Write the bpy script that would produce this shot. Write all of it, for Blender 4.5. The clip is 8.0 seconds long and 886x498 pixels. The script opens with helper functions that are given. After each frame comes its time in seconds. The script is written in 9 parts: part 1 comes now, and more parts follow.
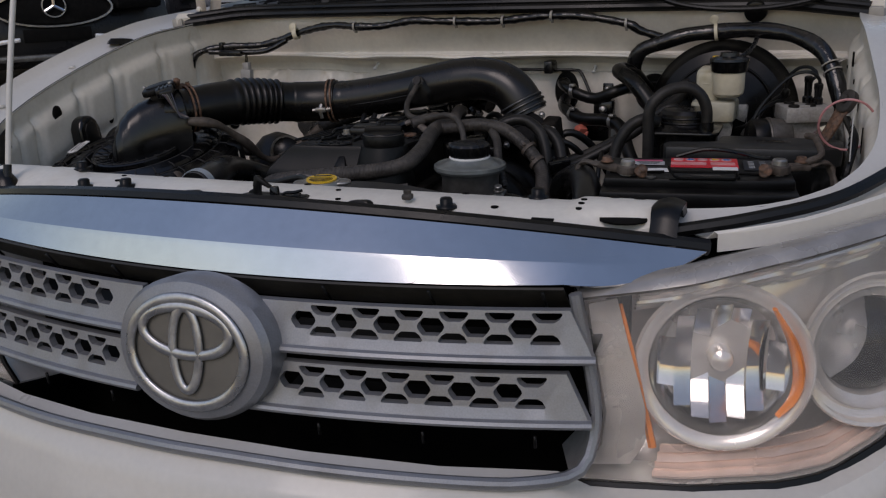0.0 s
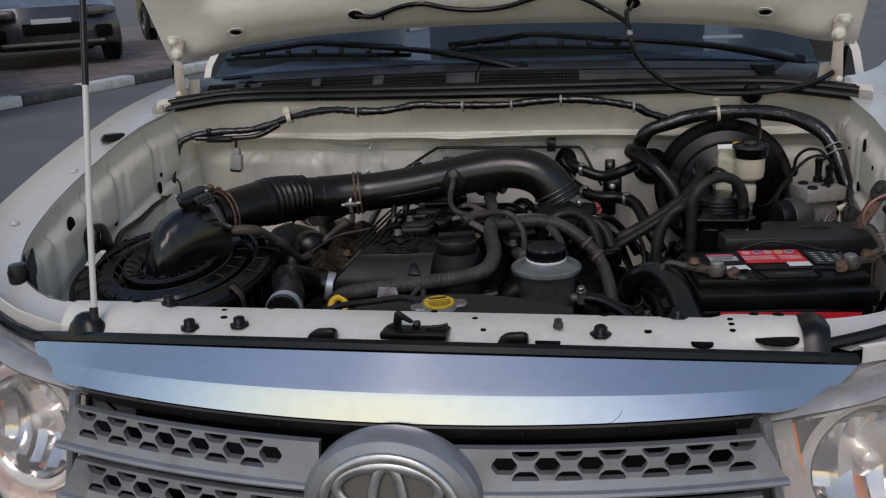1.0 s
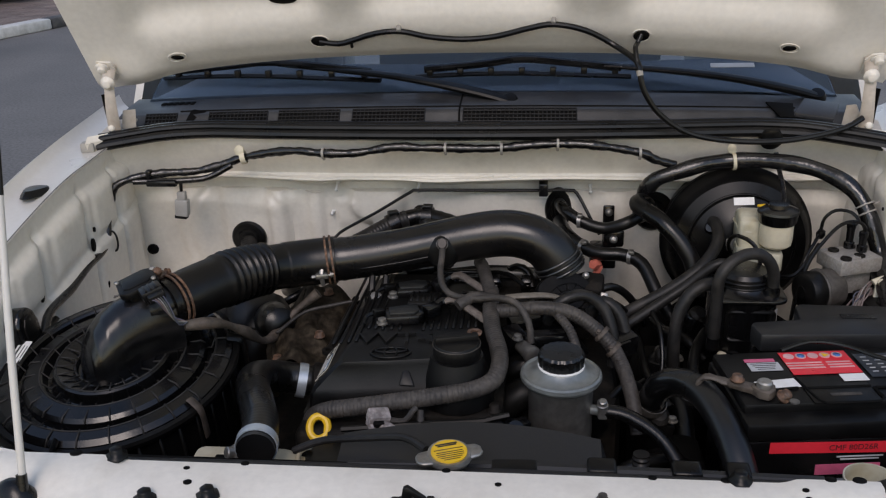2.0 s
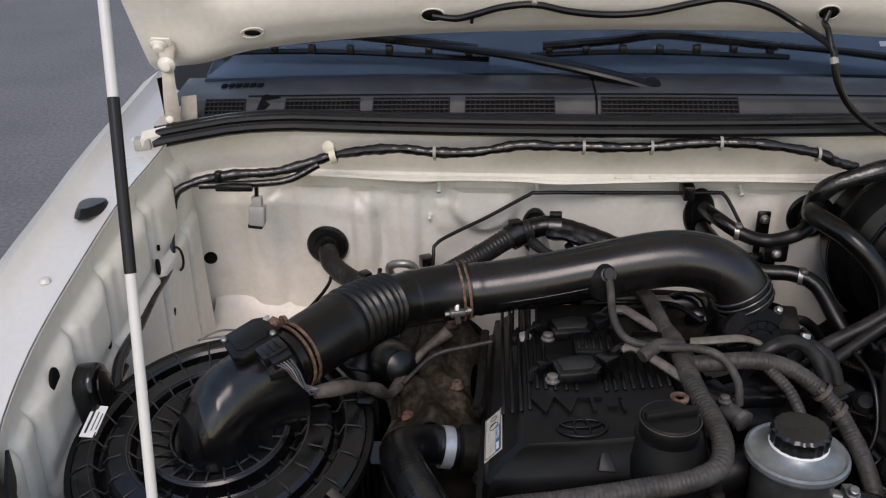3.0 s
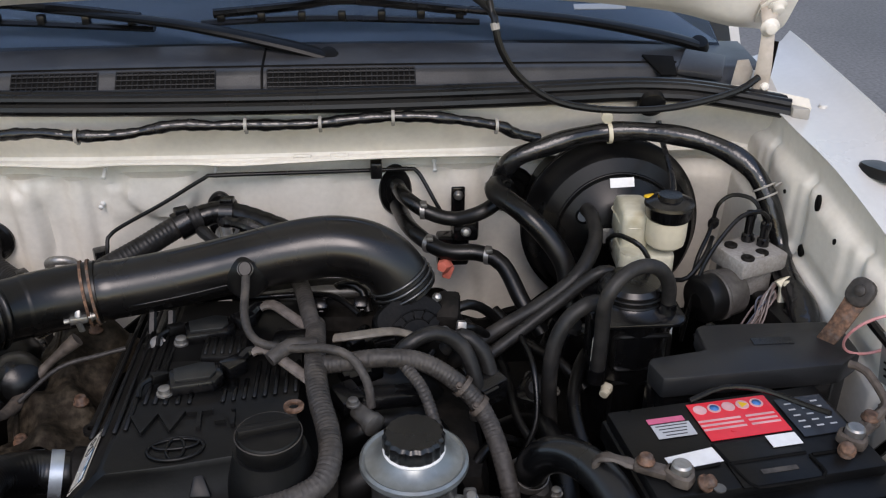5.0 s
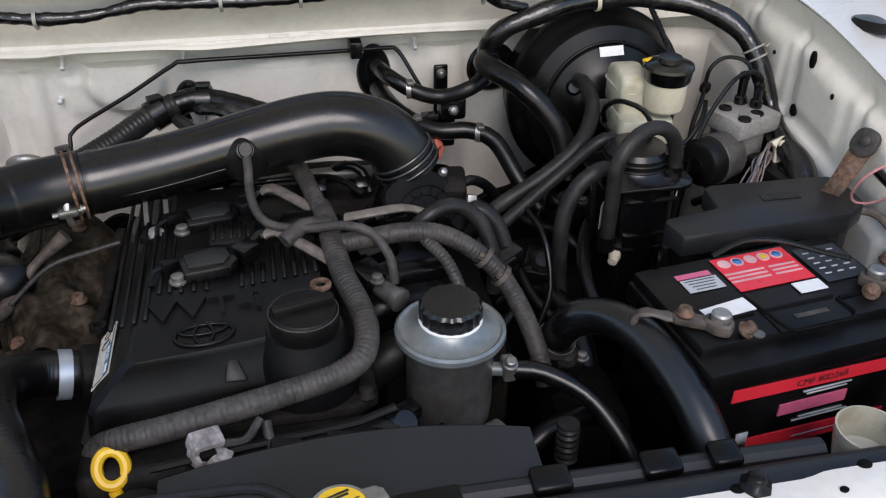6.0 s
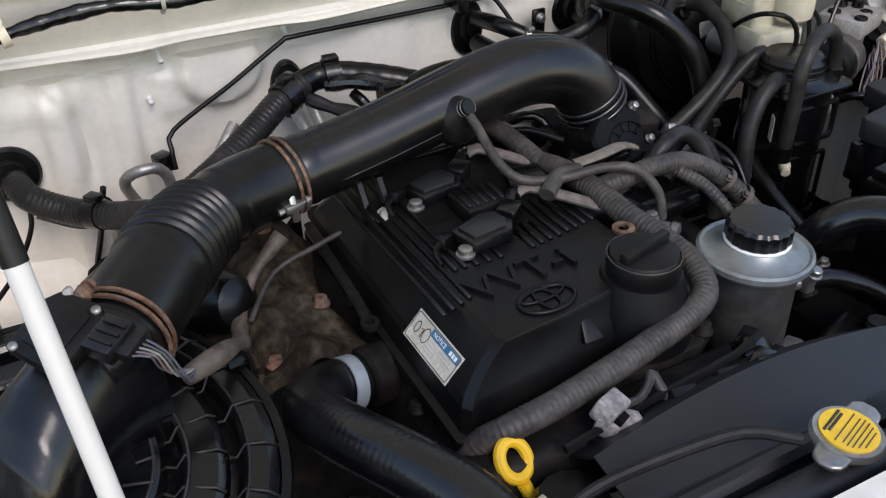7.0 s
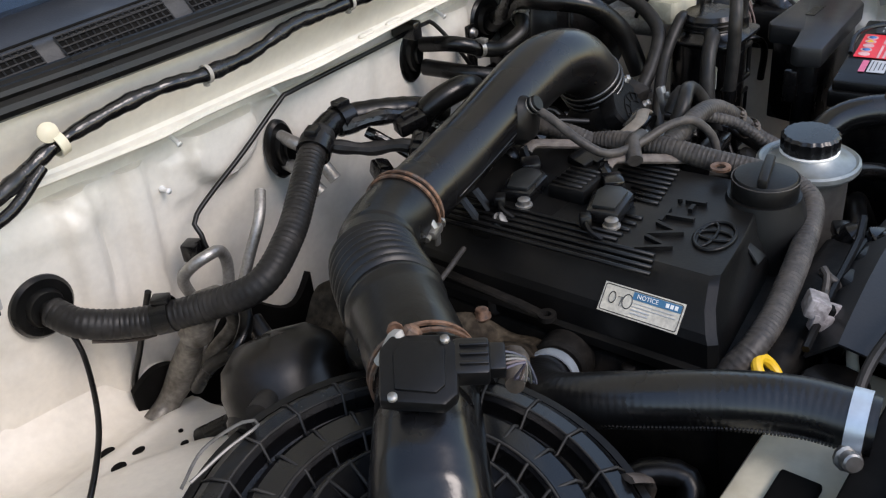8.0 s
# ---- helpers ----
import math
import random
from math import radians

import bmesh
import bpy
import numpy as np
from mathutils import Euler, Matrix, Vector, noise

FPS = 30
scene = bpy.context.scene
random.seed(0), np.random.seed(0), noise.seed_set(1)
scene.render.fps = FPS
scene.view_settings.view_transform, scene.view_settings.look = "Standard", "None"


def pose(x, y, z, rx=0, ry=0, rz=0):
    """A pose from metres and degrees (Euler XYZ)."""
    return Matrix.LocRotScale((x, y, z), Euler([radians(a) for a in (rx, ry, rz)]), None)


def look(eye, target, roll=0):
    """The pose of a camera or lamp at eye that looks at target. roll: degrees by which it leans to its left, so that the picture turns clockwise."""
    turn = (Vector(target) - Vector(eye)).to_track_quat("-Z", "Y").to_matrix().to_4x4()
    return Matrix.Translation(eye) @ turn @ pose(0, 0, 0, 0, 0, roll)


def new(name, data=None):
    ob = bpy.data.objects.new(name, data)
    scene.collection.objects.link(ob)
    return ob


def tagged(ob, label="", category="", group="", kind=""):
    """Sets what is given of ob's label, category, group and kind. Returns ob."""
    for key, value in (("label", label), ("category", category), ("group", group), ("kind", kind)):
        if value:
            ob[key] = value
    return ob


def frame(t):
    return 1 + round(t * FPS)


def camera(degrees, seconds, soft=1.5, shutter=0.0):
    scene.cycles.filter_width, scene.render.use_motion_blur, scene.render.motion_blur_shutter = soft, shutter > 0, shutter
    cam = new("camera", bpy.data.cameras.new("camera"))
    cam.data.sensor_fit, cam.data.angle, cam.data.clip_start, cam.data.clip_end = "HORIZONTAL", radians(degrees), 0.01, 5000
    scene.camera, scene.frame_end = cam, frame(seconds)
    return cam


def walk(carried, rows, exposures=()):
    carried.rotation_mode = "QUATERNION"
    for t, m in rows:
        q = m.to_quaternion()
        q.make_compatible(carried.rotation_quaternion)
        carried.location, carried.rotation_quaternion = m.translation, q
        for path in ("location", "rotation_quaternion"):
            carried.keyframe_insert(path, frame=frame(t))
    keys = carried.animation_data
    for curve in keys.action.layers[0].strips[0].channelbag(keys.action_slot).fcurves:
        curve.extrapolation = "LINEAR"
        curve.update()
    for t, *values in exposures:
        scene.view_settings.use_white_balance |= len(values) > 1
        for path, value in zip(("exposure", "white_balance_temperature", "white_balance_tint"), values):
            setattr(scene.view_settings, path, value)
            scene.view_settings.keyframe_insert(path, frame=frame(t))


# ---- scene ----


cam = camera(51.8, 8.0, soft=1.2)
PATH = [
    (0, (0.649, -0.793, 1.288), (0.2865, 0.0909, 0.9909), -2.26),
    (0.5, (0.414, -0.854, 1.376), (0.1510, 0.0643, 1.0803), -2.48),
    (1, (0.254, -0.883, 1.465), (0.0763, 0.0540, 1.1665), -2.72),
    (1.2, (0.222, -0.859, 1.499), (0.0702, 0.0806, 1.1921), -2.84),
    (2.3, (0.046, -0.501, 1.641), (-0.0471, 0.4157, 1.2510), -1.41),
    (2.5, (-0.029, -0.446, 1.631), (-0.1134, 0.4656, 1.2297), -1.24),
    (3, (-0.191, -0.313, 1.641), (-0.2450, 0.5879, 1.2106), -0.85),
    (3.5, (-0.176, -0.241, 1.647), (-0.2074, 0.6586, 1.2114), -0.59),
    (4, (-0.055, -0.214, 1.647), (-0.0633, 0.6876, 1.2132), -0.75),
    (4.5, (0.068, -0.209, 1.652), (0.0971, 0.6860, 1.2074), -0.60),
    (4.7, (0.117, -0.208, 1.646), (0.1661, 0.6823, 1.1936), -0.20),
    (5.8, (0.098, -0.176, 1.566), (0.2527, 0.6578, 1.0357), 1.16),
    (6, (-0.005, -0.180, 1.561), (0.1678, 0.6399, 1.0146), 0.77),
    (6.5, (-0.256, -0.129, 1.497), (-0.0025, 0.6648, 0.9435), 0.35),
    (7, (-0.456, 0.013, 1.495), (-0.0817, 0.7534, 0.9362), -1.33),
    (7.5, (-0.689, 0.121, 1.488), (-0.1782, 0.7795, 0.9357), -3.73),
    (8, (-0.819, 0.242, 1.487), (-0.1837, 0.8105, 0.9645), -6.51),
]
walk(cam, [(t, look(eye, target, roll)) for t, eye, target, roll in PATH], [(0, -0.14, 7150, 23), (1, 0.18, 7150, 19), (2.5, 0.82, 7350, 21), (4, 1.10, 7250, 21), (6.5, 1.21, 6950, 18), (8, 1.50, 7100, 18)])

# ---- light ----
SUN_EL, SUN_AZ = 44.0, 184.0
world = bpy.data.worlds.new("sky")
scene.world = world
world.use_nodes = True
wn = world.node_tree
sky = wn.nodes.new("ShaderNodeTexSky")
sky.sky_type = "NISHITA"
sky.sun_disc = False
sky.sun_elevation, sky.sun_rotation = radians(SUN_EL), radians(SUN_AZ)
sky.air_density, sky.dust_density, sky.ozone_density = 1.5, 0.5, 1.4
wn.links.new(sky.outputs[0], wn.nodes["Background"].inputs[0])
wn.nodes["Background"].inputs[1].default_value = 0.112
sun = new("sun", bpy.data.lights.new("sun", "SUN"))
sun.data.energy, sun.data.angle, sun.data.color = 0.76, radians(26), (1.0, 0.985, 0.975)
az, el = radians(SUN_AZ), radians(SUN_EL)
toward = Vector((math.sin(az) * math.cos(el), math.cos(az) * math.cos(el), math.sin(el)))
sun.matrix_world = look(toward * 30, (0, 0, 0))


# ---- materials ----
def mat(name, col, rough=0.5, metal=0.0, var=0.18, fine=60.0, coarse=7.0, bump=0.0, dirt=None, dirt_amount=0.0,
        coat=0.0, rough_var=0.12, emit=None, island=0.0, spec=0.5):
    """A surface: base colour varied at two scales, dirt in patches, roughness and fine relief."""
    m = bpy.data.materials.new(name)
    m.use_nodes = True
    nt = m.node_tree
    b = nt.nodes["Principled BSDF"]
    co = nt.nodes.new("ShaderNodeTexCoord")

    def noise_node(scale, detail):
        n = nt.nodes.new("ShaderNodeTexNoise")
        n.inputs["Scale"].default_value, n.inputs["Detail"].default_value = scale, detail
        nt.links.new(co.outputs["Object"], n.inputs["Vector"])
        return n

    def mix(kind, fac, a, c):
        n = nt.nodes.new("ShaderNodeMix")
        n.data_type, n.blend_type = "RGBA", kind
        for sock, v in ((n.inputs[0], fac), (n.inputs[6], a), (n.inputs[7], c)):
            if isinstance(v, (float, int)):
                sock.default_value = v
            elif isinstance(v, tuple):
                sock.default_value = (*v, 1)
            else:
                nt.links.new(v, sock)
        return n.outputs[2]

    def ramp(src, lo, hi, a, c):
        n = nt.nodes.new("ShaderNodeMapRange")
        n.inputs[1].default_value, n.inputs[2].default_value, n.inputs[3].default_value, n.inputs[4].default_value = lo, hi, a, c
        nt.links.new(src, n.inputs[0])
        return n.outputs[0]

    nf, nc = noise_node(fine, 4), noise_node(coarse, 5)
    c = mix("MULTIPLY", 1.0, col, mix("MIX", ramp(nf.outputs[0], 0.3, 0.7, 0, 1), (1 - var,) * 3, (1 + var * 0.6,) * 3))
    c = mix("MULTIPLY", 1.0, c, mix("MIX", ramp(nc.outputs[0], 0.35, 0.65, 0, 1), (1 - var * 0.8,) * 3, (1 + var * 0.5,) * 3))
    if dirt:
        nd = noise_node(coarse * 2.3, 8)
        c = mix("MIX", ramp(nd.outputs[0], 0.5, 0.72, 0, dirt_amount), c, dirt)
    if island:
        gi = nt.nodes.new("ShaderNodeNewGeometry")
        c = mix("MULTIPLY", 1.0, c, mix("MIX", gi.outputs["Random Per Island"], (1 - island,) * 3, (1 + island,) * 3))
    nt.links.new(c, b.inputs["Base Color"])
    nt.links.new(ramp(nc.outputs[0], 0.3, 0.7, max(0.02, rough - rough_var), min(1, rough + rough_var)), b.inputs["Roughness"])
    b.inputs["Metallic"].default_value = metal
    b.inputs["Specular IOR Level"].default_value = spec
    if coat:
        b.inputs["Coat Weight"].default_value, b.inputs["Coat Roughness"].default_value = coat, 0.06
    if bump:
        n = nt.nodes.new("ShaderNodeBump")
        n.inputs["Strength"].default_value, n.inputs["Distance"].default_value = bump, 0.002
        nt.links.new(nf.outputs[0], n.inputs["Height"])
        nt.links.new(n.outputs[0], b.inputs["Normal"])
    if emit:
        b.inputs["Emission Color"].default_value, b.inputs["Emission Strength"].default_value = (*emit[0], 1), emit[1]
    return m


def glass(name, col, rough=0.02, ior=1.45):
    m = bpy.data.materials.new(name)
    m.use_nodes = True
    b = m.node_tree.nodes["Principled BSDF"]
    b.inputs["Base Color"].default_value = (*col, 1)
    b.inputs["Transmission Weight"].default_value, b.inputs["Roughness"].default_value, b.inputs["IOR"].default_value = 1.0, rough, ior
    return m


PAINT = mat("white_body_paint", (0.60, 0.58, 0.535), 0.36, 0, 0.03, 120, 5, 0.0, (0.48, 0.45, 0.39), 0.12, coat=0.2)
# same cream as the bay, lightened to brighten the bonnet's shaded underside
PAINT_HOOD = mat("lightened_bay_cream", (0.80, 0.765, 0.69), 0.42, 0, 0.05, 90, 5, 0.02, (0.5, 0.44, 0.36), 0.2, coat=0.10)
PAINT_BAY = mat("cream_bay_paint", (0.75, 0.71, 0.63), 0.40, 0, 0.05, 110, 9, 0.03, (0.42, 0.36, 0.29), 0.20, coat=0.14)
PRIMER = mat("beige_primer_metal", (0.46, 0.41, 0.35), 0.5, 0, 0.12, 90, 14, 0.1, (0.26, 0.20, 0.15), 0.45)
PLASTIC = mat("black_plastic", (0.0032, 0.0032, 0.0036), 0.24, 0, 0.25, 300, 14, 0.05, (0.014, 0.012, 0.011), 0.3, spec=0.50)
PLASTIC_MATT = mat("dusty_black_plastic", (0.0036, 0.0036, 0.0037), 0.38, 0, 0.3, 260, 12, 0.06, (0.014, 0.0125, 0.011), 0.35, spec=0.26)
DUCT_BLACK = mat("smooth_duct_plastic", (0.0040, 0.0038, 0.0040), 0.27, 0, 0.2, 220, 9, 0.02, (0.018, 0.014, 0.010), 0.25, spec=0.52)
COIL_RESIN = mat("grey_green_resin", (0.008, 0.009, 0.009), 0.42, 0, 0.15, 200, 12, 0.04, (0.04, 0.038, 0.034), 0.3, spec=0.5)
SERVO = mat("black_lacquered_steel", (0.0032, 0.0032, 0.0034), 0.30, 0, 0.25, 200, 9, 0.03, (0.012, 0.010, 0.009), 0.3, spec=0.24)
COWL = mat("grey_black_plastic", (0.040, 0.041, 0.044), 0.40, 0, 0.2, 400, 10, 0.12, (0.085, 0.083, 0.08), 0.35, spec=0.5)
RUBBER = mat("black_rubber", (0.0034, 0.0034, 0.0034), 0.32, 0, 0.25, 180, 10, 0.08, (0.013, 0.011, 0.010), 0.35, spec=0.36)
RUBBER_GREY = mat("greyed_rubber_hose", (0.015, 0.0145, 0.014), 0.44, 0, 0.3, 150, 12, 0.15, (0.05, 0.045, 0.04), 0.5, spec=0.28)
CONDUIT = mat("dusty_grey_conduit", (0.048, 0.043, 0.039), 0.5, 0, 0.4, 200, 16, 0.2, (0.11, 0.095, 0.08), 0.5, spec=0.3)
TAPE = mat("black_loom_tape", (0.006, 0.006, 0.0065), 0.22, 0, 0.5, 70, 25, 0.7, (0.02, 0.018, 0.017), 0.3, spec=0.65)
CHROME = mat("chrome", (0.70, 0.71, 0.72), 0.15, 1, 0.03, 60, 9, 0.0, rough_var=0.05)
BADGE_SILVER = mat("worn_badge_silver", (0.56, 0.56, 0.56), 0.33, 0.9, 0.12, 200, 30, 0.05, (0.42, 0.40, 0.37), 0.4)
SATIN = mat("satin_silver_plastic", (0.29, 0.298, 0.315), 0.38, 0.5, 0.1, 500, 10, 0.02, (0.19, 0.18, 0.165), 0.45)
STEEL = mat("plated_steel", (0.36, 0.35, 0.33), 0.42, 0.85, 0.25, 90, 15, 0.15, (0.17, 0.13, 0.09), 0.4)
ALU = mat("cast_aluminium", (0.42, 0.41, 0.39), 0.5, 0.8, 0.2, 260, 18, 0.3, (0.20, 0.17, 0.14), 0.5)
DIRTY_ALU = mat("dirty_cast_aluminium", (0.24, 0.225, 0.20), 0.55, 0.55, 0.35, 160, 22, 0.3, (0.07, 0.058, 0.045), 0.7)
RUST = mat("rusty_steel", (0.15, 0.080, 0.048), 0.7, 0.15, 0.6, 160, 40, 0.5, (0.16, 0.135, 0.12), 0.6)
SHIELD = mat("brown_heat_shield", (0.046, 0.036, 0.025), 0.75, 0.1, 0.7, 110, 26, 1.0, (0.018, 0.013, 0.009), 1.0, spec=0.12)
AGED_PAPER = mat("aged_sticker_paper", (0.60, 0.56, 0.47), 0.55, 0, 0.2, 300, 40, 0.05, (0.40, 0.36, 0.28), 0.4)
IRON = mat("dark_engine_casting", (0.011, 0.010, 0.009), 0.6, 0.2, 0.4, 130, 14, 0.4, (0.032, 0.026, 0.021), 0.6, spec=0.15)
# shade of holes and the deep bay painted in; also plain black parts
DARK = mat("near_black_for_shade_and_parts", (0.004, 0.0038, 0.0036), 0.75, 0, 0.4, 40, 8, 0.2, (0.010, 0.009, 0.008), 0.5, spec=0.1)
YELLOW = mat("yellow_plastic", (0.78, 0.47, 0.02), 0.42, 0, 0.08, 120, 20, 0.0, (0.45, 0.29, 0.08), 0.3)
RED = mat("red_label", (0.74, 0.03, 0.045), 0.35, 0, 0.06, 120, 12)
WHITE = mat("white_label", (0.78, 0.78, 0.76), 0.4, 0, 0.05, 120, 14, 0, (0.6, 0.56, 0.48), 0.3)
GREY_LABEL = mat("grey_label", (0.45, 0.46, 0.47), 0.4, 0, 0.05, 150, 12)
SILVER_LABEL = mat("silver_label", (0.32, 0.32, 0.31), 0.35, 0.5, 0.1, 100, 12)
BLUE = mat("blue_print", (0.05, 0.17, 0.42), 0.4, 0, 0.06, 120, 10)
INK = mat("black_print", (0.02, 0.02, 0.02), 0.45, 0, 0.1, 120, 10)
CLIP_GREY = mat("dull_white_nylon", (0.31, 0.295, 0.265), 0.5, 0, 0.12, 90, 20, 0.0, (0.25, 0.22, 0.18), 0.4)
PINK_PRINT = mat("pink_print", (0.62, 0.12, 0.22), 0.4, 0, 0.1, 120, 10)
CREAM_PLASTIC = mat("aged_cream_plastic", (0.58, 0.53, 0.40), 0.45, 0, 0.1, 60, 14, 0.05, (0.36, 0.29, 0.17), 0.4)
MILKY = mat("milky_fluid_plastic", (0.50, 0.475, 0.37), 0.34, 0, 0.14, 50, 10, 0.03, (0.27, 0.215, 0.11), 0.75)
ORANGE = mat("faded_red_plastic", (0.62, 0.16, 0.11), 0.5, 0, 0.12, 90, 20)
LEATHER = mat("brown_terminal_cover", (0.080, 0.062, 0.049), 0.65, 0.1, 0.4, 120, 25, 0.4, (0.14, 0.12, 0.10), 0.5)
GALV = mat("galvanised_metal", (0.25, 0.27, 0.265), 0.36, 0.6, 0.16, 80, 14, 0.05, (0.18, 0.17, 0.15), 0.45)
GALV_DARK = mat("dull_grey_metal", (0.17, 0.165, 0.155), 0.42, 0.6, 0.3, 70, 14, 0.1, (0.08, 0.07, 0.06), 0.5)
PUMP = mat("weathered_pump_steel", (0.115, 0.105, 0.095), 0.45, 0.35, 0.3, 120, 18, 0.15, (0.05, 0.04, 0.032), 0.5)
LID_GREY = mat("satin_blue_black_plastic", (0.0145, 0.0150, 0.0160), 0.45, 0, 0.15, 300, 10, 0.05, (0.018, 0.017, 0.016), 0.3, spec=0.45)
RIB_DUST = mat("dusty_rib_plastic", (0.022, 0.021, 0.020), 0.5, 0, 0.3, 200, 12, 0.1, (0.06, 0.054, 0.047), 0.5, spec=0.3)
CLAMP_BLUE = mat("pale_blue_clamp_metal", (0.50, 0.57, 0.63), 0.4, 0.6, 0.12, 80, 14, 0.05, (0.33, 0.3, 0.27), 0.3)
HOSE_SHEEN = mat("satin_black_rubber", (0.0040, 0.0041, 0.0044), 0.30, 0, 0.2, 180, 10, 0.04, (0.012, 0.011, 0.010), 0.25, spec=0.62)
THROTTLE_COVER = mat("matt_moulded_cover", (0.0045, 0.0045, 0.0045), 0.5, 0, 0.4, 200, 20, 0.3, (0.016, 0.014, 0.012), 0.4, spec=0.12)
VENT_BAR = mat("faded_grey_plastic", (0.012, 0.012, 0.013), 0.45, 0, 0.2, 300, 20, 0.1, spec=0.4)
TERRACOTTA = mat("terracotta_sleeve", (0.13, 0.108, 0.092), 0.6, 0, 0.4, 120, 25, 0.2, (0.08, 0.066, 0.056), 0.5)
SMOKED = mat("pale_lens_edge", (0.40, 0.38, 0.36), 0.3, 0.25, 0.2, 30, 9, coat=0.5)
# pink tint paints the turn signal's reflection into the lower lamp trim
SIGNAL_TINT = mat("signal_reflection_tint", (0.88, 0.70, 0.62), 0.25, 0.3, 0.1, 50, 9)
AMBER = mat("amber_lens", (0.95, 0.27, 0.03), 0.2, 0, 0.1, 60, 9, coat=0.6)
REFLECTOR = mat("lamp_reflector", (0.80, 0.79, 0.78), 0.13, 1, 0.06, 40, 9, 0.0, rough_var=0.06)
LAMP_TRIM = mat("lamp_silver_trim", (0.88, 0.855, 0.83), 0.20, 0.5, 0.1, 60, 9, 0.0, rough_var=0.1)
LENS = glass("clear_lamp_lens", (0.94, 0.93, 0.92), 0.03)
LENS.node_tree.nodes["Principled BSDF"].inputs["Transmission Weight"].default_value = 0.95
BULB = glass("projector_glass", (0.85, 0.88, 0.92), 0.05)
WINDSCREEN = glass("tinted_windscreen_glass", (0.62, 0.72, 0.80), 0.0)
# blue-grey tone stands in for sky reflected in the windscreen
DASH = mat("dashboard_sky_tone", (0.150, 0.165, 0.185), 0.6, 0, 0.2, 300, 8, 0.1)
ASPHALT = mat("grey_asphalt", (0.150, 0.144, 0.138), 0.85, 0, 0.3, 45, 0.6, 0.6, (0.08, 0.078, 0.076), 0.3)
KERB_WHITE = mat("white_kerb_paint", (0.62, 0.61, 0.58), 0.7, 0, 0.1, 20, 3, 0.3, (0.3, 0.27, 0.24), 0.4)
KERB_BLACK = mat("black_kerb_paint", (0.06, 0.06, 0.062), 0.7, 0, 0.2, 20, 3, 0.3, (0.2, 0.18, 0.16), 0.4)
PAVER = mat("red_brown_pavers", (0.20, 0.15, 0.13), 0.85, 0, 0.25, 25, 1.5, 0.4, (0.36, 0.30, 0.26), 0.4, island=0.2)
CAR_GREY = mat("grey_car_paint", (0.05, 0.051, 0.055), 0.3, 0.4, 0.05, 90, 3, coat=0.5)
CAR_BLACK = mat("black_car_paint", (0.008, 0.008, 0.009), 0.3, 0.0, 0.1, 90, 3, spec=0.25)
TYRE = mat("tyre_rubber", (0.02, 0.02, 0.02), 0.8, 0, 0.2, 90, 6, 0.2)
RIM = mat("dark_alloy", (0.11, 0.11, 0.115), 0.4, 0.8, 0.1, 90, 6)


# ---- building tools ----
ORIGIN = {}


def thing(name, at, label, category, group="", kind=""):
    ob = new(name)
    ob.location = at
    ORIGIN[ob] = Vector(at)
    return tagged(ob, label, category, group, kind)


def part(name, bm, material, parent=None, label="", sharp=35):
    """Links a bmesh, built in world places, as one mesh under a thing or a part; with no parent, as a thing of its own."""
    for e in bm.edges:
        if len(e.link_faces) == 2:
            e.smooth = e.calc_face_angle(0) < radians(sharp)
    for f in bm.faces:
        f.smooth = True
    if parent is None:
        lo = Vector([min(v.co[i] for v in bm.verts) for i in range(3)])
        hi = Vector([max(v.co[i] for v in bm.verts) for i in range(3)])
        at = Vector(((lo.x + hi.x) / 2, (lo.y + hi.y) / 2, lo.z))
    else:
        at = ORIGIN[parent]
    bmesh.ops.translate(bm, verts=bm.verts, vec=-at)
    me = bpy.data.meshes.new(name)
    bm.to_mesh(me)
    bm.free()
    me.materials.append(material)
    ob = new(name, me)
    ORIGIN[ob] = at
    if parent is None:
        ob.location = at
    else:
        ob.parent = parent
    if label:
        ob["label"] = label
    return ob


def single(name, bm, material, label, category, group="", kind="", sharp=35):
    return tagged(part(name, bm, material, None, "", sharp), label, category, group, kind)


def pieces(name, bm, material, parent, label="", sharp=35):
    """Like part(), but every separate piece of the bmesh becomes an object of its own."""
    bm.verts.index_update()
    left, made = set(bm.verts), []
    while left:
        todo = [next(iter(left))]
        group = set(todo)
        while todo:
            v = todo.pop()
            for e in v.link_edges:
                o = e.other_vert(v)
                if o not in group:
                    group.add(o)
                    todo.append(o)
        left -= group
        made.append(sorted(group, key=lambda v: v.index))
    made.sort(key=lambda g: g[0].index)
    for g in made:
        t, at = bmesh.new(), {}
        for v in g:
            at[v] = t.verts.new(v.co)
        for f in sorted({f for v in g for f in v.link_faces}, key=lambda f: f.index):
            t.faces.new([at[v] for v in f.verts])
        part(name, t, material, parent, label, sharp)
    bm.free()


def B():
    return bmesh.new()


def V(*a):
    return Vector(a)


def axes(z, x=None, at=(0, 0, 0)):
    """A frame of reference at a place whose z lies along z."""
    z = Vector(z).normalized()
    x = Vector(x) if x is not None else (V(1, 0, 0) if abs(z.x) < 0.9 else V(0, 1, 0))
    y = z.cross(x).normalized()
    x = y.cross(z)
    m = Matrix((x, y, z)).transposed().to_4x4()
    m.translation = Vector(at)
    return m


def join(bm, tmp, m=None):
    me = bpy.data.meshes.new("tmp")
    if m is not None:
        bmesh.ops.transform(tmp, matrix=m, verts=tmp.verts)
    tmp.to_mesh(me)
    tmp.free()
    bm.from_mesh(me)
    bpy.data.meshes.remove(me)
    return bm


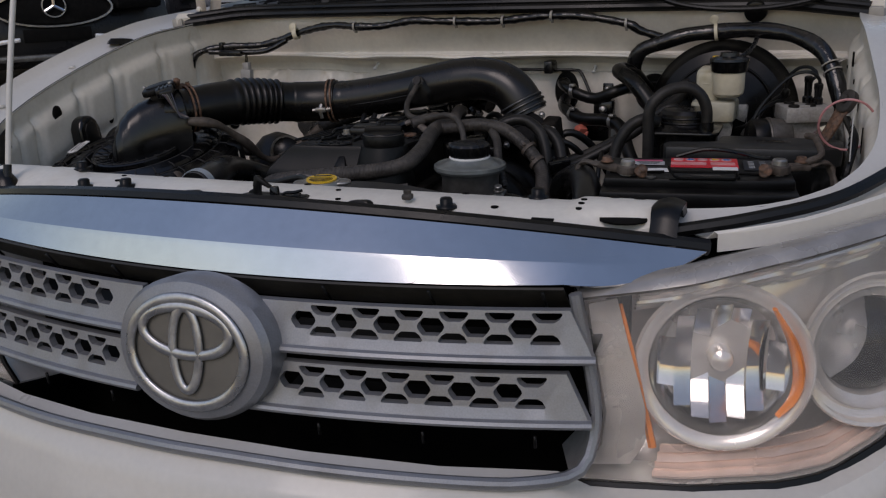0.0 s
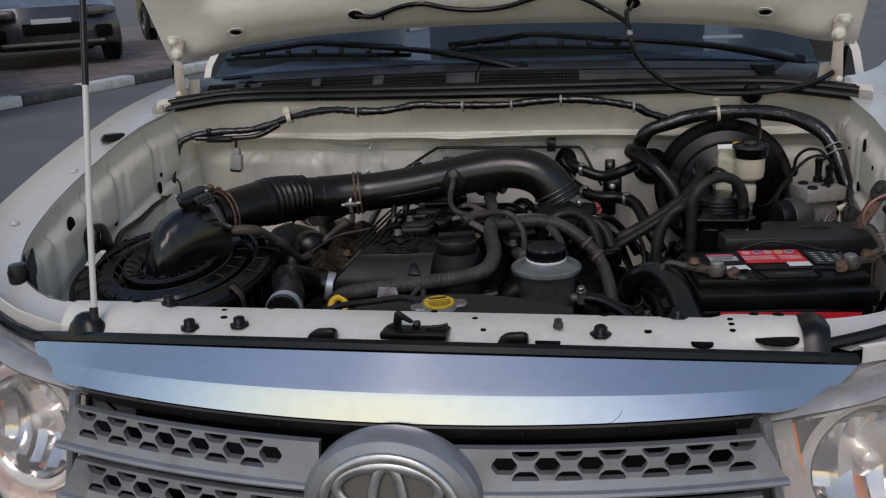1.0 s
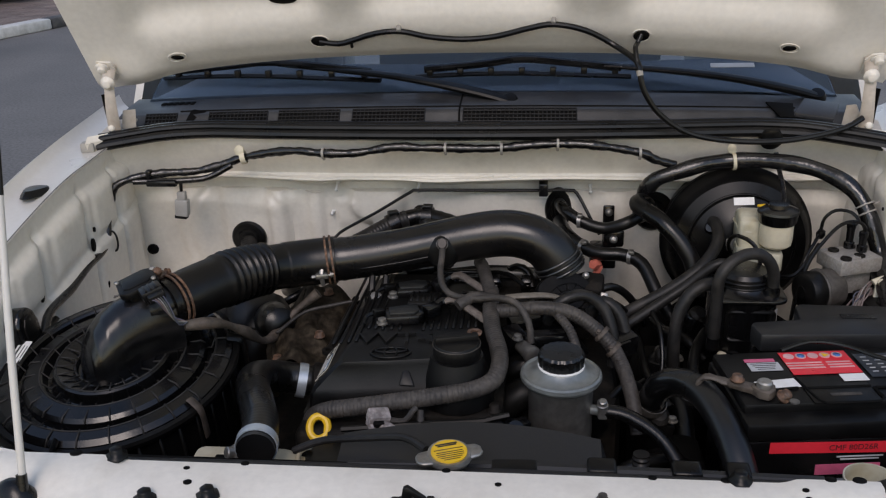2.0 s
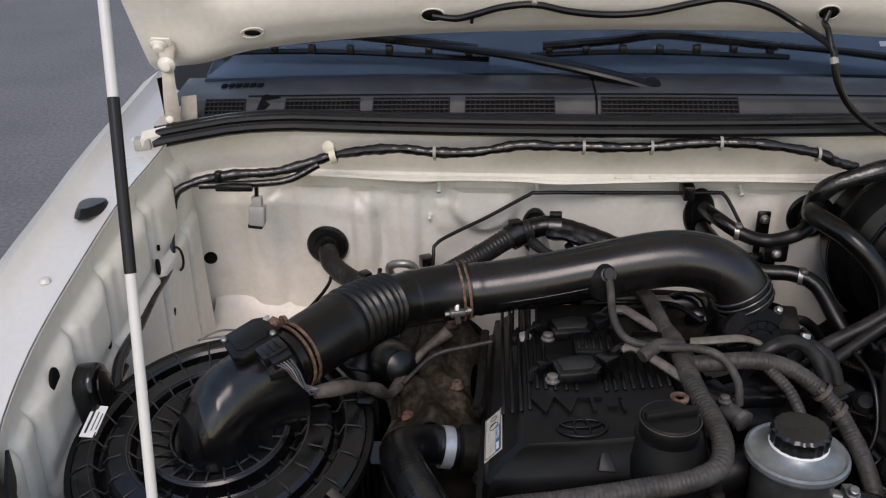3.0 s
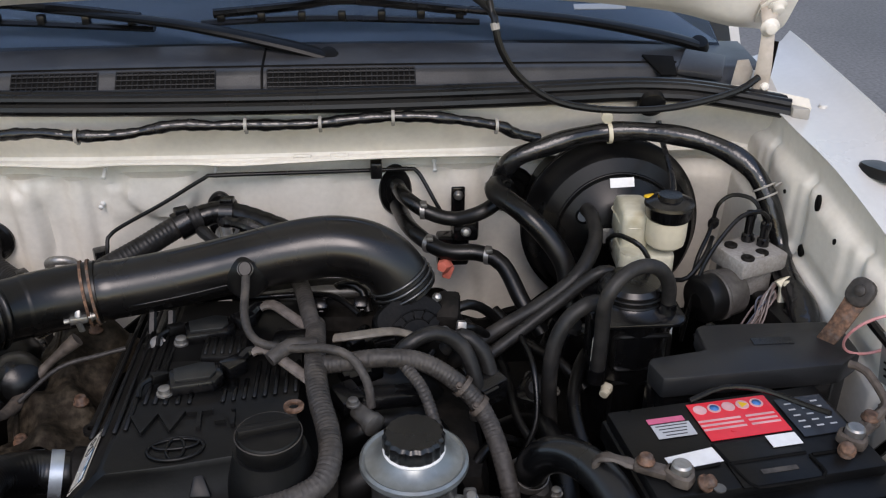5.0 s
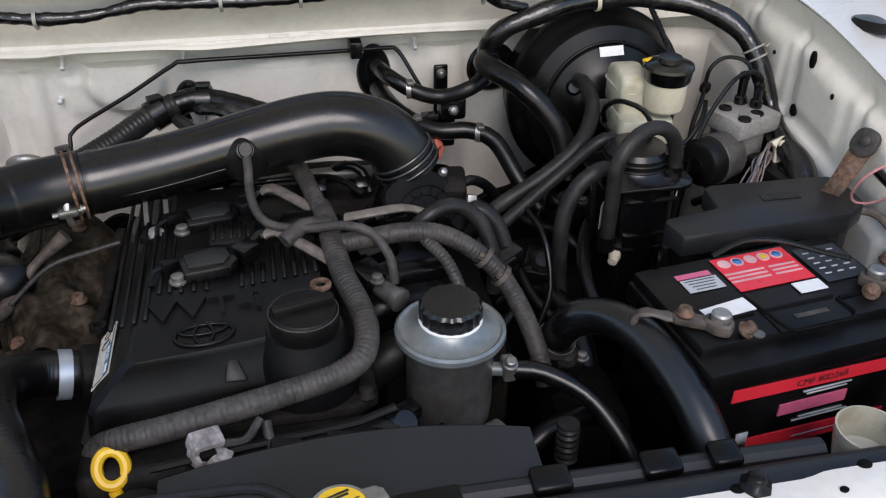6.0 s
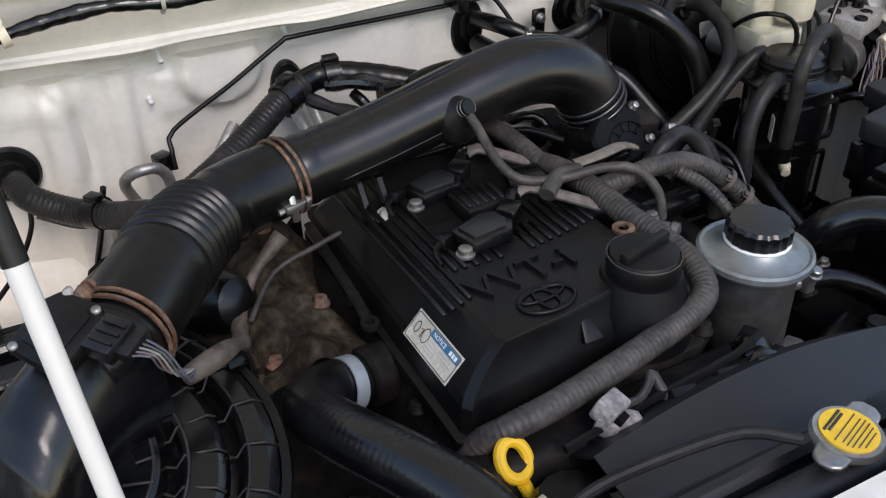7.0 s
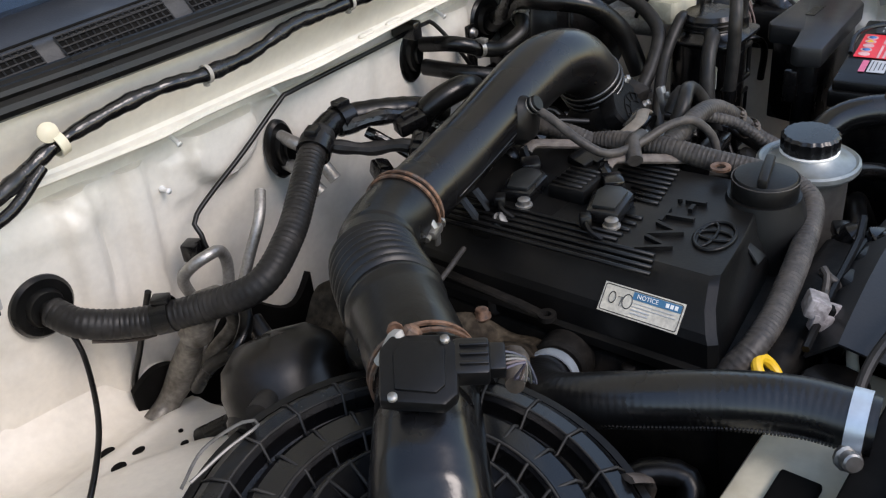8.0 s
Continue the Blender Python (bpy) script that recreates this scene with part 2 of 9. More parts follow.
def box(bm, at, size, m=None, bevel=0.002, seg=2):
    t = bmesh.new()
    bmesh.ops.create_cube(t, size=1.0)
    bmesh.ops.scale(t, vec=size, verts=t.verts)
    if bevel:
        bmesh.ops.bevel(t, geom=t.edges[:], offset=min(bevel, min(size) * 0.45), segments=seg, affect="EDGES", profile=0.5)
    return join(bm, t, Matrix.Translation(at) @ (m or Matrix()))


def lathe(bm, profile, m, seg=32, wave=None):
    """Turns (r, z) round z, both ends closed where r is 0. wave(angle, k): factor on r."""
    t = bmesh.new()
    rings = []
    for k, (r, z) in enumerate(profile):
        if r < 1e-6:
            rings.append([t.verts.new((0, 0, z))])
        else:
            rings.append([t.verts.new((r * f * math.cos(a), r * f * math.sin(a), z)) for a, f in
                          ((2 * math.pi * i / seg, wave(2 * math.pi * i / seg, k) if wave else 1) for i in range(seg))])
    for a, b in zip(rings, rings[1:]):
        for i in range(seg):
            j = (i + 1) % seg
            if len(a) == 1 and len(b) > 1:
                t.faces.new((a[0], b[j], b[i]))
            elif len(b) == 1 and len(a) > 1:
                t.faces.new((a[i], a[j], b[0]))
            elif len(a) > 1:
                t.faces.new((a[i], a[j], b[j], b[i]))
    bmesh.ops.recalc_face_normals(t, faces=t.faces)
    return join(bm, t, m)


def smooth_path(pts, step):
    """Points along a rounded curve through pts, about step apart."""
    p = [Vector(q) for q in pts]
    if len(p) == 2:
        p = [p[0], p[0].lerp(p[1], 0.5), p[1]]
    p = [p[0] * 2 - p[1], *p, p[-1] * 2 - p[-2]]
    out = []
    for a, b, c, d in zip(p, p[1:], p[2:], p[3:]):
        n = max(1, round((c - b).length / step))
        for i in range(n):
            u = i / n
            out.append(0.5 * ((2 * b) + (c - a) * u + (2 * a - 5 * b + 4 * c - d) * u * u + (3 * b - a - 3 * c + d) * u ** 3))
    out.append(p[-2])
    return out


def tube(bm, pts, r, seg=12, step=0.012, rf=None, cap=True, flat=1.0, raw=False):
    """A round bar along pts. rf(s, k): factor on the radius at s metres. flat: height over width of the section."""
    path = [Vector(q) for q in pts] if raw else smooth_path(pts, step)
    t = bmesh.new()
    s, rings, side = 0.0, [], None
    for k, q in enumerate(path):
        way = (path[min(k + 1, len(path) - 1)] - path[max(k - 1, 0)]).normalized()
        if side is None:
            side = way.cross(V(0, 0, 1) if abs(way.z) < 0.9 else V(1, 0, 0)).normalized()
        side = (side - way * side.dot(way)).normalized()
        up = side.cross(way)
        if k:
            s += (q - path[k - 1]).length
        rr = r * (rf(s, k) if rf else 1.0)
        rings.append([t.verts.new(q + (side * math.cos(a) + up * math.sin(a) * flat) * rr) for a in (2 * math.pi * i / seg for i in range(seg))])
    for a, b in zip(rings, rings[1:]):
        for i in range(seg):
            j = (i + 1) % seg
            t.faces.new((a[i], a[j], b[j], b[i]))
    if cap:
        t.faces.new(rings[0][::-1])
        t.faces.new(rings[-1])
    bmesh.ops.recalc_face_normals(t, faces=t.faces)
    return join(bm, t)


def ribs(pitch, depth):
    """A corrugation for tube(): every second ring stands proud."""
    return lambda s, k: 1.0 + depth * (0.5 - 0.5 * math.cos(2 * math.pi * s / pitch))


def sheet(bm, f, nu, nv, thick=0.0015, down=None):
    """A panel f(u, v), u and v from 0 to 1, with thickness along down or its normals."""
    t = bmesh.new()
    g = [[t.verts.new(f(i / nu, j / nv)) for j in range(nv + 1)] for i in range(nu + 1)]
    for i in range(nu):
        for j in range(nv):
            t.faces.new((g[i][j], g[i + 1][j], g[i + 1][j + 1], g[i][j + 1]))
    t.normal_update()
    if thick:
        low = {}
        for row in g:
            for v in row:
                low[v] = v.co - (Vector(down) if down else v.normal) * thick
        h = [[t.verts.new(low[v]) for v in row] for row in g]
        for i in range(nu):
            for j in range(nv):
                t.faces.new((h[i][j + 1], h[i + 1][j + 1], h[i + 1][j], h[i][j]))
        edge = [(g[i][0], g[i + 1][0], h[i + 1][0], h[i][0]) for i in range(nu)] + [(g[i + 1][nv], g[i][nv], h[i][nv], h[i + 1][nv]) for i in range(nu)]
        edge += [(g[0][j + 1], g[0][j], h[0][j], h[0][j + 1]) for j in range(nv)] + [(g[nu][j], g[nu][j + 1], h[nu][j + 1], h[nu][j]) for j in range(nv)]
        for q in edge:
            t.faces.new(q)
        bmesh.ops.recalc_face_normals(t, faces=t.faces)
    return join(bm, t)


def prism(bm, poly, depth, m=None, bevel=0.001, seg=2):
    """A flat outline in x and y, from z = 0 up to depth."""
    t = bmesh.new()
    f = t.faces.new([t.verts.new((x, y, 0)) for x, y in poly])
    up = bmesh.ops.extrude_face_region(t, geom=[f])["geom"]
    bmesh.ops.translate(t, vec=(0, 0, depth), verts=[g for g in up if isinstance(g, bmesh.types.BMVert)])
    bmesh.ops.recalc_face_normals(t, faces=t.faces)
    if bevel:
        bmesh.ops.bevel(t, geom=t.edges[:], offset=bevel, segments=seg, affect="EDGES", profile=0.5)
    return join(bm, t, m)


def round_rect(w, h, r, n=4):
    pts = []
    for cx, cy, a0 in ((w / 2 - r, h / 2 - r, 0), (-w / 2 + r, h / 2 - r, 90), (-w / 2 + r, -h / 2 + r, 180), (w / 2 - r, -h / 2 + r, 270)):
        pts += [(cx + r * math.cos(radians(a0 + 90 * i / n)), cy + r * math.sin(radians(a0 + 90 * i / n))) for i in range(n + 1)]
    return pts


def oval(w, h, n=40):
    return [(w / 2 * math.cos(2 * math.pi * i / n), h / 2 * math.sin(2 * math.pi * i / n)) for i in range(n)]


def loop_bar(bm, pts, r, seg=8, flat=1.0):
    """A closed bar through pts, which already lie close together."""
    n, t = len(pts), bmesh.new()
    p, rings = [Vector(q) for q in pts], []
    nrm = sum(((p[i] - p[0]).cross(p[(i + 1) % n] - p[0]) for i in range(n)), Vector())
    nrm.normalize()
    for k in range(n):
        side = (p[(k + 1) % n] - p[k - 1]).cross(nrm).normalized()
        rings.append([t.verts.new(p[k] + side * r * math.cos(a) + nrm * r * flat * math.sin(a)) for a in (2 * math.pi * i / seg for i in range(seg))])
    for k in range(n):
        a, b = rings[k], rings[(k + 1) % n]
        for i in range(seg):
            t.faces.new((a[i], a[(i + 1) % seg], b[(i + 1) % seg], b[i]))
    bmesh.ops.recalc_face_normals(t, faces=t.faces)
    return join(bm, t)


def bolt(bm, at, r=0.006, h=0.006, z=(0, 0, 1)):
    """A flanged hexagon head."""
    lathe(bm, [(0, 0), (r * 1.35, 0), (r * 1.35, h * 0.25), (r, h * 0.3), (r, h * 0.9), (r * 0.8, h), (0, h)], axes(z, at=at), 12)
    return bm


def band(bm, at, way, r, width, thick=0.0015, seg=28):
    """A flat hose clamp round a pipe."""
    lathe(bm, [(r, -width / 2), (r + thick, -width / 2), (r + thick, width / 2), (r, width / 2), (r, -width / 2)], axes(way, at=at), seg)
    return bm


def words(bm, text, size, m, depth=0.0004, squash=1.0):
    """Raised lettering in the built-in font, centred, in the x-y plane of m."""
    cu = bpy.data.curves.new("lettering", "FONT")
    cu.body, cu.size, cu.extrude, cu.align_x, cu.align_y = text, size, depth, "CENTER", "CENTER"
    cu.resolution_u = 3
    ob = new("lettering", cu)
    bpy.context.view_layer.update()
    me = bpy.data.meshes.new_from_object(ob.evaluated_get(bpy.context.evaluated_depsgraph_get()))
    bpy.data.objects.remove(ob)
    bpy.data.curves.remove(cu)
    me.transform(m @ Matrix.Diagonal((squash, 1, 1, 1)))
    bm.from_mesh(me)
    bpy.data.meshes.remove(me)
    return bm


# ---- ground and street ----
def lerp_table(x, xs, ys):
    return float(np.interp(x, xs, ys))


bm = B()
sheet(bm, lambda u, v: V(-300 + 600 * u, -300 + 600 * v, 0), 6, 6, 0.2, (0, 0, 1))
single("ground", bm, ASPHALT, "grey asphalt of a street, level and dry", "ground", kind="structure")

KERB_A, KERB_B = V(-7.75, 6.0, 0), V(-5.9, 13.4, 0)
KERB_WAY = (KERB_B - KERB_A).normalized()
KERB_OUT = V(-KERB_WAY.y, KERB_WAY.x, 0)
kerb = thing("kerb", KERB_A, "street kerb painted in black and white blocks", "kerb", kind="structure")
for k in range(-6, 16):
    bm = B()
    box(bm, (0, 0, 0.07), (0.22, 0.985, 0.14), bevel=0.025)
    m = axes((0, 0, 1), (KERB_WAY.y, -KERB_WAY.x, 0), KERB_A + KERB_WAY * (k * 1.0) + KERB_OUT * 0.11)
    bmesh.ops.transform(bm, matrix=m, verts=bm.verts)
    part("kerb_stone", bm, KERB_WHITE if k % 2 else KERB_BLACK, kerb)

pave = thing("pavement", KERB_A + KERB_OUT * 4, "raised pavement of red-brown block pavers behind the kerb", "pavement", kind="structure")
bm = B()
mp = axes((0, 0, 1), (KERB_WAY.y, -KERB_WAY.x, 0), KERB_A + KERB_OUT * 5.3)
box(bm, (0, 5, 0.052), (10.1, 24, 0.105), bevel=0.01)
bmesh.ops.transform(bm, matrix=mp, verts=bm.verts)
part("bed", bm, PAVER, pave)
bm = B()
t0 = bmesh.new()
for i in range(24):
    for j in range(60):
        x, y = 4.9 - i * 0.21, -3.0 + j * 0.31
        bmesh.ops.create_cube(t0, size=1.0, matrix=Matrix.Translation((x, y + (i % 2) * 0.15, 0.106)) @ Matrix.Diagonal((0.2, 0.3, 0.014, 1)))
join(bm, t0, mp)
tagged(part("pavers", bm, PAVER, pave), kind="stuff")

# ---- the car with the open bonnet ----
suv = thing("suv", (0, 1.6, 0), "white off-road estate car with its bonnet propped open", "car")


def zfl(y):
    return lerp_table(y, [0.2, 0.3, 0.45, 0.6, 0.8, 1.0, 1.2], [0.985, 1.0, 1.05, 1.1, 1.155, 1.18, 1.19])


# the rims of the bay on the right; the left one is a little narrower
INNER = smooth_path([(0.50, 0.284, 0.999), (0.60, 0.304, 1.003), (0.68, 0.358, 1.018), (0.724, 0.44, 1.046), (0.735, 0.56, 1.088), (0.728, 0.70, 1.130), (0.72, 0.85, 1.165), (0.716, 1.0, 1.178), (0.735, 1.25, 1.19)], 0.05)
CREST = smooth_path([(0.560, 0.222, 0.984), (0.65, 0.242, 1.0), (0.76, 0.31, 1.03), (0.83, 0.42, 1.056), (0.855, 0.55, 1.093), (0.845, 0.70, 1.138), (0.838, 0.85, 1.170), (0.845, 1.0, 1.188), (0.87, 1.35, 1.205)], 0.05)


def along(path, u):
    k = min(u, 0.99999) * (len(path) - 1)
    i = int(k)
    return path[i].lerp(path[i + 1], k - i)


def rim(side, u, v):
    """The top of a wing: v = 0 at the bay's seam, 0.5 at the crest, 1 low on the outside."""
    a, b = along(INNER, u).copy(), along(CREST, u).copy()
    if side < 0:
        a.x, b.x = -(a.x - 0.014), -(b.x - 0.050)
    if v <= 0.5:
        w = v / 0.5
        p = a.lerp(b, w)
        p.z += 0.010 * math.sin(math.pi * w) * -1 + (0.008 if w > 0.97 else 0)
        return p
    w = (v - 0.5) / 0.5
    low = min(1.0, max(0.0, (b.y - 0.40) / 0.08))
    return b + V(side * (0.004 + 0.011 * low + 0.10 * low * math.sin(w * 1.5)), 0, 0.008 - (0.022 + 0.40 * low) * w ** 1.4)


for side in (-1, 1):
    bm = B()
    sheet(bm, lambda u, v: rim(side, u, v), 40, 16, 0.0015)
    part("wing", bm, PAINT, suv, "white painted front wing")
    # the bay's side wall with pressed panels
    bm = B()

    def wall(u, v):
        p = along(INNER, 0.25 + 0.75 * u).copy()
        p.x = -(p.x - 0.014) if side < 0 else p.x
        groove = 0.0
        for c in (0.07, 0.135, 0.29, 0.41, 0.585, 0.725):
            groove = max(groove, math.exp(-(((u - c + 0.02 * v) / 0.0085) ** 2)))
        step = 0.012 / (1 + math.exp(-(v - 0.085) / 0.006)) + 0.010 / (1 + math.exp(-(v - 0.34 + 0.06 * u) / 0.005))
        for a_, b_ in ((0.15, 0.27), (0.31, 0.39), (0.44, 0.56), (0.61, 0.70), (0.75, 0.90)):
            inside = 1 / (1 + math.exp(-(u - a_ - 0.02 * v) / 0.003)) / (1 + math.exp((u - b_ + 0.02 * v) / 0.003))
            step += 0.005 * inside / (1 + math.exp(-(v - 0.11) / 0.006)) / (1 + math.exp((v - 0.27) / 0.006))
        if side < 0:
            back = min(1.0, max(0.0, (u - 0.80) / 0.12))
            step = step * (1 - back) - 0.012 * back * min(1.0, v / 0.3)
        x = p.x - side * (-0.004 + step - 0.0075 * groove * min(1, max(0, v - 0.03) / 0.05) + 0.02 * max(0, v - 0.5))
        return V(x, p.y, p.z - 0.004 - 0.46 * v)
    sheet(bm, wall, 220, 90, 0.002)
    wall_part = part("inner_wing", bm, PAINT_BAY, suv, "cream painted inner wing with pressed ribs")
    bm = B()

    def carrier(u, v):
        p = along(INNER, 0.262 * u).copy()
        return V((-(p.x - 0.014) if side < 0 else p.x) - side * 0.004, p.y + 0.003, p.z - 0.010 - 0.30 * v)
    sheet(bm, carrier, 14, 8, 0.004)
    part("lamp_carrier", bm, PLASTIC_MATT, suv, "black plastic back of the lamp carrier")
    bm = B()
    left_holes = ((0.885, 0.132, 0.007, 0.013), (0.898, 0.108, 0.003, 0.005), (0.708, 0.116, 0.008, 0.014), (0.80, 0.085, 0.003, 0.003), (0.93, 0.075, 0.003, 0.003), (0.572, 0.050, 0.011, 0.016))
    right_holes = ((0.845, 0.043, 0.006, 0.012), (0.79, 0.064, 0.003, 0.004), (0.862, 0.125, 0.007, 0.009), (0.70, 0.066, 0.003, 0.006), (0.622, 0.080, 0.012, 0.019), (0.93, 0.075, 0.003, 0.003))
    for y, dz, a, b in (left_holes if side < 0 else right_holes):
        q = min(INNER, key=lambda c: abs(c.y - y))
        x = side * (q.x - 0.0105 - (0.014 if side < 0 else 0))
        lathe(bm, [(0, 0.003), (1, 0.003), (1, 0), (0, 0)], axes((-side, 0, 0), (0, 1, 0), (x - side * 0.0005, y, zfl(y) - dz)) @ Matrix.Diagonal((a, b, 1, 1)), 16)
    pieces("drain_hole", bm, DARK, wall_part)
    bm = B()
    tube(bm, [rim(side, 0.06 + 0.90 * k / 30, 0.012) + V(0, 0, 0.0003) for k in range(31)], 0.0012, 6, 0.05)
    part("seam", bm, GALV_DARK, suv)
    # sealing plug on the wing's ledge
    bm = B()
    p = rim(side, 0.62, 0.24) if side < 0 else rim(side, 0.64, 0.26)
    lathe(bm, [(0, 0.012), (0.016, 0.010), (0.02, 0.004), (0.022, -0.002), (0, -0.003)], axes((0, 0.1, 1), at=p) @ Matrix.Diagonal((1, 1.7, 1, 1)), 16, lambda a, k: 1 + 0.12 * math.sin(3 * a))
    part("plug", bm, RUBBER, suv, "black rubber plug on the wing ledge")
    bm = B()
    for u, v in ((0.35, 0.3), (0.5, 0.22), (0.8, 0.3)):
        bolt(bm, rim(side, u, v) + V(0, 0, 0), 0.006, 0.005)
    pieces("wing_bolt", bm, PAINT, suv)

# firewall and the overhanging cowl front
FIRE = [(1.175, 0.55), (1.165, 0.80), (1.152, 0.95), (1.144, 1.03), (1.141, 1.058), (1.136, 1.074), (1.120, 1.085), (1.098, 1.089), (1.084, 1.0905), (1.079, 1.094), (1.080, 1.098), (1.088, 1.101), (1.090, 1.106), (1.074, 1.140), (1.057, 1.172), (1.050, 1.193), (1.062, 1.203)]


def fire(u, v):
    x = -0.735 + 1.49 * u
    k = v * (len(FIRE) - 1)
    i = min(int(k), len(FIRE) - 2)
    y, z = (FIRE[i][j] + (FIRE[i + 1][j] - FIRE[i][j]) * (k - i) for j in (0, 1))
    up = min(1, max(0, (z - 1.03) / 0.06))
    y += up * 0.02 * min(1.4, (x / 0.45) ** 2)
    y -= 0.07 * max(0, (abs(x - 0.01) - 0.64) / 0.1) ** 1.5 * (0.35 + 0.65 * up)
    if z < 1.06:
        d = math.hypot(x + 0.205, (z - 1.035) * 1.1)
        y -= 0.020 * (1 / (1 + math.exp((d - 0.055) / 0.003)))
        y -= 0.006 * math.exp(-(((x + 0.27) / 0.022) ** 8) - (((z - 1.01) / 0.03) ** 8))
        y += 0.005 * math.exp(-((math.hypot(x + 0.50, z - 0.96) - 0.115) / 0.007) ** 2)
        y -= 0.007 / (1 + math.exp(-(x + 0.535 + 0.25 * max(0, 0.93 - z)) / 0.003)) - 0.006 / (1 + math.exp(-(x + 0.375) / 0.003)) + 0.006 / (1 + math.exp(-(x + 0.10 - 0.3 * (1.04 - z)) / 0.004))
        y -= 0.004 * math.exp(-(((x + 0.43) / 0.05) ** 6) - (((z - 1.03) / 0.02) ** 6))
        y += 0.004 * math.exp(-(((z - 0.905 - 0.01 * math.sin(x * 30)) / 0.005) ** 2))
        for c, w, h in ((-0.60, 0.03, 0.009), (-0.415, 0.020, 0.014), (-0.335, 0.016, 0.011), (0.02, 0.05, 0.012), (0.27, 0.03, 0.012)):
            y -= h * math.exp(-(((x - c) / w) ** 4))
    if 1.045 < z < 1.081:
        z -= 0.003 / (1 + math.exp(-(x + 0.12) / 0.006)) / (1 + math.exp((x - 0.155) / 0.006)) + 0.006 * math.exp(-(((x + 0.33) / 0.05) ** 4))
    if 1.062 < z < 1.10:
        z += 0.004 * math.sin(x * 9) - 0.006 * math.exp(-(((x + 0.2) / 0.09) ** 4)) * -1
    z += 0.003 * math.exp(-(((x - 0.02) / 0.3) ** 2)) * up
    return V(x, y, z)


bm = B()
sheet(bm, fire, 300, 140, 0.002)
firewall = part("firewall", bm, PAINT_BAY, suv, "cream painted firewall with pressed ledge")
bm = B()
for x, z in ((-0.698, 0.926),):
    q = min((fire((x + 0.735) / 1.49, k / 280) for k in range(281)), key=lambda c: abs(c.z - z))
    lathe(bm, [(0, 0.0015), (0.012, 0.0015), (0.012, -0.004), (0, -0.004)], axes((0.25, -1, 0), at=q), 18)
pieces("panel_hole", bm, DARK, firewall)
bm = B()
for x, z, l in ((-0.282, 1.078, 0.02), (-0.117, 1.074, 0.02), (0.222, 1.072, 0.018), (-0.30, 1.010, 0.012)):
    y = lerp_table(z, [1.0, 1.06, 1.075, 1.08], [1.145, 1.139, 1.133, 1.126])
    lathe(bm, [(0.0045, 0), (0.003, 0.003), (0.003, l), (0.004, l + 0.002), (0, l + 0.002)], axes((0, -0.9, -0.45) if z > 1.05 else (0, -1, 0), at=(x, y, z)), 10)
pieces("weld_stud", bm, WHITE, firewall, "short white-capped weld studs")
bm = B()
for x in (0.02, 0.075):
    box(bm, (x, 1.087, 1.104), (0.028, 0.01, 0.006), pose(0, 0, 0, -40), 0.0025)
pieces("pressing", bm, PAINT_BAY, firewall)

# black foam seal along the cowl's front edge
def seal_line(x):
    a = abs(x)
    y = 1.037 + 0.035 * min(1, (a / 0.5) ** 2) - 0.045 * max(0, (a - 0.52) / 0.2) ** 1.5
    z = 1.198 - 0.006 * (a / 0.7) ** 2 - 0.012 * max(0, (a - 0.6) / 0.13)
    return V(x, y, z)


seal_x = [-0.725 + 1.46 * k / 40 for k in range(41)]
bm = B()
tube(bm, [seal_line(x) + V(0, 0.016, 0.014) for x in seal_x], 0.0085, 10, 0.03)
seal = part("cowl_seal", bm, RUBBER, suv, "black rubber bonnet seal in three ridges")
for dy, dz, r in ((0.0, 0.0, 0.0095), (0.004, 0.013, 0.0075)):
    bm = B()
    tube(bm, [seal_line(x) + V(0, dy, dz) for x in seal_x], r, 10, 0.03)
    part("seal_ridge", bm, RUBBER, seal)
for x in (-0.738, 0.745):
    bm = B()
    box(bm, seal_line(x) + V(0, -0.003, 0.004), (0.026, 0.022, 0.02), pose(0, 0, 0, 0, 0, 12 if x < 0 else -12), 0.004)
    part("seal_clip", bm, CLIP_GREY, suv, "white plastic end clip")


# cowl panel under the windscreen
COWL_P = [(1.050, 1.205), (1.070, 1.209), (1.078, 1.214), (1.096, 1.233), (1.12, 1.238), (1.165, 1.243), (1.20, 1.246)]


def cowl_at(x, v):
    k = v * (len(COWL_P) - 1)
    i = min(int(k), len(COWL_P) - 2)
    y, z = (COWL_P[i][j] + (COWL_P[i + 1][j] - COWL_P[i][j]) * (k - i) for j in (0, 1))
    s = min(1.5, (x / 0.6) ** 2)
    return V(x, y + 0.042 * s, z - 0.017 * s)


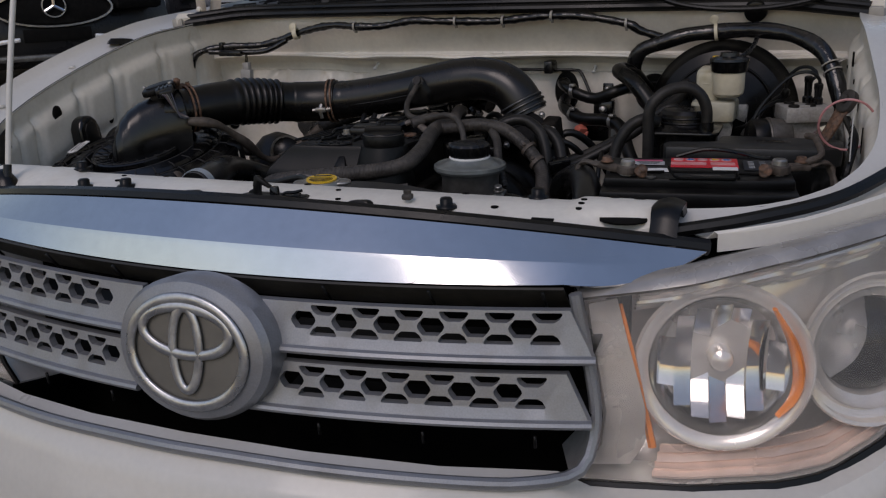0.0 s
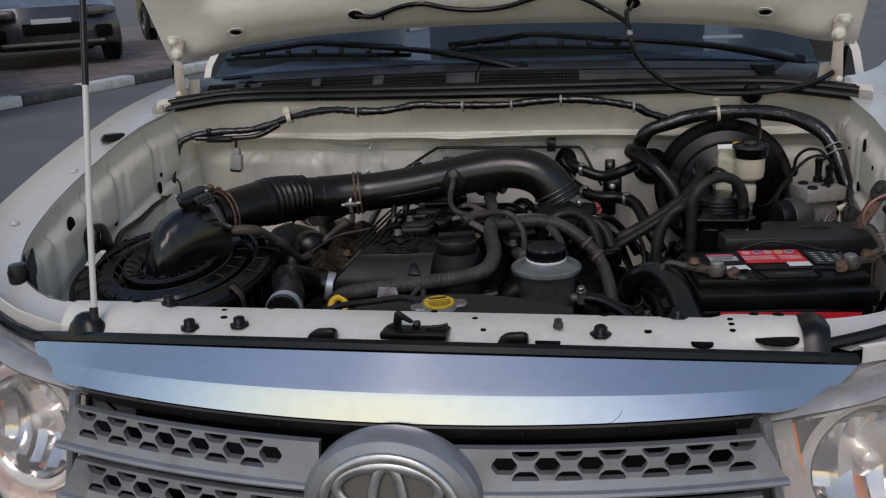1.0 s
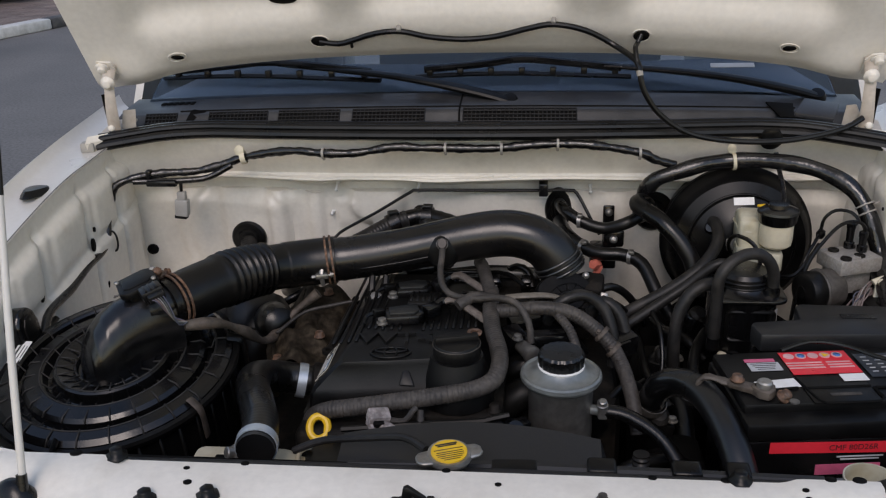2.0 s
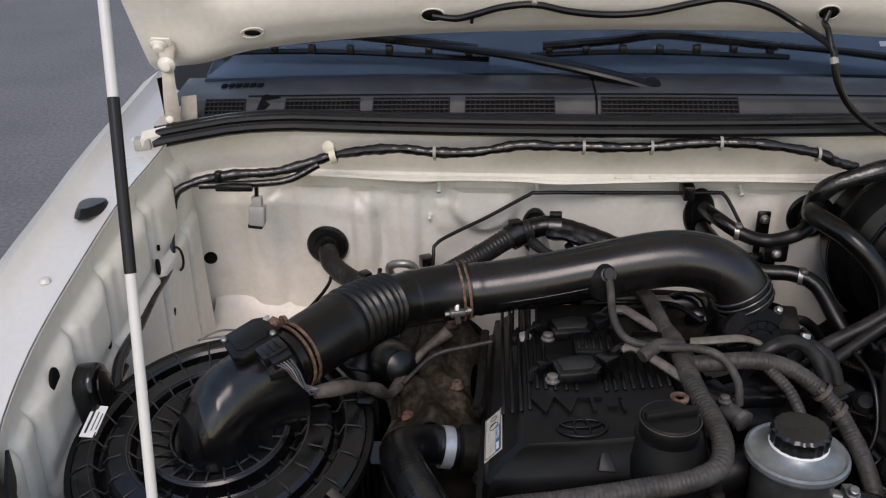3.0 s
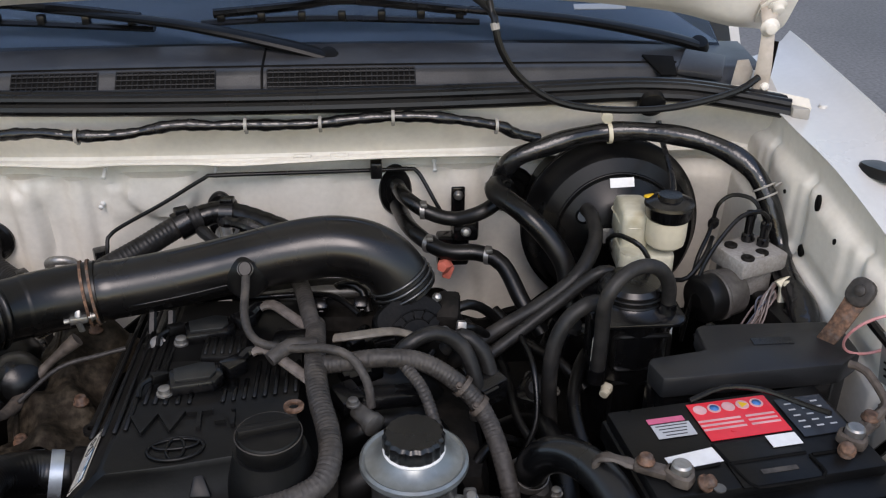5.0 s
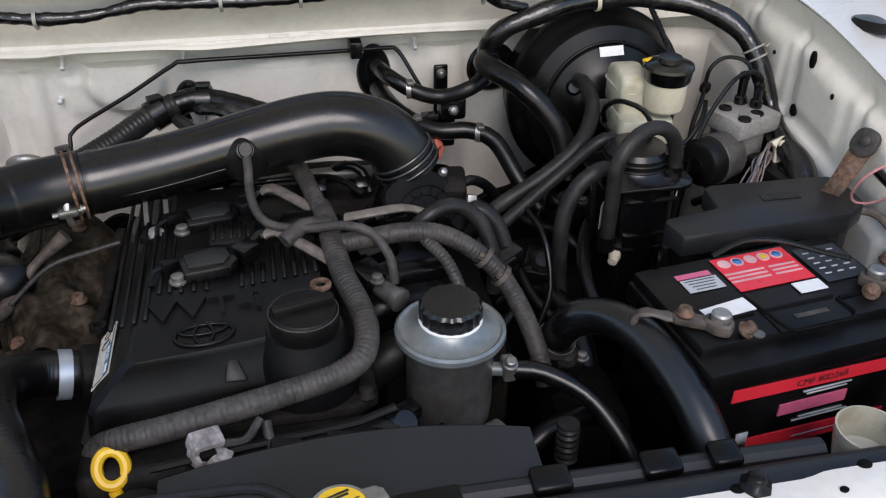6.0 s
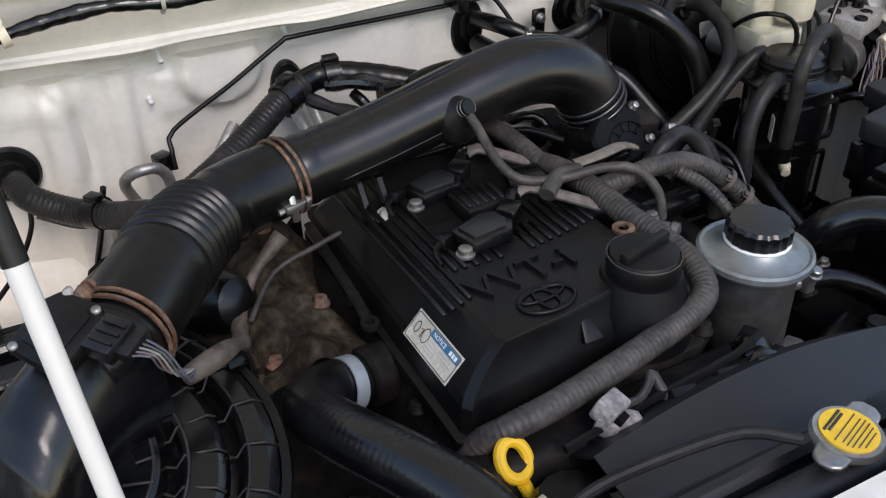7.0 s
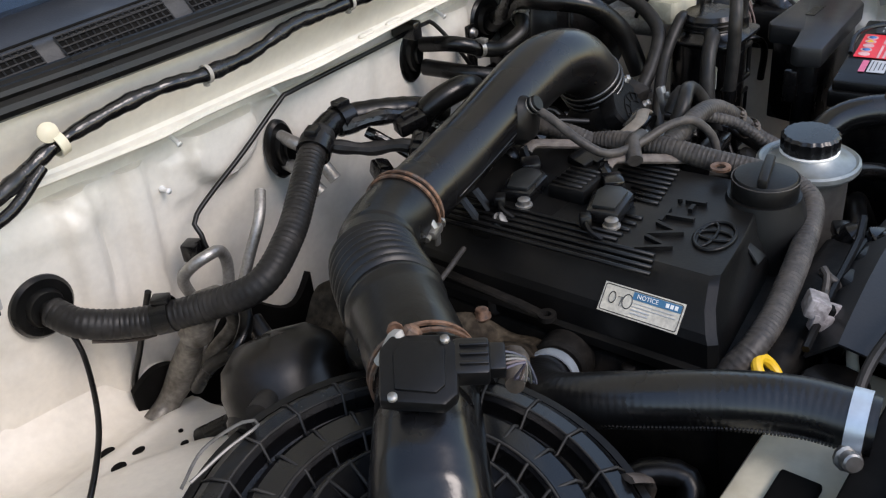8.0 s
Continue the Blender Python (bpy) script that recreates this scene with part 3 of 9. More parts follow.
bm = B()
sheet(bm, lambda u, v: cowl_at(-0.735 + 1.475 * u, v), 60, 24, 0.003)
cowl = part("cowl_panel", bm, COWL, suv, "grey-black plastic cowl panel with air vents")
bm = B()
tube(bm, [cowl_at(-0.03, v) + V(0, 0, 0.0005) for v in (0.1, 0.3, 0.5, 0.75, 1)], 0.0018, 6, 0.01)
part("panel_joint", bm, DARK, cowl)
for x0, x1 in ((-0.672, -0.602), (-0.532, -0.408), (-0.385, -0.262), (-0.236, -0.096), (-0.022, 0.190)):
    bm, bars = B(), B()
    n = max(6, round((x1 - x0) / 0.0078))
    sheet(bm, lambda u, v: cowl_at(x0 + (x1 - x0) * u, 0.335 + 0.18 * v) + V(0, -0.0006, 0.0008), 8, 2, 0.001)
    vent = part("vent", bm, DARK, cowl)
    for k in range(n + 1):
        x = x0 + (x1 - x0) * k / n
        tube(bars, [cowl_at(x, 0.33) + V(0, -0.0015, 0.002), cowl_at(x, 0.52) + V(0, -0.0015, 0.002)], 0.0012, 4, 0.02)
    for v in (0.33, 0.375, 0.425, 0.475, 0.52):
        tube(bars, [cowl_at(x0 + (x1 - x0) * k / 6, v) + V(0, -0.0015, 0.002) for k in range(7)], 0.0012, 4, 0.04)
    part("vent_grid", bars, VENT_BAR, vent)
# dark notch beside the left end vent
for sx in (-1,):
    bm = B()
    prism(bm, [(-0.016, -0.024), (0.026, 0.016), (0.000, 0.022), (-0.006, 0.018)], 0.0015, Matrix.Translation(cowl_at(sx * 0.572, 0.44) + V(0.004, 0, 0.0006)) @ pose(0, 0, 0, 38, 0, 0), 0.0006)
    part("notch", bm, DARK, cowl)
# row of drain slots behind the end vent, and the moulded block at the other end
bm = B()
for k in range(6):
    box(bm, cowl_at(-0.655 + 0.013 * k, 0.80) + V(0, 0, 0.0012), (0.0095, 0.016, 0.0024), pose(0, 0, 0, 4), 0.0008)
pieces("drain_slot", bm, DARK, cowl)
bm = B()
prism(bm, [(-0.040, -0.030), (0.030, -0.034), (0.044, 0.030), (-0.020, 0.036)], 0.010, Matrix.Translation(cowl_at(0.635, 0.52) + V(0, 0, -0.002)) @ pose(0, 0, 0, 16, 6, -8), 0.003)
part("cowl_block", bm, COWL, cowl)
bm = B()
prism(bm, [(-0.012, -0.030), (0.014, -0.028), (0.022, 0.030), (-0.030, 0.026)], 0.004, Matrix.Translation(cowl_at(0.575, 0.50) + V(0, 0, 0.0005)) @ pose(0, 0, 0, 14, 6, 0), 0.001)
part("notch", bm, DARK, cowl)
# painted shade line of the crease between the vent strip and smooth rear strip
bm = B()
tube(bm, [cowl_at(-0.60 + 1.2 * k / 20, 0.60) + V(0, 0, 0.0006) for k in range(21)], 0.0016, 6, 0.06)
part("crease_shade", bm, DARK, cowl)

# windscreen, wipers and what shuts the cabin behind it
GLASS_P, GLASS_T = V(0, 1.190, 1.243), radians(32)


def on_glass(x, up, off=0.0):
    s = min(2.0, (x / 0.6) ** 2)
    y = GLASS_P.y + up * math.cos(GLASS_T) + 0.05 * s - off * math.sin(GLASS_T)
    z = GLASS_P.z + up * math.sin(GLASS_T) - 0.006 * s + off * math.cos(GLASS_T)
    return V(x, y, z)


bm = B()
sheet(bm, lambda u, v: on_glass((-0.70 + 1.4 * u) * (1 - 0.12 * v), -0.03 + 0.75 * v), 30, 12, 0.005)
part("windscreen", bm, WINDSCREEN, suv, "tinted windscreen reflecting the sky")
bm = B()
sheet(bm, lambda u, v: V(-0.71 + 1.42 * u, 1.22 + 0.55 * v + 0.05 * min(2, ((-0.71 + 1.42 * u) / 0.6) ** 2), 1.215 - 0.02 * v), 20, 6, 0.01, (0, 0, 1))
part("dashboard", bm, DASH, suv, "dashboard top behind the glass, blue-grey for the sky reflected there")
bm = B()
box(bm, (0.50, 1.262, 1.281), (0.085, 0.012, 0.002), pose(0, 0, 0, 32), 0.0008)
part("chassis_plate", bm, GREY_LABEL, suv, "pale plate behind the windscreen")
for px, tipx, bl0, bl1, blu in ((0.06, -0.42, -0.68, -0.20, 0.040), (0.65, 0.15, -0.13, 0.30, 0.044)):
    bm = B()
    arm = [on_glass(px, -0.034, 0.014), on_glass(px - 0.05, -0.020, 0.020), on_glass(px - 0.16, 0.010, 0.024), on_glass((px + tipx) / 2 - 0.03, 0.036, 0.022), on_glass(tipx, 0.070, 0.018)]
    tube(bm, arm, 0.0155, 12, 0.015, lambda s, k: max(0.66, 1.15 - 1.4 * max(0, s - 0.05)), flat=0.5)
    lathe(bm, [(0, 0.016), (0.013, 0.014), (0.018, 0.004), (0.018, -0.02), (0, -0.02)], axes((0, -0.5, 0.85), at=on_glass(px + 0.004, -0.036, 0.010)), 20)
    wiper = part("wiper", bm, PLASTIC_MATT, suv, "black wiper arm")
    bm = B()
    tube(bm, [on_glass(bl0 + (bl1 - bl0) * k / 4, blu + 0.008 * math.sin(k), 0.006) for k in range(5)], 0.0085, 6, 0.03, flat=0.6)
    blade_w = part("wiper_blade", bm, RUBBER, wiper)
    bm = B()
    tube(bm, [on_glass(bl0 + 0.02, blu + 0.008, 0.018), on_glass(bl0 + 0.14, blu + 0.016, 0.024), on_glass((bl0 + bl1) / 2, blu + 0.022, 0.030), on_glass(bl1 - 0.12, blu + 0.016, 0.024), on_glass(bl1 - 0.02, blu + 0.006, 0.018)], 0.0075, 8, 0.02)
    part("blade_bow", bm, PLASTIC, blade_w)
    bm = B()
    for k in range(7):
        box(bm, on_glass(bl0 + (bl1 - bl0) * (k + 0.5) / 7, blu + 0.006, 0.013), (0.012, 0.014, 0.016), bevel=0.002)
    pieces("blade_claw", bm, RUBBER, blade_w)

# bonnet, raised about 45 degrees, seen from below
HB = radians(52)


def bonnet_at(x, up, off=0.0):
    """up: metres from the rear edge along the panel; off: metres towards the engine."""
    s = (x / 0.7) ** 2
    y = 1.130 - up * math.cos(HB) - off * math.sin(HB) + 0.005 * s
    z = 1.334 + up * math.sin(HB) - off * math.cos(HB) - 0.030 * s - 0.024 * s * s * (1 - min(1, up / 0.25))
    return V(x, y, z)


def bonnet_under(u, v):
    x = (-0.745 + 1.49 * u) * (1 - 0.06 * v ** 2)
    up = 1.02 * v
    edge = 0.010 * (math.exp(-((up / 0.015) ** 2)) * -1 + 1)
    rel = edge
    for cx in (-0.45, -0.02, 0.45):
        rel -= 0.030 * (1 / (1 + math.exp((abs(x - cx) - 0.17) / 0.008))) * (1 / (1 + math.exp(-(up - 0.125) / 0.008))) * (up < 0.92)
    rel += 0.006 * math.exp(-(((up - 0.07) / 0.03) ** 2)) * (abs(x) < 0.6)
    rel += 0.014 * math.exp(-(((abs(x) - 0.66) / 0.05) ** 2)) * math.exp(-(((up - 0.03) / 0.05) ** 2))
    return bonnet_at(x, up, rel)


bm = B()
sheet(bm, bonnet_under, 110, 90, 0.002)
bonnet = part("bonnet", bm, PAINT_HOOD, suv, "open bonnet with cream pressed underside")
bm = B()
sheet(bm, lambda u, v: bonnet_at((-0.76 + 1.52 * u) * (1 - 0.06 * v ** 2), -0.01 + 1.05 * v, -0.03 - 0.03 * math.sin(math.pi * u)), 24, 16, 0.0015)
part("bonnet_skin", bm, PAINT, bonnet, "white outer skin of the bonnet")
bm = B()
for x, up, a, b in ((-0.285, 0.062, 0.016, 0.012), (0.300, 0.066, 0.014, 0.013), (-0.565, 0.055, 0.013, 0.006), (0.56, 0.058, 0.012, 0.006), (-0.34, 0.145, 0.026, 0.011), (0.34, 0.145, 0.026, 0.011)):
    m = axes((0, -math.sin(HB), -math.cos(HB)), (1, 0, 0), bonnet_at(x, up, 0.0172 if up < 0.1 else -0.0105))
    lathe(bm, [(0, 0.0006), (1, 0.0006), (1, 0), (0, 0)], m @ Matrix.Diagonal((a, b, 1, 1)), 20)
pieces("access_hole", bm, DARK, bonnet)
bm = B()
for x, up, a, b in ((-0.285, 0.062, 0.018, 0.014), (0.300, 0.066, 0.016, 0.015), (-0.565, 0.055, 0.018, 0.010), (0.56, 0.058, 0.017, 0.010)):
    loop_bar(bm, [bonnet_at(x + a * math.cos(w), up + b * math.sin(w), 0.0168) for w in (2 * math.pi * k / 28 for k in range(28))], 0.0011, 6)
pieces("pressed_rim", bm, PAINT_BAY, bonnet)
for sx in (-1, 1):
    x = sx * 0.70
    hn = axes((0, -math.sin(HB), -math.cos(HB)), (sx, 0, 0), (x + sx * 0.006, 1.092, 1.322))
    bm = B()
    tube(bm, [(x + sx * 0.002, 1.082, 1.326), (x - sx * 0.003, 1.060, 1.296), (x - sx * 0.004, 1.052, 1.250), (x - sx * 0.001, 1.058, 1.200)], 0.0105, 10, 0.008, lambda s, k: 1.0 + 0.30 * max(0, 1 - s / 0.05) - 0.12 * math.sin(s * 40), flat=0.28)
    tube(bm, [(x + sx * 0.010, 1.072, 1.290), (x + sx * 0.006, 1.066, 1.250), (x + sx * 0.008, 1.068, 1.205)], 0.0055, 8, 0.01, flat=0.5)
    hinge = part("hinge", bm, PRIMER, bonnet, "cream painted bonnet hinge")
    bm = B()
    prism(bm, [(-0.016, -0.026), (0.012, -0.028), (0.019, -0.018), (0.018, 0.016), (0.010, 0.026), (-0.010, 0.024), (-0.018, 0.010)], 0.0035, hn @ Matrix.Translation((0, 0, 0.010)), 0.0012)
    part("hinge_leaf", bm, PAINT_BAY, hinge)
    # near-black bar added for the shaded pocket behind the hinge
    bm = B()
    tube(bm, [(x + sx * 0.016, 1.074, 1.272), (x + sx * 0.012, 1.070, 1.240), (x + sx * 0.014, 1.080, 1.205)], 0.012, 8, 0.01, flat=0.35)
    part("hinge_pocket_shade", bm, DARK, hinge, "near-black bar for the shaded pocket behind the hinge")
    bm = B()
    prism(bm, [(-0.030, -0.032), (0.024, -0.036), (0.030, 0.020), (0.010, 0.040), (-0.022, 0.034)], 0.005, axes((0.1 * sx, -0.25, 0.96), (sx, 0, 0), (x + sx * 0.010, 1.096, 1.197)), 0.0015)
    prism(bm, [(-0.016, -0.030), (0.014, -0.030), (0.022, 0.012), (0.010, 0.034), (-0.010, 0.030)], 0.004, axes((-0.55 * sx, -0.80, 0.2), (sx, -0.5, 0), (x - sx * 0.018, 1.094, 1.214)) @ Matrix.Diagonal((0.8, 0.75, 1, 1)), 0.0012)
    part("hinge_base", bm, PRIMER, hinge)
    bm = B()
    for q, n_, r_ in (((x + sx * 0.010, 1.072, 1.323), (0, -math.sin(HB), -math.cos(HB)), 0.0085), ((x - sx * 0.005, 1.053, 1.298), (0, -1, -0.2), 0.0085), ((x + sx * 0.002, 1.058, 1.210), (0, -1, 0.1), 0.006)):
        lathe(bm, [(0, 0), (r_ * 1.6, 0), (r_ * 1.6, 0.0022), (r_, 0.0025), (r_, 0.009), (r_ * 0.8, 0.010), (0, 0.010)], axes(n_, at=q), 18)
    pieces("hinge_bolt", bm, PAINT_BAY, hinge)

# prop rod that holds the bonnet
rod = [(-0.446, 0.180, 0.965), (-0.448, 0.192, 1.00), (-0.457, 0.238, 1.15), (-0.468, 0.292, 1.30), (-0.480, 0.348, 1.45), (-0.493, 0.404, 1.60), (-0.512, 0.49, 1.84), (-0.524, 0.545, 1.99)]
bm = B()
tube(bm, rod, 0.0043, 18, 0.03)
prop = part("prop_rod", bm, PAINT, suv, "thin white prop rod with a black grip")
bm = B()
tube(bm, [Vector(rod[3]).lerp(Vector(rod[4]), 0.16), Vector(rod[3]).lerp(Vector(rod[4]), 0.5), Vector(rod[3]).lerp(Vector(rod[4]), 1.0)], 0.0047, 16, 0.02)
part("grip", bm, RUBBER, prop)
bm = B()
lathe(bm, [(0.034, -0.012), (0.031, 0.004), (0.024, 0.022), (0.014, 0.034), (0.006, 0.038), (0, 0.038)], axes((-0.05, 0.10, 1), at=(-0.462, 0.196, 0.985)) @ Matrix.Diagonal((1.0, 0.8, 1, 1)), 24, lambda a, k: 1 + 0.10 * math.cos(2 * a + 0.8))
boot = part("prop_rod_socket", bm, RUBBER, prop, "black rubber boot at the foot of the rod")
bm = B()
tube(bm, [(-0.4455, 0.178, 0.958), (-0.447, 0.188, 0.990), (-0.450, 0.200, 1.030)], 0.0062, 14, 0.01, lambda s, k: 1.15 - 2.5 * s)
part("rod_sleeve", bm, RUBBER, boot)

# radiator support: the white cross panel behind the front trim
def support(u, v):
    x = -0.515 + 1.03 * u
    y0 = max(0.165, 0.088 + 0.114 * (x / 0.548) ** 2 + 0.022)
    y = y0 + (0.264 - y0) * v
    z = 1.0 + 0.009 * v - 0.012 * (1 - v) ** 2 + 0.006 * math.sin(math.pi * v) - 0.03 * max(0, (0.06 - v) / 0.06)
    for c in (-0.37, 0.397):
        z += 0.006 / (1 + math.exp(-(x - c) / 0.003 * (1 if c > 0 else -1)))
    for c, w in ((-0.33, 0.03), (0.0, 0.09), (0.44, 0.035)):
        z -= 0.016 * math.exp(-(((x - c) / w) ** 4)) * math.exp(-((v / 0.28) ** 4))
    return V(x, y, z)


bm = B()
sheet(bm, support, 120, 16, 0.002)
cross = part("radiator_support", bm, PAINT_BAY, suv, "white painted cross panel over the radiator")


def on_support(x, y):
    return support((x + 0.515) / 1.03, max(0.0, min(1.0, (y - 0.165) / 0.099)))


bm = B()
for x, y, r in ((-0.42, 0.285, 0.006), (-0.215, 0.29, 0.004), (0.02, 0.29, 0.004), (0.25, 0.285, 0.004), (0.33, 0.285, 0.005), (-0.28, 0.25, 0.003), (-0.27, 0.225, 0.004), (0.305, 0.215, 0.004), (0.47, 0.278, 0.006), (0.44, 0.28, 0.005), (0.08, 0.24, 0.003), (0.095, 0.21, 0.003), (-0.33, 0.19, 0.018), (-0.03, 0.185, 0.012), (0.18, 0.19, 0.013), (0.37, 0.195, 0.011), (0.46, 0.195, 0.022), (0.408, 0.21, 0.003), (0.408, 0.225, 0.003), (0.408, 0.24, 0.003)):
    lathe(bm, [(0, 0.0012), (1, 0.0012), (1, -0.002), (0, -0.002)], Matrix.Translation(on_support(x, y)) @ Matrix.Diagonal((r * 1.25, r, 1, 1)), 14)
pieces("panel_hole", bm, DARK, cross)
bm = B()
for x in (-0.24, 0.246, -0.31, -0.37, 0.345):
    p = on_support(x, 0.206 if abs(x) < 0.25 else 0.20 if x < -0.3 and x > -0.33 else 0.29)
    lathe(bm, [(0.013, 0), (0.013, 0.003), (0.008, 0.004), (0.008, 0.011), (0.006, 0.013), (0, 0.013)], axes((0, 0, 1), at=p), 12, lambda a, k: 1 + 0.06 * math.cos(6 * a))
pieces("support_bolt", bm, PLASTIC_MATT, cross, "dark grommets and bolts")
for x in (-0.114, 0.138):
    bm = B()
    m = axes((0, -1, 0.15), (1, 0, 0), on_support(x, 0.182) + V(0, 0.008, 0.003))
    prism(bm, [(-0.023, -0.004), (-0.018, 0.008), (-0.009, 0.0135), (0.012, 0.0150), (0.018, 0.0120), (0.0185, -0.004)], 0.016, m, 0.003)
    loop = part("trim_loop", bm, PLASTIC_MATT, cross, "black plastic fixing loop")
    bm = B()
    prism(bm, round_rect(0.020, 0.007, 0.003), 0.002, m @ Matrix.Translation((0.003, 0.005, 0.0152)), 0.0005)
    part("loop_opening", bm, DARK, loop)
# bonnet catch: a pointed hook, a pawl and a small bridge on one base
bm = B()
mc = axes((0, -1, 0.1), (1, 0, 0), on_support(0.0, 0.190) + V(-0.008, 0.008, 0.009))
box(bm, (0.016, -0.003, 0.006), (0.088, 0.010, 0.040), mc, 0.003)
part_catch = part("bonnet_catch", bm, PLASTIC_MATT, cross, "black bonnet catch with a hook")
bm = B()
prism(bm, [(-0.012, -0.004), (-0.013, 0.022), (-0.011, 0.033), (-0.006, 0.035), (0.014, 0.021), (0.011, 0.018), (-0.002, 0.0235), (-0.003, 0.010), (0.005, 0.006), (0.005, -0.004)], 0.007, mc, 0.0015)
prism(bm, [(-0.026, -0.004), (-0.023, 0.013), (-0.012, 0.018), (-0.010, -0.004)], 0.010, mc @ Matrix.Translation((0, 0, -0.008)), 0.002)
part("hook", bm, PLASTIC_MATT, part_catch)
bm = B()
prism(bm, [(0.012, -0.004), (0.0125, 0.018), (0.014, 0.0215), (0.022, 0.0215), (0.024, 0.010), (0.030, -0.004)], 0.010, mc @ Matrix.Translation((0, 0, -0.002)), 0.002)
part("pawl", bm, PLASTIC, part_catch)
bm = B()
tube(bm, [mc @ V(0.026, 0.006, 0.004), mc @ V(0.034, 0.0135, 0.004), mc @ V(0.047, 0.0150, 0.004), mc @ V(0.059, 0.0180, 0.004)], 0.0022, 6, 0.004)
prism(bm, [(0.036, -0.004), (0.041, 0.010), (0.052, 0.0145), (0.057, 0.0145), (0.057, -0.004)], 0.006, mc, 0.0015)
part("bridge", bm, PLASTIC_MATT, part_catch)
bm = B()
box(bm, on_support(0.192, 0.212) + V(0, 0, 0.008), (0.013, 0.013, 0.008), bevel=0.003)
lathe(bm, [(0.005, 0), (0.005, 0.006), (0, 0.006)], axes((0, 0, 1), at=on_support(0.192, 0.212) + V(0, 0, 0.010)), 12)
part("tan_stop", bm, CONDUIT, cross, "small tan plastic stop")
bm = B()
sheet(bm, lambda u, v: V(0.494 + 0.026 * u, lerp_table(v, [0, 0.25, 0.6, 1], [0.276, 0.262, 0.222, 0.196]), lerp_table(v, [0, 0.25, 0.6, 1], [0.990, 1.006, 1.008, 0.968]) + 0.004 * math.sin(math.pi * u)), 8, 16, 0.010)
part("bump_strap", bm, RUBBER, cross, "black rubber strap over the panel")
bm = B()
tube(bm, [(0.515, 0.225, 0.990), (0.60, 0.25, 1.004), (0.69, 0.30, 1.022), (0.77, 0.40, 1.05)], 0.008, 8, 0.02)
part("lamp_seal", bm, RUBBER, suv)
bm = B()
tube(bm, [(-0.50, 0.205, 0.975), (-0.575, 0.215, 0.982), (-0.66, 0.27, 0.992), (-0.745, 0.38, 1.02)], 0.008, 8, 0.02)
lathe(bm, [(0.016, -0.01), (0.017, 0.012), (0.013, 0.024), (0, 0.026)], axes((0, 0, 1), at=(-0.668, 0.350, 1.016)), 14)
part("lamp_seal", bm, RUBBER, suv)

# chrome blade on the nose and the black lip behind it
def nose_top(x):
    s = (x / 0.548) ** 2
    return V(x, 0.088 + 0.114 * s, 1.024 - 0.050 * s)


def nose_bottom(x):
    s = (x / 0.43) ** 2
    z = 0.957 + 0.010 * max(0, (abs(x) - 0.40) / 0.15) ** 2 * 3
    return V(x, 0.043 + 0.060 * s, z)


def nose(u, v):
    x = -0.554 + 1.108 * u
    a, b = nose_top(x), nose_bottom(x)
    e = min(1.0, max(0.0, (abs(x) - 0.42) / 0.134))
    if e > 0:
        full = nose_bottom(0.42) - nose_top(0.42)
        b = a + V(0, full.y, full.z) * (1 - e ** 2.3)
    knee = a.lerp(b, 0.52) + V(0, -0.0115 * (1 - e) * max(0.0, 1 - (x / 0.5) ** 4), 0)
    return a.lerp(knee, v / 0.5) if v <= 0.5 else knee.lerp(b, (v - 0.5) / 0.5)


bm = B()
sheet(bm, nose, 90, 24, 0.003)
blade = part("chrome_trim", bm, CHROME, suv, "chrome blade over the grille reflecting the sky", 9)
bm = B()
tube(bm, [nose_top(-0.555 + 1.11 * k / 30) + V(0, 0.012, 0.003) for k in range(31)], 0.0095, 8, 0.05)
part("trim_lip", bm, RUBBER, blade)
bm = B()
tube(bm, [nose(0.70, 0.99) + V(0, -0.002, 0), nose(0.735, 0.97) + V(0, -0.002, 0), nose(0.745, 0.75) + V(0, -0.002, 0)], 0.0014, 6, 0.01)
part("scratch", bm, DARK, blade)

# grille
def grille_y(x, z):
    return 0.030 + 0.062 * (x / 0.43) ** 2 - (0.955 - z) * 0.22


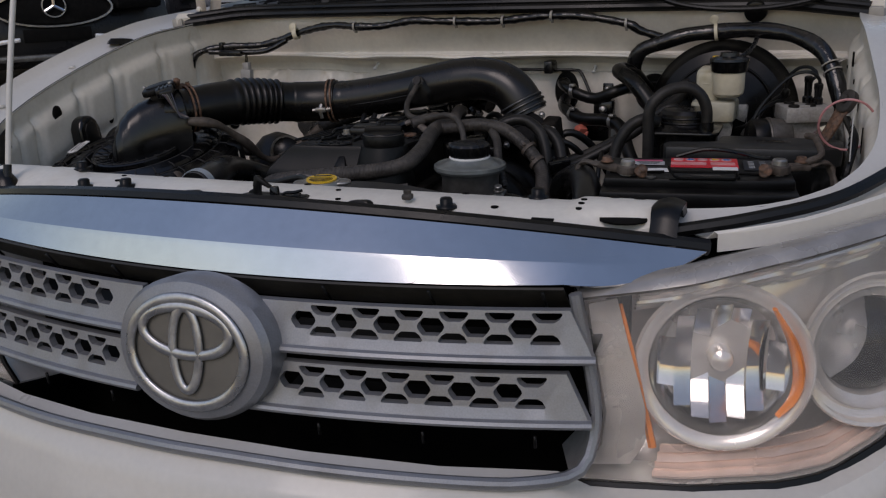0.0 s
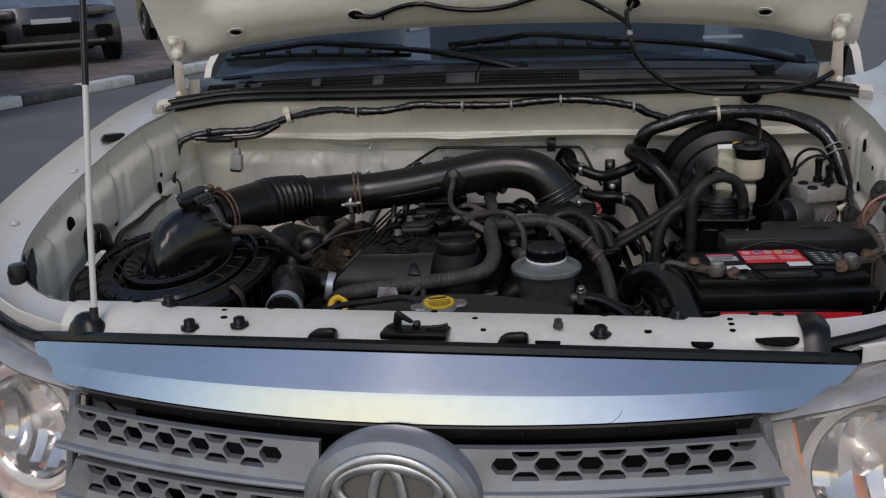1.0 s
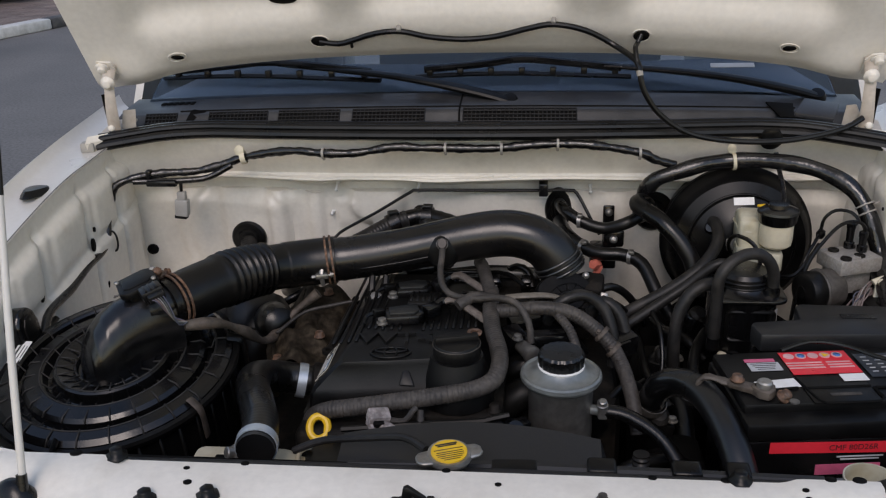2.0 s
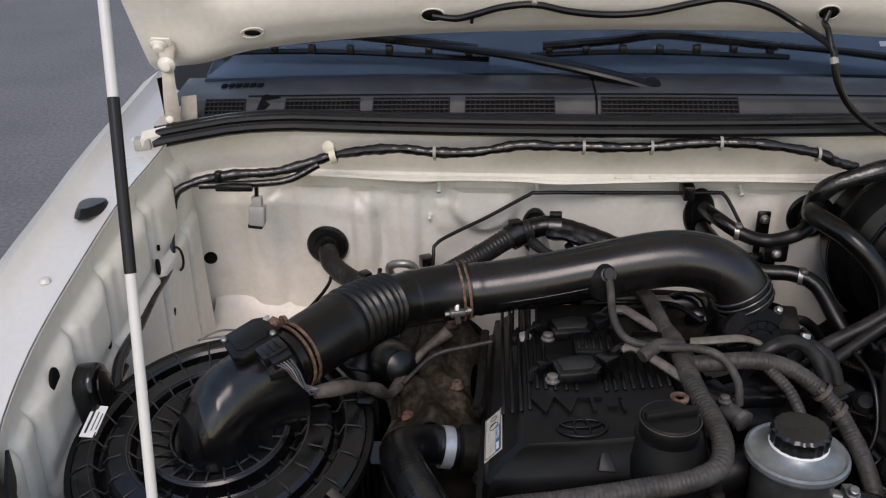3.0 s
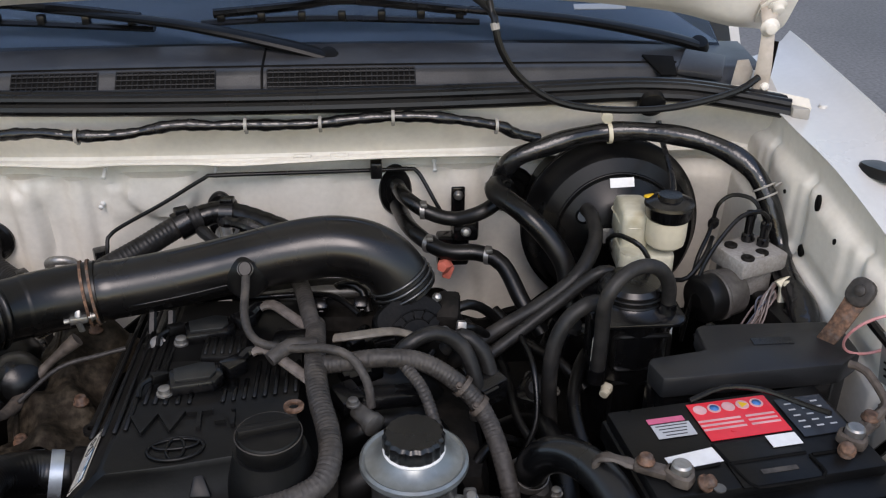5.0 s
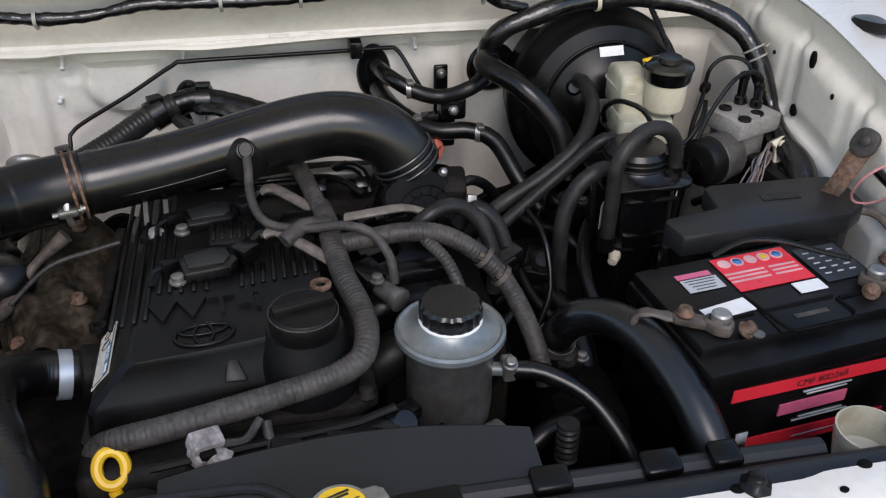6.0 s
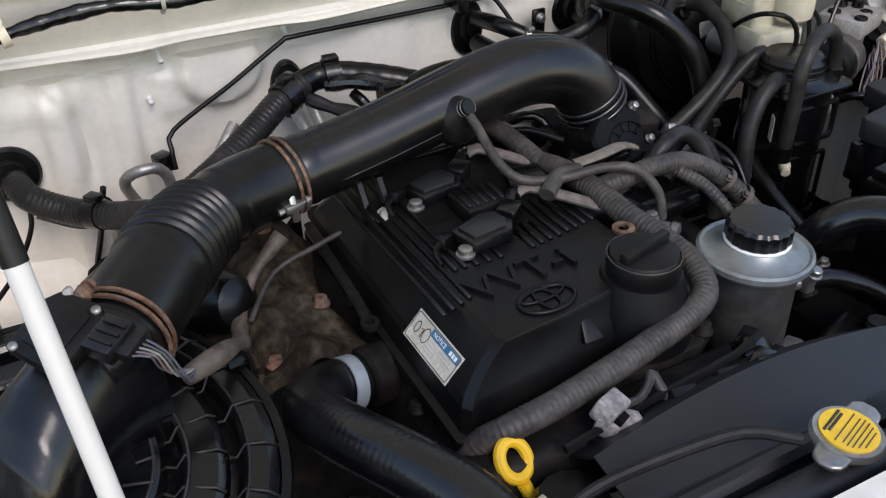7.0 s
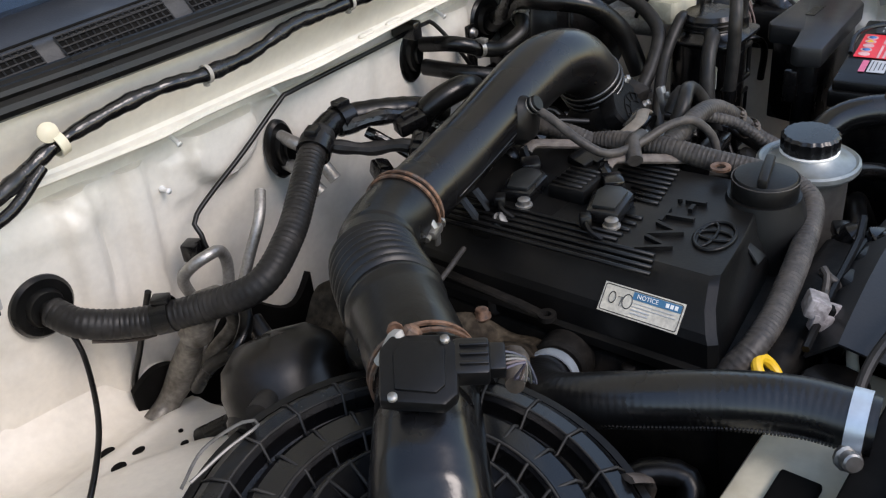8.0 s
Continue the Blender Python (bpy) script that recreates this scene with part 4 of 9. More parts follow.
# near-black box painting the shade behind the bars' openings
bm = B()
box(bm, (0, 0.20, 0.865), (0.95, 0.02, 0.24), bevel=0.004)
grille = part("grille", bm, DARK, suv, "satin silver honeycomb grille on a near-black box painted for the shade behind")
for side in (-1, 1):
    for z0, z1 in ((0.883, 0.935), (0.815, 0.868)):
        # one moulded bar: rows of hexagons and half hexagons pressed through it, a plain strip below
        t = bmesh.new()
        mid = z0 + 0.0325
        loops = [[(0.078, z0), (0.458, z0), (0.430, z1), (0.078, z1)]]
        for k in range(7):
            x = 0.140 + 0.0485 * k - 0.012 * (z0 < 0.85)
            if x < 0.415:
                loops.append([(x - 0.0150, mid), (x - 0.0135, mid - 0.0035), (x - 0.0085, mid - 0.0095), (x + 0.0085, mid - 0.0095), (x + 0.0135, mid - 0.0035), (x + 0.0150, mid), (x + 0.0135, mid + 0.0035), (x + 0.0085, mid + 0.0095), (x - 0.0085, mid + 0.0095), (x - 0.0135, mid + 0.0035)])
            for sg in (1, -1):
                if x + 0.0243 < 0.420:
                    loops.append([(x + 0.0243 + px, mid + sg * pz) for px, pz in ((-0.0075, 0.0062), (0.0075, 0.0062), (0.0125, 0.0095), (0.0158, 0.0150), (0.0145, 0.0168), (-0.0145, 0.0168), (-0.0158, 0.0150), (-0.0125, 0.0095))])
        edges = []
        for lp in loops:
            n = len(lp) if lp is not loops[0] else 0
            pts = lp if n else [(lp[0][0] + (lp[1][0] - lp[0][0]) * i / 16, z0) for i in range(16)] + [lp[1]] + [(lp[2][0] + (lp[3][0] - lp[2][0]) * i / 16, z1) for i in range(16)] + [lp[3]]
            vs = [t.verts.new((px, pz, 0)) for px, pz in pts]
            edges += [t.edges.new((vs[i], vs[(i + 1) % len(vs)])) for i in range(len(vs))]
        bmesh.ops.triangle_fill(t, use_beauty=True, use_dissolve=False, edges=edges)
        ext = bmesh.ops.extrude_face_region(t, geom=t.faces[:])
        bmesh.ops.translate(t, vec=(0, 0, 0.010), verts=[g for g in ext["geom"] if isinstance(g, bmesh.types.BMVert)])
        for v in t.verts:
            x, z = v.co.x, v.co.y
            v.co = (side * x, grille_y(x, z) - 0.004 * (z < mid - 0.02) + v.co.z, z)
        bmesh.ops.recalc_face_normals(t, faces=t.faces)
        bm = B()
        join(bm, t)
        bar = part("grille_bar", bm, SATIN, grille, "", 25)
        bm = B()
        tube(bm, [(side * x, grille_y(x, z0) - 0.004, z0 + 0.001) for x in (0.078 + 0.0272 * k for k in range(15))], 0.0062, 8, 0.04, flat=0.8)
        part("bar_edge", bm, SATIN, bar)
        bm = B()
        sheet(bm, lambda u, v: V(side * (0.105 + 0.35 * u), grille_y(0.105 + 0.35 * u, z0) + 0.002 + 0.06 * v, z0 + 0.002 + 0.01 * v), 16, 2, 0.002)
        part("bar_shelf", bm, PLASTIC_MATT, bar)
bm = B()
edge = [(0.432, 0.100, 0.950), (0.447, 0.098, 0.88), (0.458, 0.090, 0.81), (0.448, 0.062, 0.762), (0.40, 0.028, 0.757)]
lip = [(x, lerp_table(abs(x), [0, 0.15, 0.3, 0.43], [-0.056, -0.044, -0.008, 0.041]), lerp_table(abs(x), [0, 0.15, 0.30, 0.43], [0.778, 0.773, 0.761, 0.751])) for x in (-0.34 + 0.085 * k for k in range(9))]
tube(bm, [(-x, y, z) for x, y, z in edge] + lip + edge[::-1], 0.0085, 10, 0.02, flat=0.85)
part("grille_surround", bm, SATIN, grille)
bm = B()
sheet(bm, lambda u, v: V(-0.42 + 0.84 * u, grille_y(-0.42 + 0.84 * u, 0.955) + 0.010 + 0.03 * v, 0.956 - 0.030 * v), 30, 3, 0.003)
part("upper_lip", bm, mat("brownish_black_plastic", (0.035, 0.032, 0.027), 0.45, 0, 0.25, 90, 12, 0.1, spec=0.4), grille)
bm = B()
for x in (-0.38, -0.25, -0.13, 0.16, 0.28, 0.40):
    tube(bm, [(x, grille_y(x, 0.95) + 0.004, 0.952), (x, grille_y(x, 0.93) + 0.03, 0.925)], 0.002, 6)
    tube(bm, [(x, grille_y(x, 0.80) + 0.004, 0.800), (x, grille_y(x, 0.78) + 0.01, 0.785)], 0.002, 6)
pieces("grille_rib", bm, PLASTIC_MATT, grille)
# badge: an oval boss with a ring and two crossed ovals
EC, EM = V(0.014, -0.012, 0.880), None
EM = axes((0, -1, 0.12), (1, 0, 0), EC)
bm = B()
lathe(bm, [(1.0, -0.035), (1.0, -0.004), (0.94, 0.004), (0.80, 0.008), (0.76, 0.005), (0, 0.005)], EM @ Matrix.Diagonal((0.104, 0.085, 1, 1)), 48)
badge = part("badge", bm, SATIN, grille, "oval satin badge boss with chrome ovals")
bm = B()
lathe(bm, [(1, 0.0), (0.99, 0.007), (0, 0.0075)], EM @ Matrix.Diagonal((0.0745, 0.0605, 1, 1)), 40)
part("badge_field", bm, mat("badge_field", (0.17, 0.16, 0.14), 0.45, 0.3, 0.08), badge)
bm = B()
for cx, cy, w, h, r in ((0, 0, 0.155, 0.126, 0.0066), (0, 0.0245, 0.118, 0.056, 0.0064), (0, 0.004, 0.036, 0.098, 0.0060)):
    loop_bar(bm, [EM @ V(cx + px, cy + py, 0.011) for px, py in oval(w, h, 56)], r, 8, 0.45)
pieces("badge_oval", bm, BADGE_SILVER, badge)

# headlamps
def lamp_y(x):
    return lerp_table(x, [0.40, 0.44, 0.55, 0.65, 0.75, 0.83, 0.87], [0.108, 0.115, 0.137, 0.18, 0.26, 0.38, 0.46])


def lamp_top(x):
    return lerp_table(x, [0.42, 0.45, 0.51, 0.56, 0.64, 0.735, 0.83, 0.87], [0.936, 0.941, 0.950, 0.960, 0.979, 0.995, 1.03, 1.05])


def lamp(u, v, deep=0.0):
    """On the lens: u from the grille outwards, v from the top down; deep: metres behind it."""
    x = lerp_table(v, [0, 0.32, 0.62, 0.82, 1.0], [0.438, 0.449, 0.460, 0.456, 0.426])
    x += (0.86 - x) * u
    p = V(x, lamp_y(x), lamp_top(x))
    p.z += ((0.720 if x < 0.7 else 0.720 + 0.5 * (x - 0.7)) - p.z) * v
    return p + V(0.35, -0.94, 0.1) * (0.010 * math.sin(math.pi * v) * math.sin(math.pi * min(1, u + 0.1)) - deep)


def lamp_seam(x):
    return V(x, lamp_y(x) + 0.030, lerp_table(x, [0.426, 0.483, 0.549, 0.64, 0.735, 0.83, 0.87], [0.943, 0.954, 0.970, 0.990, 1.006, 1.042, 1.062]))


for side in (-1, 1):
    mir = Matrix.Diagonal((side, 1, 1, 1)) if side > 0 else Matrix.Translation((0.012, 0, 0)) @ Matrix.Diagonal((-1, 1, 1, 1))

    def flip(bm):
        bmesh.ops.transform(bm, matrix=mir, verts=bm.verts)
        if side < 0:
            bmesh.ops.reverse_faces(bm, faces=bm.faces)
        return bm
    bm = B()
    sheet(bm, lambda u, v: lamp(u, v, 0.075 + 0.012 * math.sin(9 * u) * math.sin(5 * v)), 40, 16, 0.004)
    sheet(bm, lambda u, v: lamp(u, 0.0, 0.004 + 0.085 * v), 20, 3, 0.002)
    sheet(bm, lambda u, v: lamp(u, 1.0, 0.004 + 0.085 * v), 20, 3, 0.002)
    sheet(bm, lambda u, v: lamp(0.0, u, 0.004 + 0.085 * v), 8, 3, 0.002)
    head = part("headlamp", flip(bm), LAMP_TRIM, suv, "clear headlamp with chrome reflectors and amber glints")
    bm = B()
    sheet(bm, lambda u, v: lamp_seam(0.430 + 0.42 * u).lerp(V(0.432 + 0.42 * u, lamp_y(0.432 + 0.42 * u), lamp_top(0.432 + 0.42 * u)), v) + V(0, -0.004, 0.004) * math.sin(math.pi * v), 30, 6, 0.004)
    part("lens_edge", flip(bm), SMOKED, head)
    m = axes((0.22, -0.97, 0.1), (1, 0, 0), (0.583, 0.168, 0.851))
    bm = B()
    lathe(bm, [(0.098, -0.010), (0.095, -0.006), (0.090, -0.006), (0.084, -0.010), (0.081, -0.013), (0.080, -0.020)], m, 56)
    part("bezel", flip(bm), LAMP_TRIM, head, "satin silver bezel ring")
    bm = B()
    lathe(bm, [(0.080 * math.cos(k * math.pi / 32), -0.012 - 0.062 * math.sin(k * math.pi / 32)) for k in range(16)] + [(0, -0.074)], m, 144)
    bowl = part("reflector", flip(bm), REFLECTOR, head, "deep chrome reflector bowl", 40)
    for c, (t_, s_) in enumerate(((0.55, 0.2), (-0.35, -0.3), (0.25, 0.35), (-0.55, 0.1), (0.40, -0.25), (-0.30, 0.3), (0.60, -0.15))):
        xc = -0.060 + 0.020 * c
        hy = 0.92 * math.sqrt(max(0.0002, 0.0755 ** 2 - (abs(xc) + 0.009) ** 2))
        bm = B()
        sheet(bm, lambda u, v: m @ V(xc + (u - 0.5) * 0.019, (2 * v - 1) * hy, -0.016 - 0.040 * (1 - (xc * xc + ((2 * v - 1) * hy) ** 2) / 0.0058) + 0.6 * t_ * (u - 0.5) * 0.019 + 0.22 * s_ * (2 * v - 1) * hy * (1 if v > 0.5 else -0.6)), 3, 12, 0.001)
        part("reflector_facet", flip(bm), REFLECTOR, bowl, "", 30)
    bm = B()
    lathe(bm, [(0.006, -0.06), (0.007, -0.03), (0.004, -0.024), (0, -0.023)], m, 12)
    part("bulb", flip(bm), BULB, bowl)
    bm = B()
    lathe(bm, [(0.013, -0.070), (0.0145, -0.030), (0.012, -0.022), (0.006, -0.018), (0, -0.017)], m @ Matrix.Translation((0, 0.004, 0)), 20)
    part("bulb_shield", flip(bm), LAMP_TRIM, bowl)
    m2 = axes((0.45, -0.88, 0.1), (1, 0, 0), (0.738, 0.272, 0.853))
    bm = B()
    lathe(bm, [(0.092, 0.004), (0.090, 0.008), (0.086, 0.006), (0.084, -0.004), (0.076, -0.008), (0.073, -0.003), (0.070, -0.008), (0.060, -0.014), (0.055, -0.030)], m2, 56)
    ring2 = part("projector_ring", flip(bm), LAMP_TRIM, head)
    bm = B()
    lathe(bm, [(0.056, -0.024), (0.050, -0.010), (0.034, 0.002), (0, 0.008)], m2, 40)
    part("projector_lens", flip(bm), BULB, ring2)
    bm = B()
    lathe(bm, [(0.0, -0.05), (0.054, -0.045), (0.056, -0.030)], m2, 32)
    part("projector_shade", flip(bm), IRON, ring2)
    # glowing edges of the amber inner mouldings
    bm = B()
    tube(bm, [V(0.630, 0.170, 0.928), V(0.650, 0.181, 0.888), V(0.659, 0.187, 0.850), V(0.655, 0.185, 0.820), V(0.640, 0.178, 0.800)], 0.0100, 8, 0.006, lambda s, k: 0.45 + 0.6 * math.sin(math.pi * min(1, s / 0.14)), flat=0.5)
    part("amber_edge", flip(bm), AMBER, head)
    bm = B()
    tube(bm, [V(0.472, 0.146, 0.926), V(0.487, 0.150, 0.860), V(0.510, 0.156, 0.752)], 0.0042, 6, 0.01, lambda s, k: 0.5 + 4 * s)
    part("amber_strip", flip(bm), AMBER, head)
    bm = B()
    sheet(bm, lambda u, v: lamp(0.012 + (0.075 + 0.05 * v) * u, 0.04 + 0.90 * v, 0.016 + 0.008 * u + 0.004 * math.sin(7 * v)), 5, 14, 0.003)
    part("inner_panel", flip(bm), mat("pale_lamp_panel", (0.62, 0.59, 0.56), 0.3, 0.35, 0.15, 20, 9), head, "pale smooth panel beside the strip")
    bm = B()
    sheet(bm, lambda u, v: lamp(0.20 + 0.78 * u, 0.86 + 0.12 * v, 0.045 - 0.035 * v + 0.004 * math.sin(24 * v)), 24, 10, 0.003)
    part("lower_trim", flip(bm), SIGNAL_TINT, head)
    bm = B()
    sheet(bm, lambda u, v: lamp(0.14 + 0.84 * u, 0.02 + 0.13 * v, 0.012 + 0.05 * v + 0.004 * math.sin(20 * v + 9 * u)), 24, 8, 0.003)
    part("upper_trim", flip(bm), LAMP_TRIM, head)
    bm = B()
    sheet(bm, lambda u, v: lamp(u, v, 0.0), 36, 16, 0.003)
    lens = part("lens", flip(bm), LENS, head, "clear outer lens")
    lens.visible_shadow = False
    bm = B()
    tube(bm, [lamp(k / 20, 1.0, -0.002) + V(0, 0, -0.006) for k in range(21)], 0.007, 6, 0.04)
    tube(bm, [lamp(0.0, k / 8, -0.001) + V(-0.004, 0, 0) for k in range(9)], 0.004, 6, 0.04)
    part("lamp_gasket", flip(bm), RUBBER, head)

# bumper
def bumper(u, v):
    x = -0.90 + 1.8 * u
    s = min(1.0, abs(x) / 0.9)
    front = lerp_table(abs(x), [0, 0.15, 0.3, 0.43, 0.46, 0.55, 0.65, 0.75, 0.83, 0.9], [-0.052, -0.040, -0.004, 0.045, 0.078, 0.100, 0.145, 0.225, 0.345, 0.50])
    top = lerp_table(abs(x), [0, 0.15, 0.30, 0.43, 0.455, 0.70, 0.9], [0.775, 0.770, 0.758, 0.748, 0.714, 0.712, 0.80])
    prof = [(0.03, 0.0), (0.0, -0.006), (-0.018, -0.025), (-0.035, -0.07), (-0.05, -0.14), (-0.03, -0.28), (0.05, -0.36)]
    k = v * (len(prof) - 1)
    i = min(int(k), len(prof) - 2)
    dy, dz = (prof[i][j] + (prof[i + 1][j] - prof[i][j]) * (k - i) for j in (0, 1))
    return V(x, front + dy, top + dz)


bm = B()
sheet(bm, bumper, 60, 24, 0.003)
part("bumper", bm, PAINT, suv, "white painted front bumper")

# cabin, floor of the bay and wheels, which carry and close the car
# unseen near-black floor added to keep light out of the bay
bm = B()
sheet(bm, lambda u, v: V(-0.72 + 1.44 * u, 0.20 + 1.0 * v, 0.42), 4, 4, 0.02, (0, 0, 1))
part("light_blocking_floor", bm, DARK, suv)
# near-black sheets added to shut the sides and front against the lit ground
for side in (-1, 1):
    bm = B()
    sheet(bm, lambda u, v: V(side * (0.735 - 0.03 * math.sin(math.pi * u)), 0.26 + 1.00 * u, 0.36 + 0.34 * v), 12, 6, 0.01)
    part("side_closing_sheet", bm, DARK, suv, "added near-black sheet closing the bay's lower side")
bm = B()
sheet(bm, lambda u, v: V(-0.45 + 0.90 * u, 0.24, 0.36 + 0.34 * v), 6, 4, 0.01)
part("front_closing_sheet", bm, DARK, suv)
bm = B()
sheet(bm, lambda u, v: V((-0.76 + 1.52 * u) * (1 - 0.1 * abs(2 * v - 1)), 1.84 + 2.5 * v, 1.66 + 0.14 * math.sin(math.pi * min(1, v * 1.3))), 10, 14, 0.03, (0, 0, 1))
part("roof", bm, PAINT, suv, "white roof")
for side in (-1, 1):
    bm = B()
    sheet(bm, lambda u, v: V(side * lerp_table(v, [0, 0.55, 1], [0.90, 0.91, 0.72]), 1.62 + 2.80 * u + 0.40 * max(0, v - 0.55) / 0.45 * (1 - u), lerp_table(v, [0, 0.55, 1], [0.45, 1.15, 1.66])), 20, 10, 0.02)
    part("body_side", bm, PAINT, suv)
    for y in (0.62, 3.37):
        bm = B()
        lathe(bm, [(0.0, 0.02), (0.22, 0.02), (0.24, 0.06), (0.34, 0.09), (0.37, 0.06), (0.37, -0.06), (0.34, -0.10), (0.0, -0.10)], axes((side, 0, 0), at=(side * 0.77, y, 0.372)), 32)
        part("wheel", bm, TYRE, suv)
bm = B()
sheet(bm, lambda u, v: V(-0.76 + 1.52 * u, 4.42 - 0.1 * v, 0.45 + 1.22 * v), 6, 6, 0.02)
part("tailgate", bm, PAINT, suv)
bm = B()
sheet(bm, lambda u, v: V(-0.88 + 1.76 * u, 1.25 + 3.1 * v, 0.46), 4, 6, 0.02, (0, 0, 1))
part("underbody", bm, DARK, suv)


# ---- engine bay: air cleaner and intake ----
AC = V(-0.512, 0.606, 0)
AC_M = axes((-0.028, -0.202, 1), (1, 0, 0), (-0.516, 0.566, 0.973)) @ Matrix.Translation((0, 0, -0.92)) @ Matrix.Diagonal((0.9, 0.9, 1, 1))
cleaner = thing("air_cleaner", (AC.x, AC.y, 0.70), "round ribbed black plastic air cleaner box", "air filter")
bm = B()
LID = [(r, 0.92 + h) for r, h in ((0.0, -0.006), (0.050, -0.006), (0.060, -0.003), (0.0615, 0.003), (0.065, 0.003), (0.067, 0.001), (0.078, 0.006), (0.092, 0.011), (0.097, 0.008), (0.100, -0.010), (0.107, -0.014), (0.112, -0.012), (0.116, 0.003), (0.122, 0.006), (0.144, 0.002), (0.150, -0.003), (0.152, -0.016), (0.158, -0.018), (0.162, -0.016), (0.165, -0.003), (0.170, 0.001), (0.186, -0.003), (0.194, -0.009), (0.198, -0.02))]
lathe(bm, LID, AC_M, 72)
lid = part("lid", bm, PLASTIC, cleaner, "domed lid with concentric steps", 20)
bm = B()
for k in range(24):
    a = 2 * math.pi * (k + 0.3) / 24
    c, d = math.cos(a), math.sin(a)
    for run_ in (((0.062, 0.005), (0.078, 0.0085), (0.094, 0.0115)), ((0.099, -0.006), (0.108, -0.010), (0.117, 0.0045), (0.144, 0.0035), (0.151, -0.003)), ((0.152, -0.012), (0.159, -0.014), (0.168, 0.002), (0.186, -0.0015), (0.196, -0.011))):
        tube(bm, [AC_M @ V(r * c, r * d, 0.92 + h) for r, h in run_], 0.0014, 5, 0.02)
pieces("lid_rib", bm, RIB_DUST, lid)
bm = B()
for r, h in ((0.0632, 0.004), (0.092, 0.011), (0.120, 0.0055), (0.170, 0.001)):
    loop_bar(bm, [AC_M @ V(r * math.cos(a), r * math.sin(a), 0.92 + h) for a in (2 * math.pi * k / 72 for k in range(72))], 0.0013, 6)
pieces("lid_ring", bm, RIB_DUST, lid)
bm = B()
lathe(bm, [(0.196, 0.910), (0.204, 0.909), (0.206, 0.904), (0.203, 0.896), (0.194, 0.892), (0.190, 0.85), (0.182, 0.72), (0, 0.71)], AC_M, 72)
body = part("body", bm, PLASTIC_MATT, cleaner)
bm = B()
for k in range(36):
    a = 2 * math.pi * k / 36
    c, d = math.cos(a), math.sin(a)
    tube(bm, [AC_M @ V(0.193 * c, 0.193 * d, 0.89), AC_M @ V(0.186 * c, 0.186 * d, 0.76)], 0.003, 5, 0.05)
pieces("body_rib", bm, PLASTIC_MATT, body)
for a in (20, 92, 158, 265, 330):
    bm = B()
    c, d = math.cos(radians(a)), math.sin(radians(a))
    tube(bm, [AC_M @ V(r * c, r * d, z) for r, z in ((0.210, 0.86), (0.212, 0.903), (0.203, 0.914), (0.188, 0.920))], 0.008, 6, 0.008, flat=0.4)
    part("clip", bm, PLASTIC_MATT if a != 330 else LEATHER, cleaner)
bm = B()
tube(bm, [(-0.590, 0.735, 0.998), (-0.560, 0.742, 1.010), (-0.525, 0.735, 1.014), (-0.520, 0.722, 1.014), (-0.550, 0.724, 1.012), (-0.585, 0.728, 1.004)], 0.0015, 6, 0.006)
part("spring_clip", bm, GALV_DARK, cleaner, "bent wire spring clip")
bm = B()
m = AC_M @ Matrix.Translation((-0.1775, 0.0155, 0.9240)) @ pose(0, 0, 0, 0, -8, 85)
box(bm, (0, 0, 0), (0.050, 0.022, 0.0008), bevel=0)
bmesh.ops.transform(bm, matrix=m, verts=bm.verts)
tag = part("sticker", bm, WHITE, cleaner, "small white printed sticker")
bm = B()
for k, (w, o) in enumerate(((0.038, 0.005), (0.030, -0.002), (0.026, -0.008))):
    box(bm, (0, o, 0.0006), (w, 0.0030 if k == 0 else 0.0014, 0.0004), bevel=0)
bmesh.ops.transform(bm, matrix=m, verts=bm.verts)
part("print", bm, INK, tag)

# inlet elbow with the flow sensor
intake = thing("intake_duct", (-0.2, 0.79, 0.98), "black plastic intake duct with a ribbed rubber bellows", "air duct")
DOME = [(-0.434, 0.620, 0.0365, 1.0825), (-0.458, 0.600, 0.0375, 1.0790), (-0.482, 0.580, 0.0390, 1.0730), (-0.502, 0.563, 0.0410, 1.0640), (-0.517, 0.550, 0.0420, 1.0520), (-0.529, 0.540, 0.0405, 1.0360), (-0.537, 0.533, 0.0360, 1.0170), (-0.542, 0.529, 0.0270, 0.9960), (-0.544, 0.527, 0.0120, 0.9760)]


def dome(u, v):
    """A hooded elbow: arched sections along its line, the sides running down to the lid."""
    k = u * (len(DOME) - 1)
    i = min(int(k), len(DOME) - 2)
    x, y, w, top = (DOME[i][j] + (DOME[i + 1][j] - DOME[i][j]) * (k - i) for j in range(4))
    a = math.pi * v
    c, s = math.cos(a), math.sin(a)
    side = math.copysign(abs(c) ** 0.85, c) * w * (1 + 0.10 * (1 - s) ** 2)
    z = 0.966 + (top - 0.966) * s ** (0.42 + 0.20 * u)
    return V(x + 0.62 * side, y - 0.785 * side, z)


bm = B()
sheet(bm, dome, 48, 36, 0.002)
tube(bm, [(-0.468, 0.592, 1.048), (-0.448, 0.608, 1.048), (-0.428, 0.628, 1.048)], 0.0362, 36, 0.006)
elbow = part("elbow", bm, PLASTIC, intake, "smooth black hooded elbow rising from the lid", 50)
bm = B()
mx = axes((-0.16, -0.20, 1), (0.78, 0.62, 0), (-0.472, 0.587, 1.094))
prism(bm, [(-0.031, -0.018), (-0.022, -0.027), (0.020, -0.027), (0.030, -0.016), (0.030, 0.020), (0.018, 0.028), (-0.026, 0.026)], 0.012, mx @ Matrix.Translation((0, 0, -0.010)), 0.003)
prism(bm, [(-0.022, -0.012), (-0.016, -0.018), (0.016, -0.018), (0.022, -0.010), (0.022, 0.012), (0.012, 0.018), (-0.018, 0.016)], 0.003, mx @ Matrix.Translation((0, 0, 0.001)), 0.001)
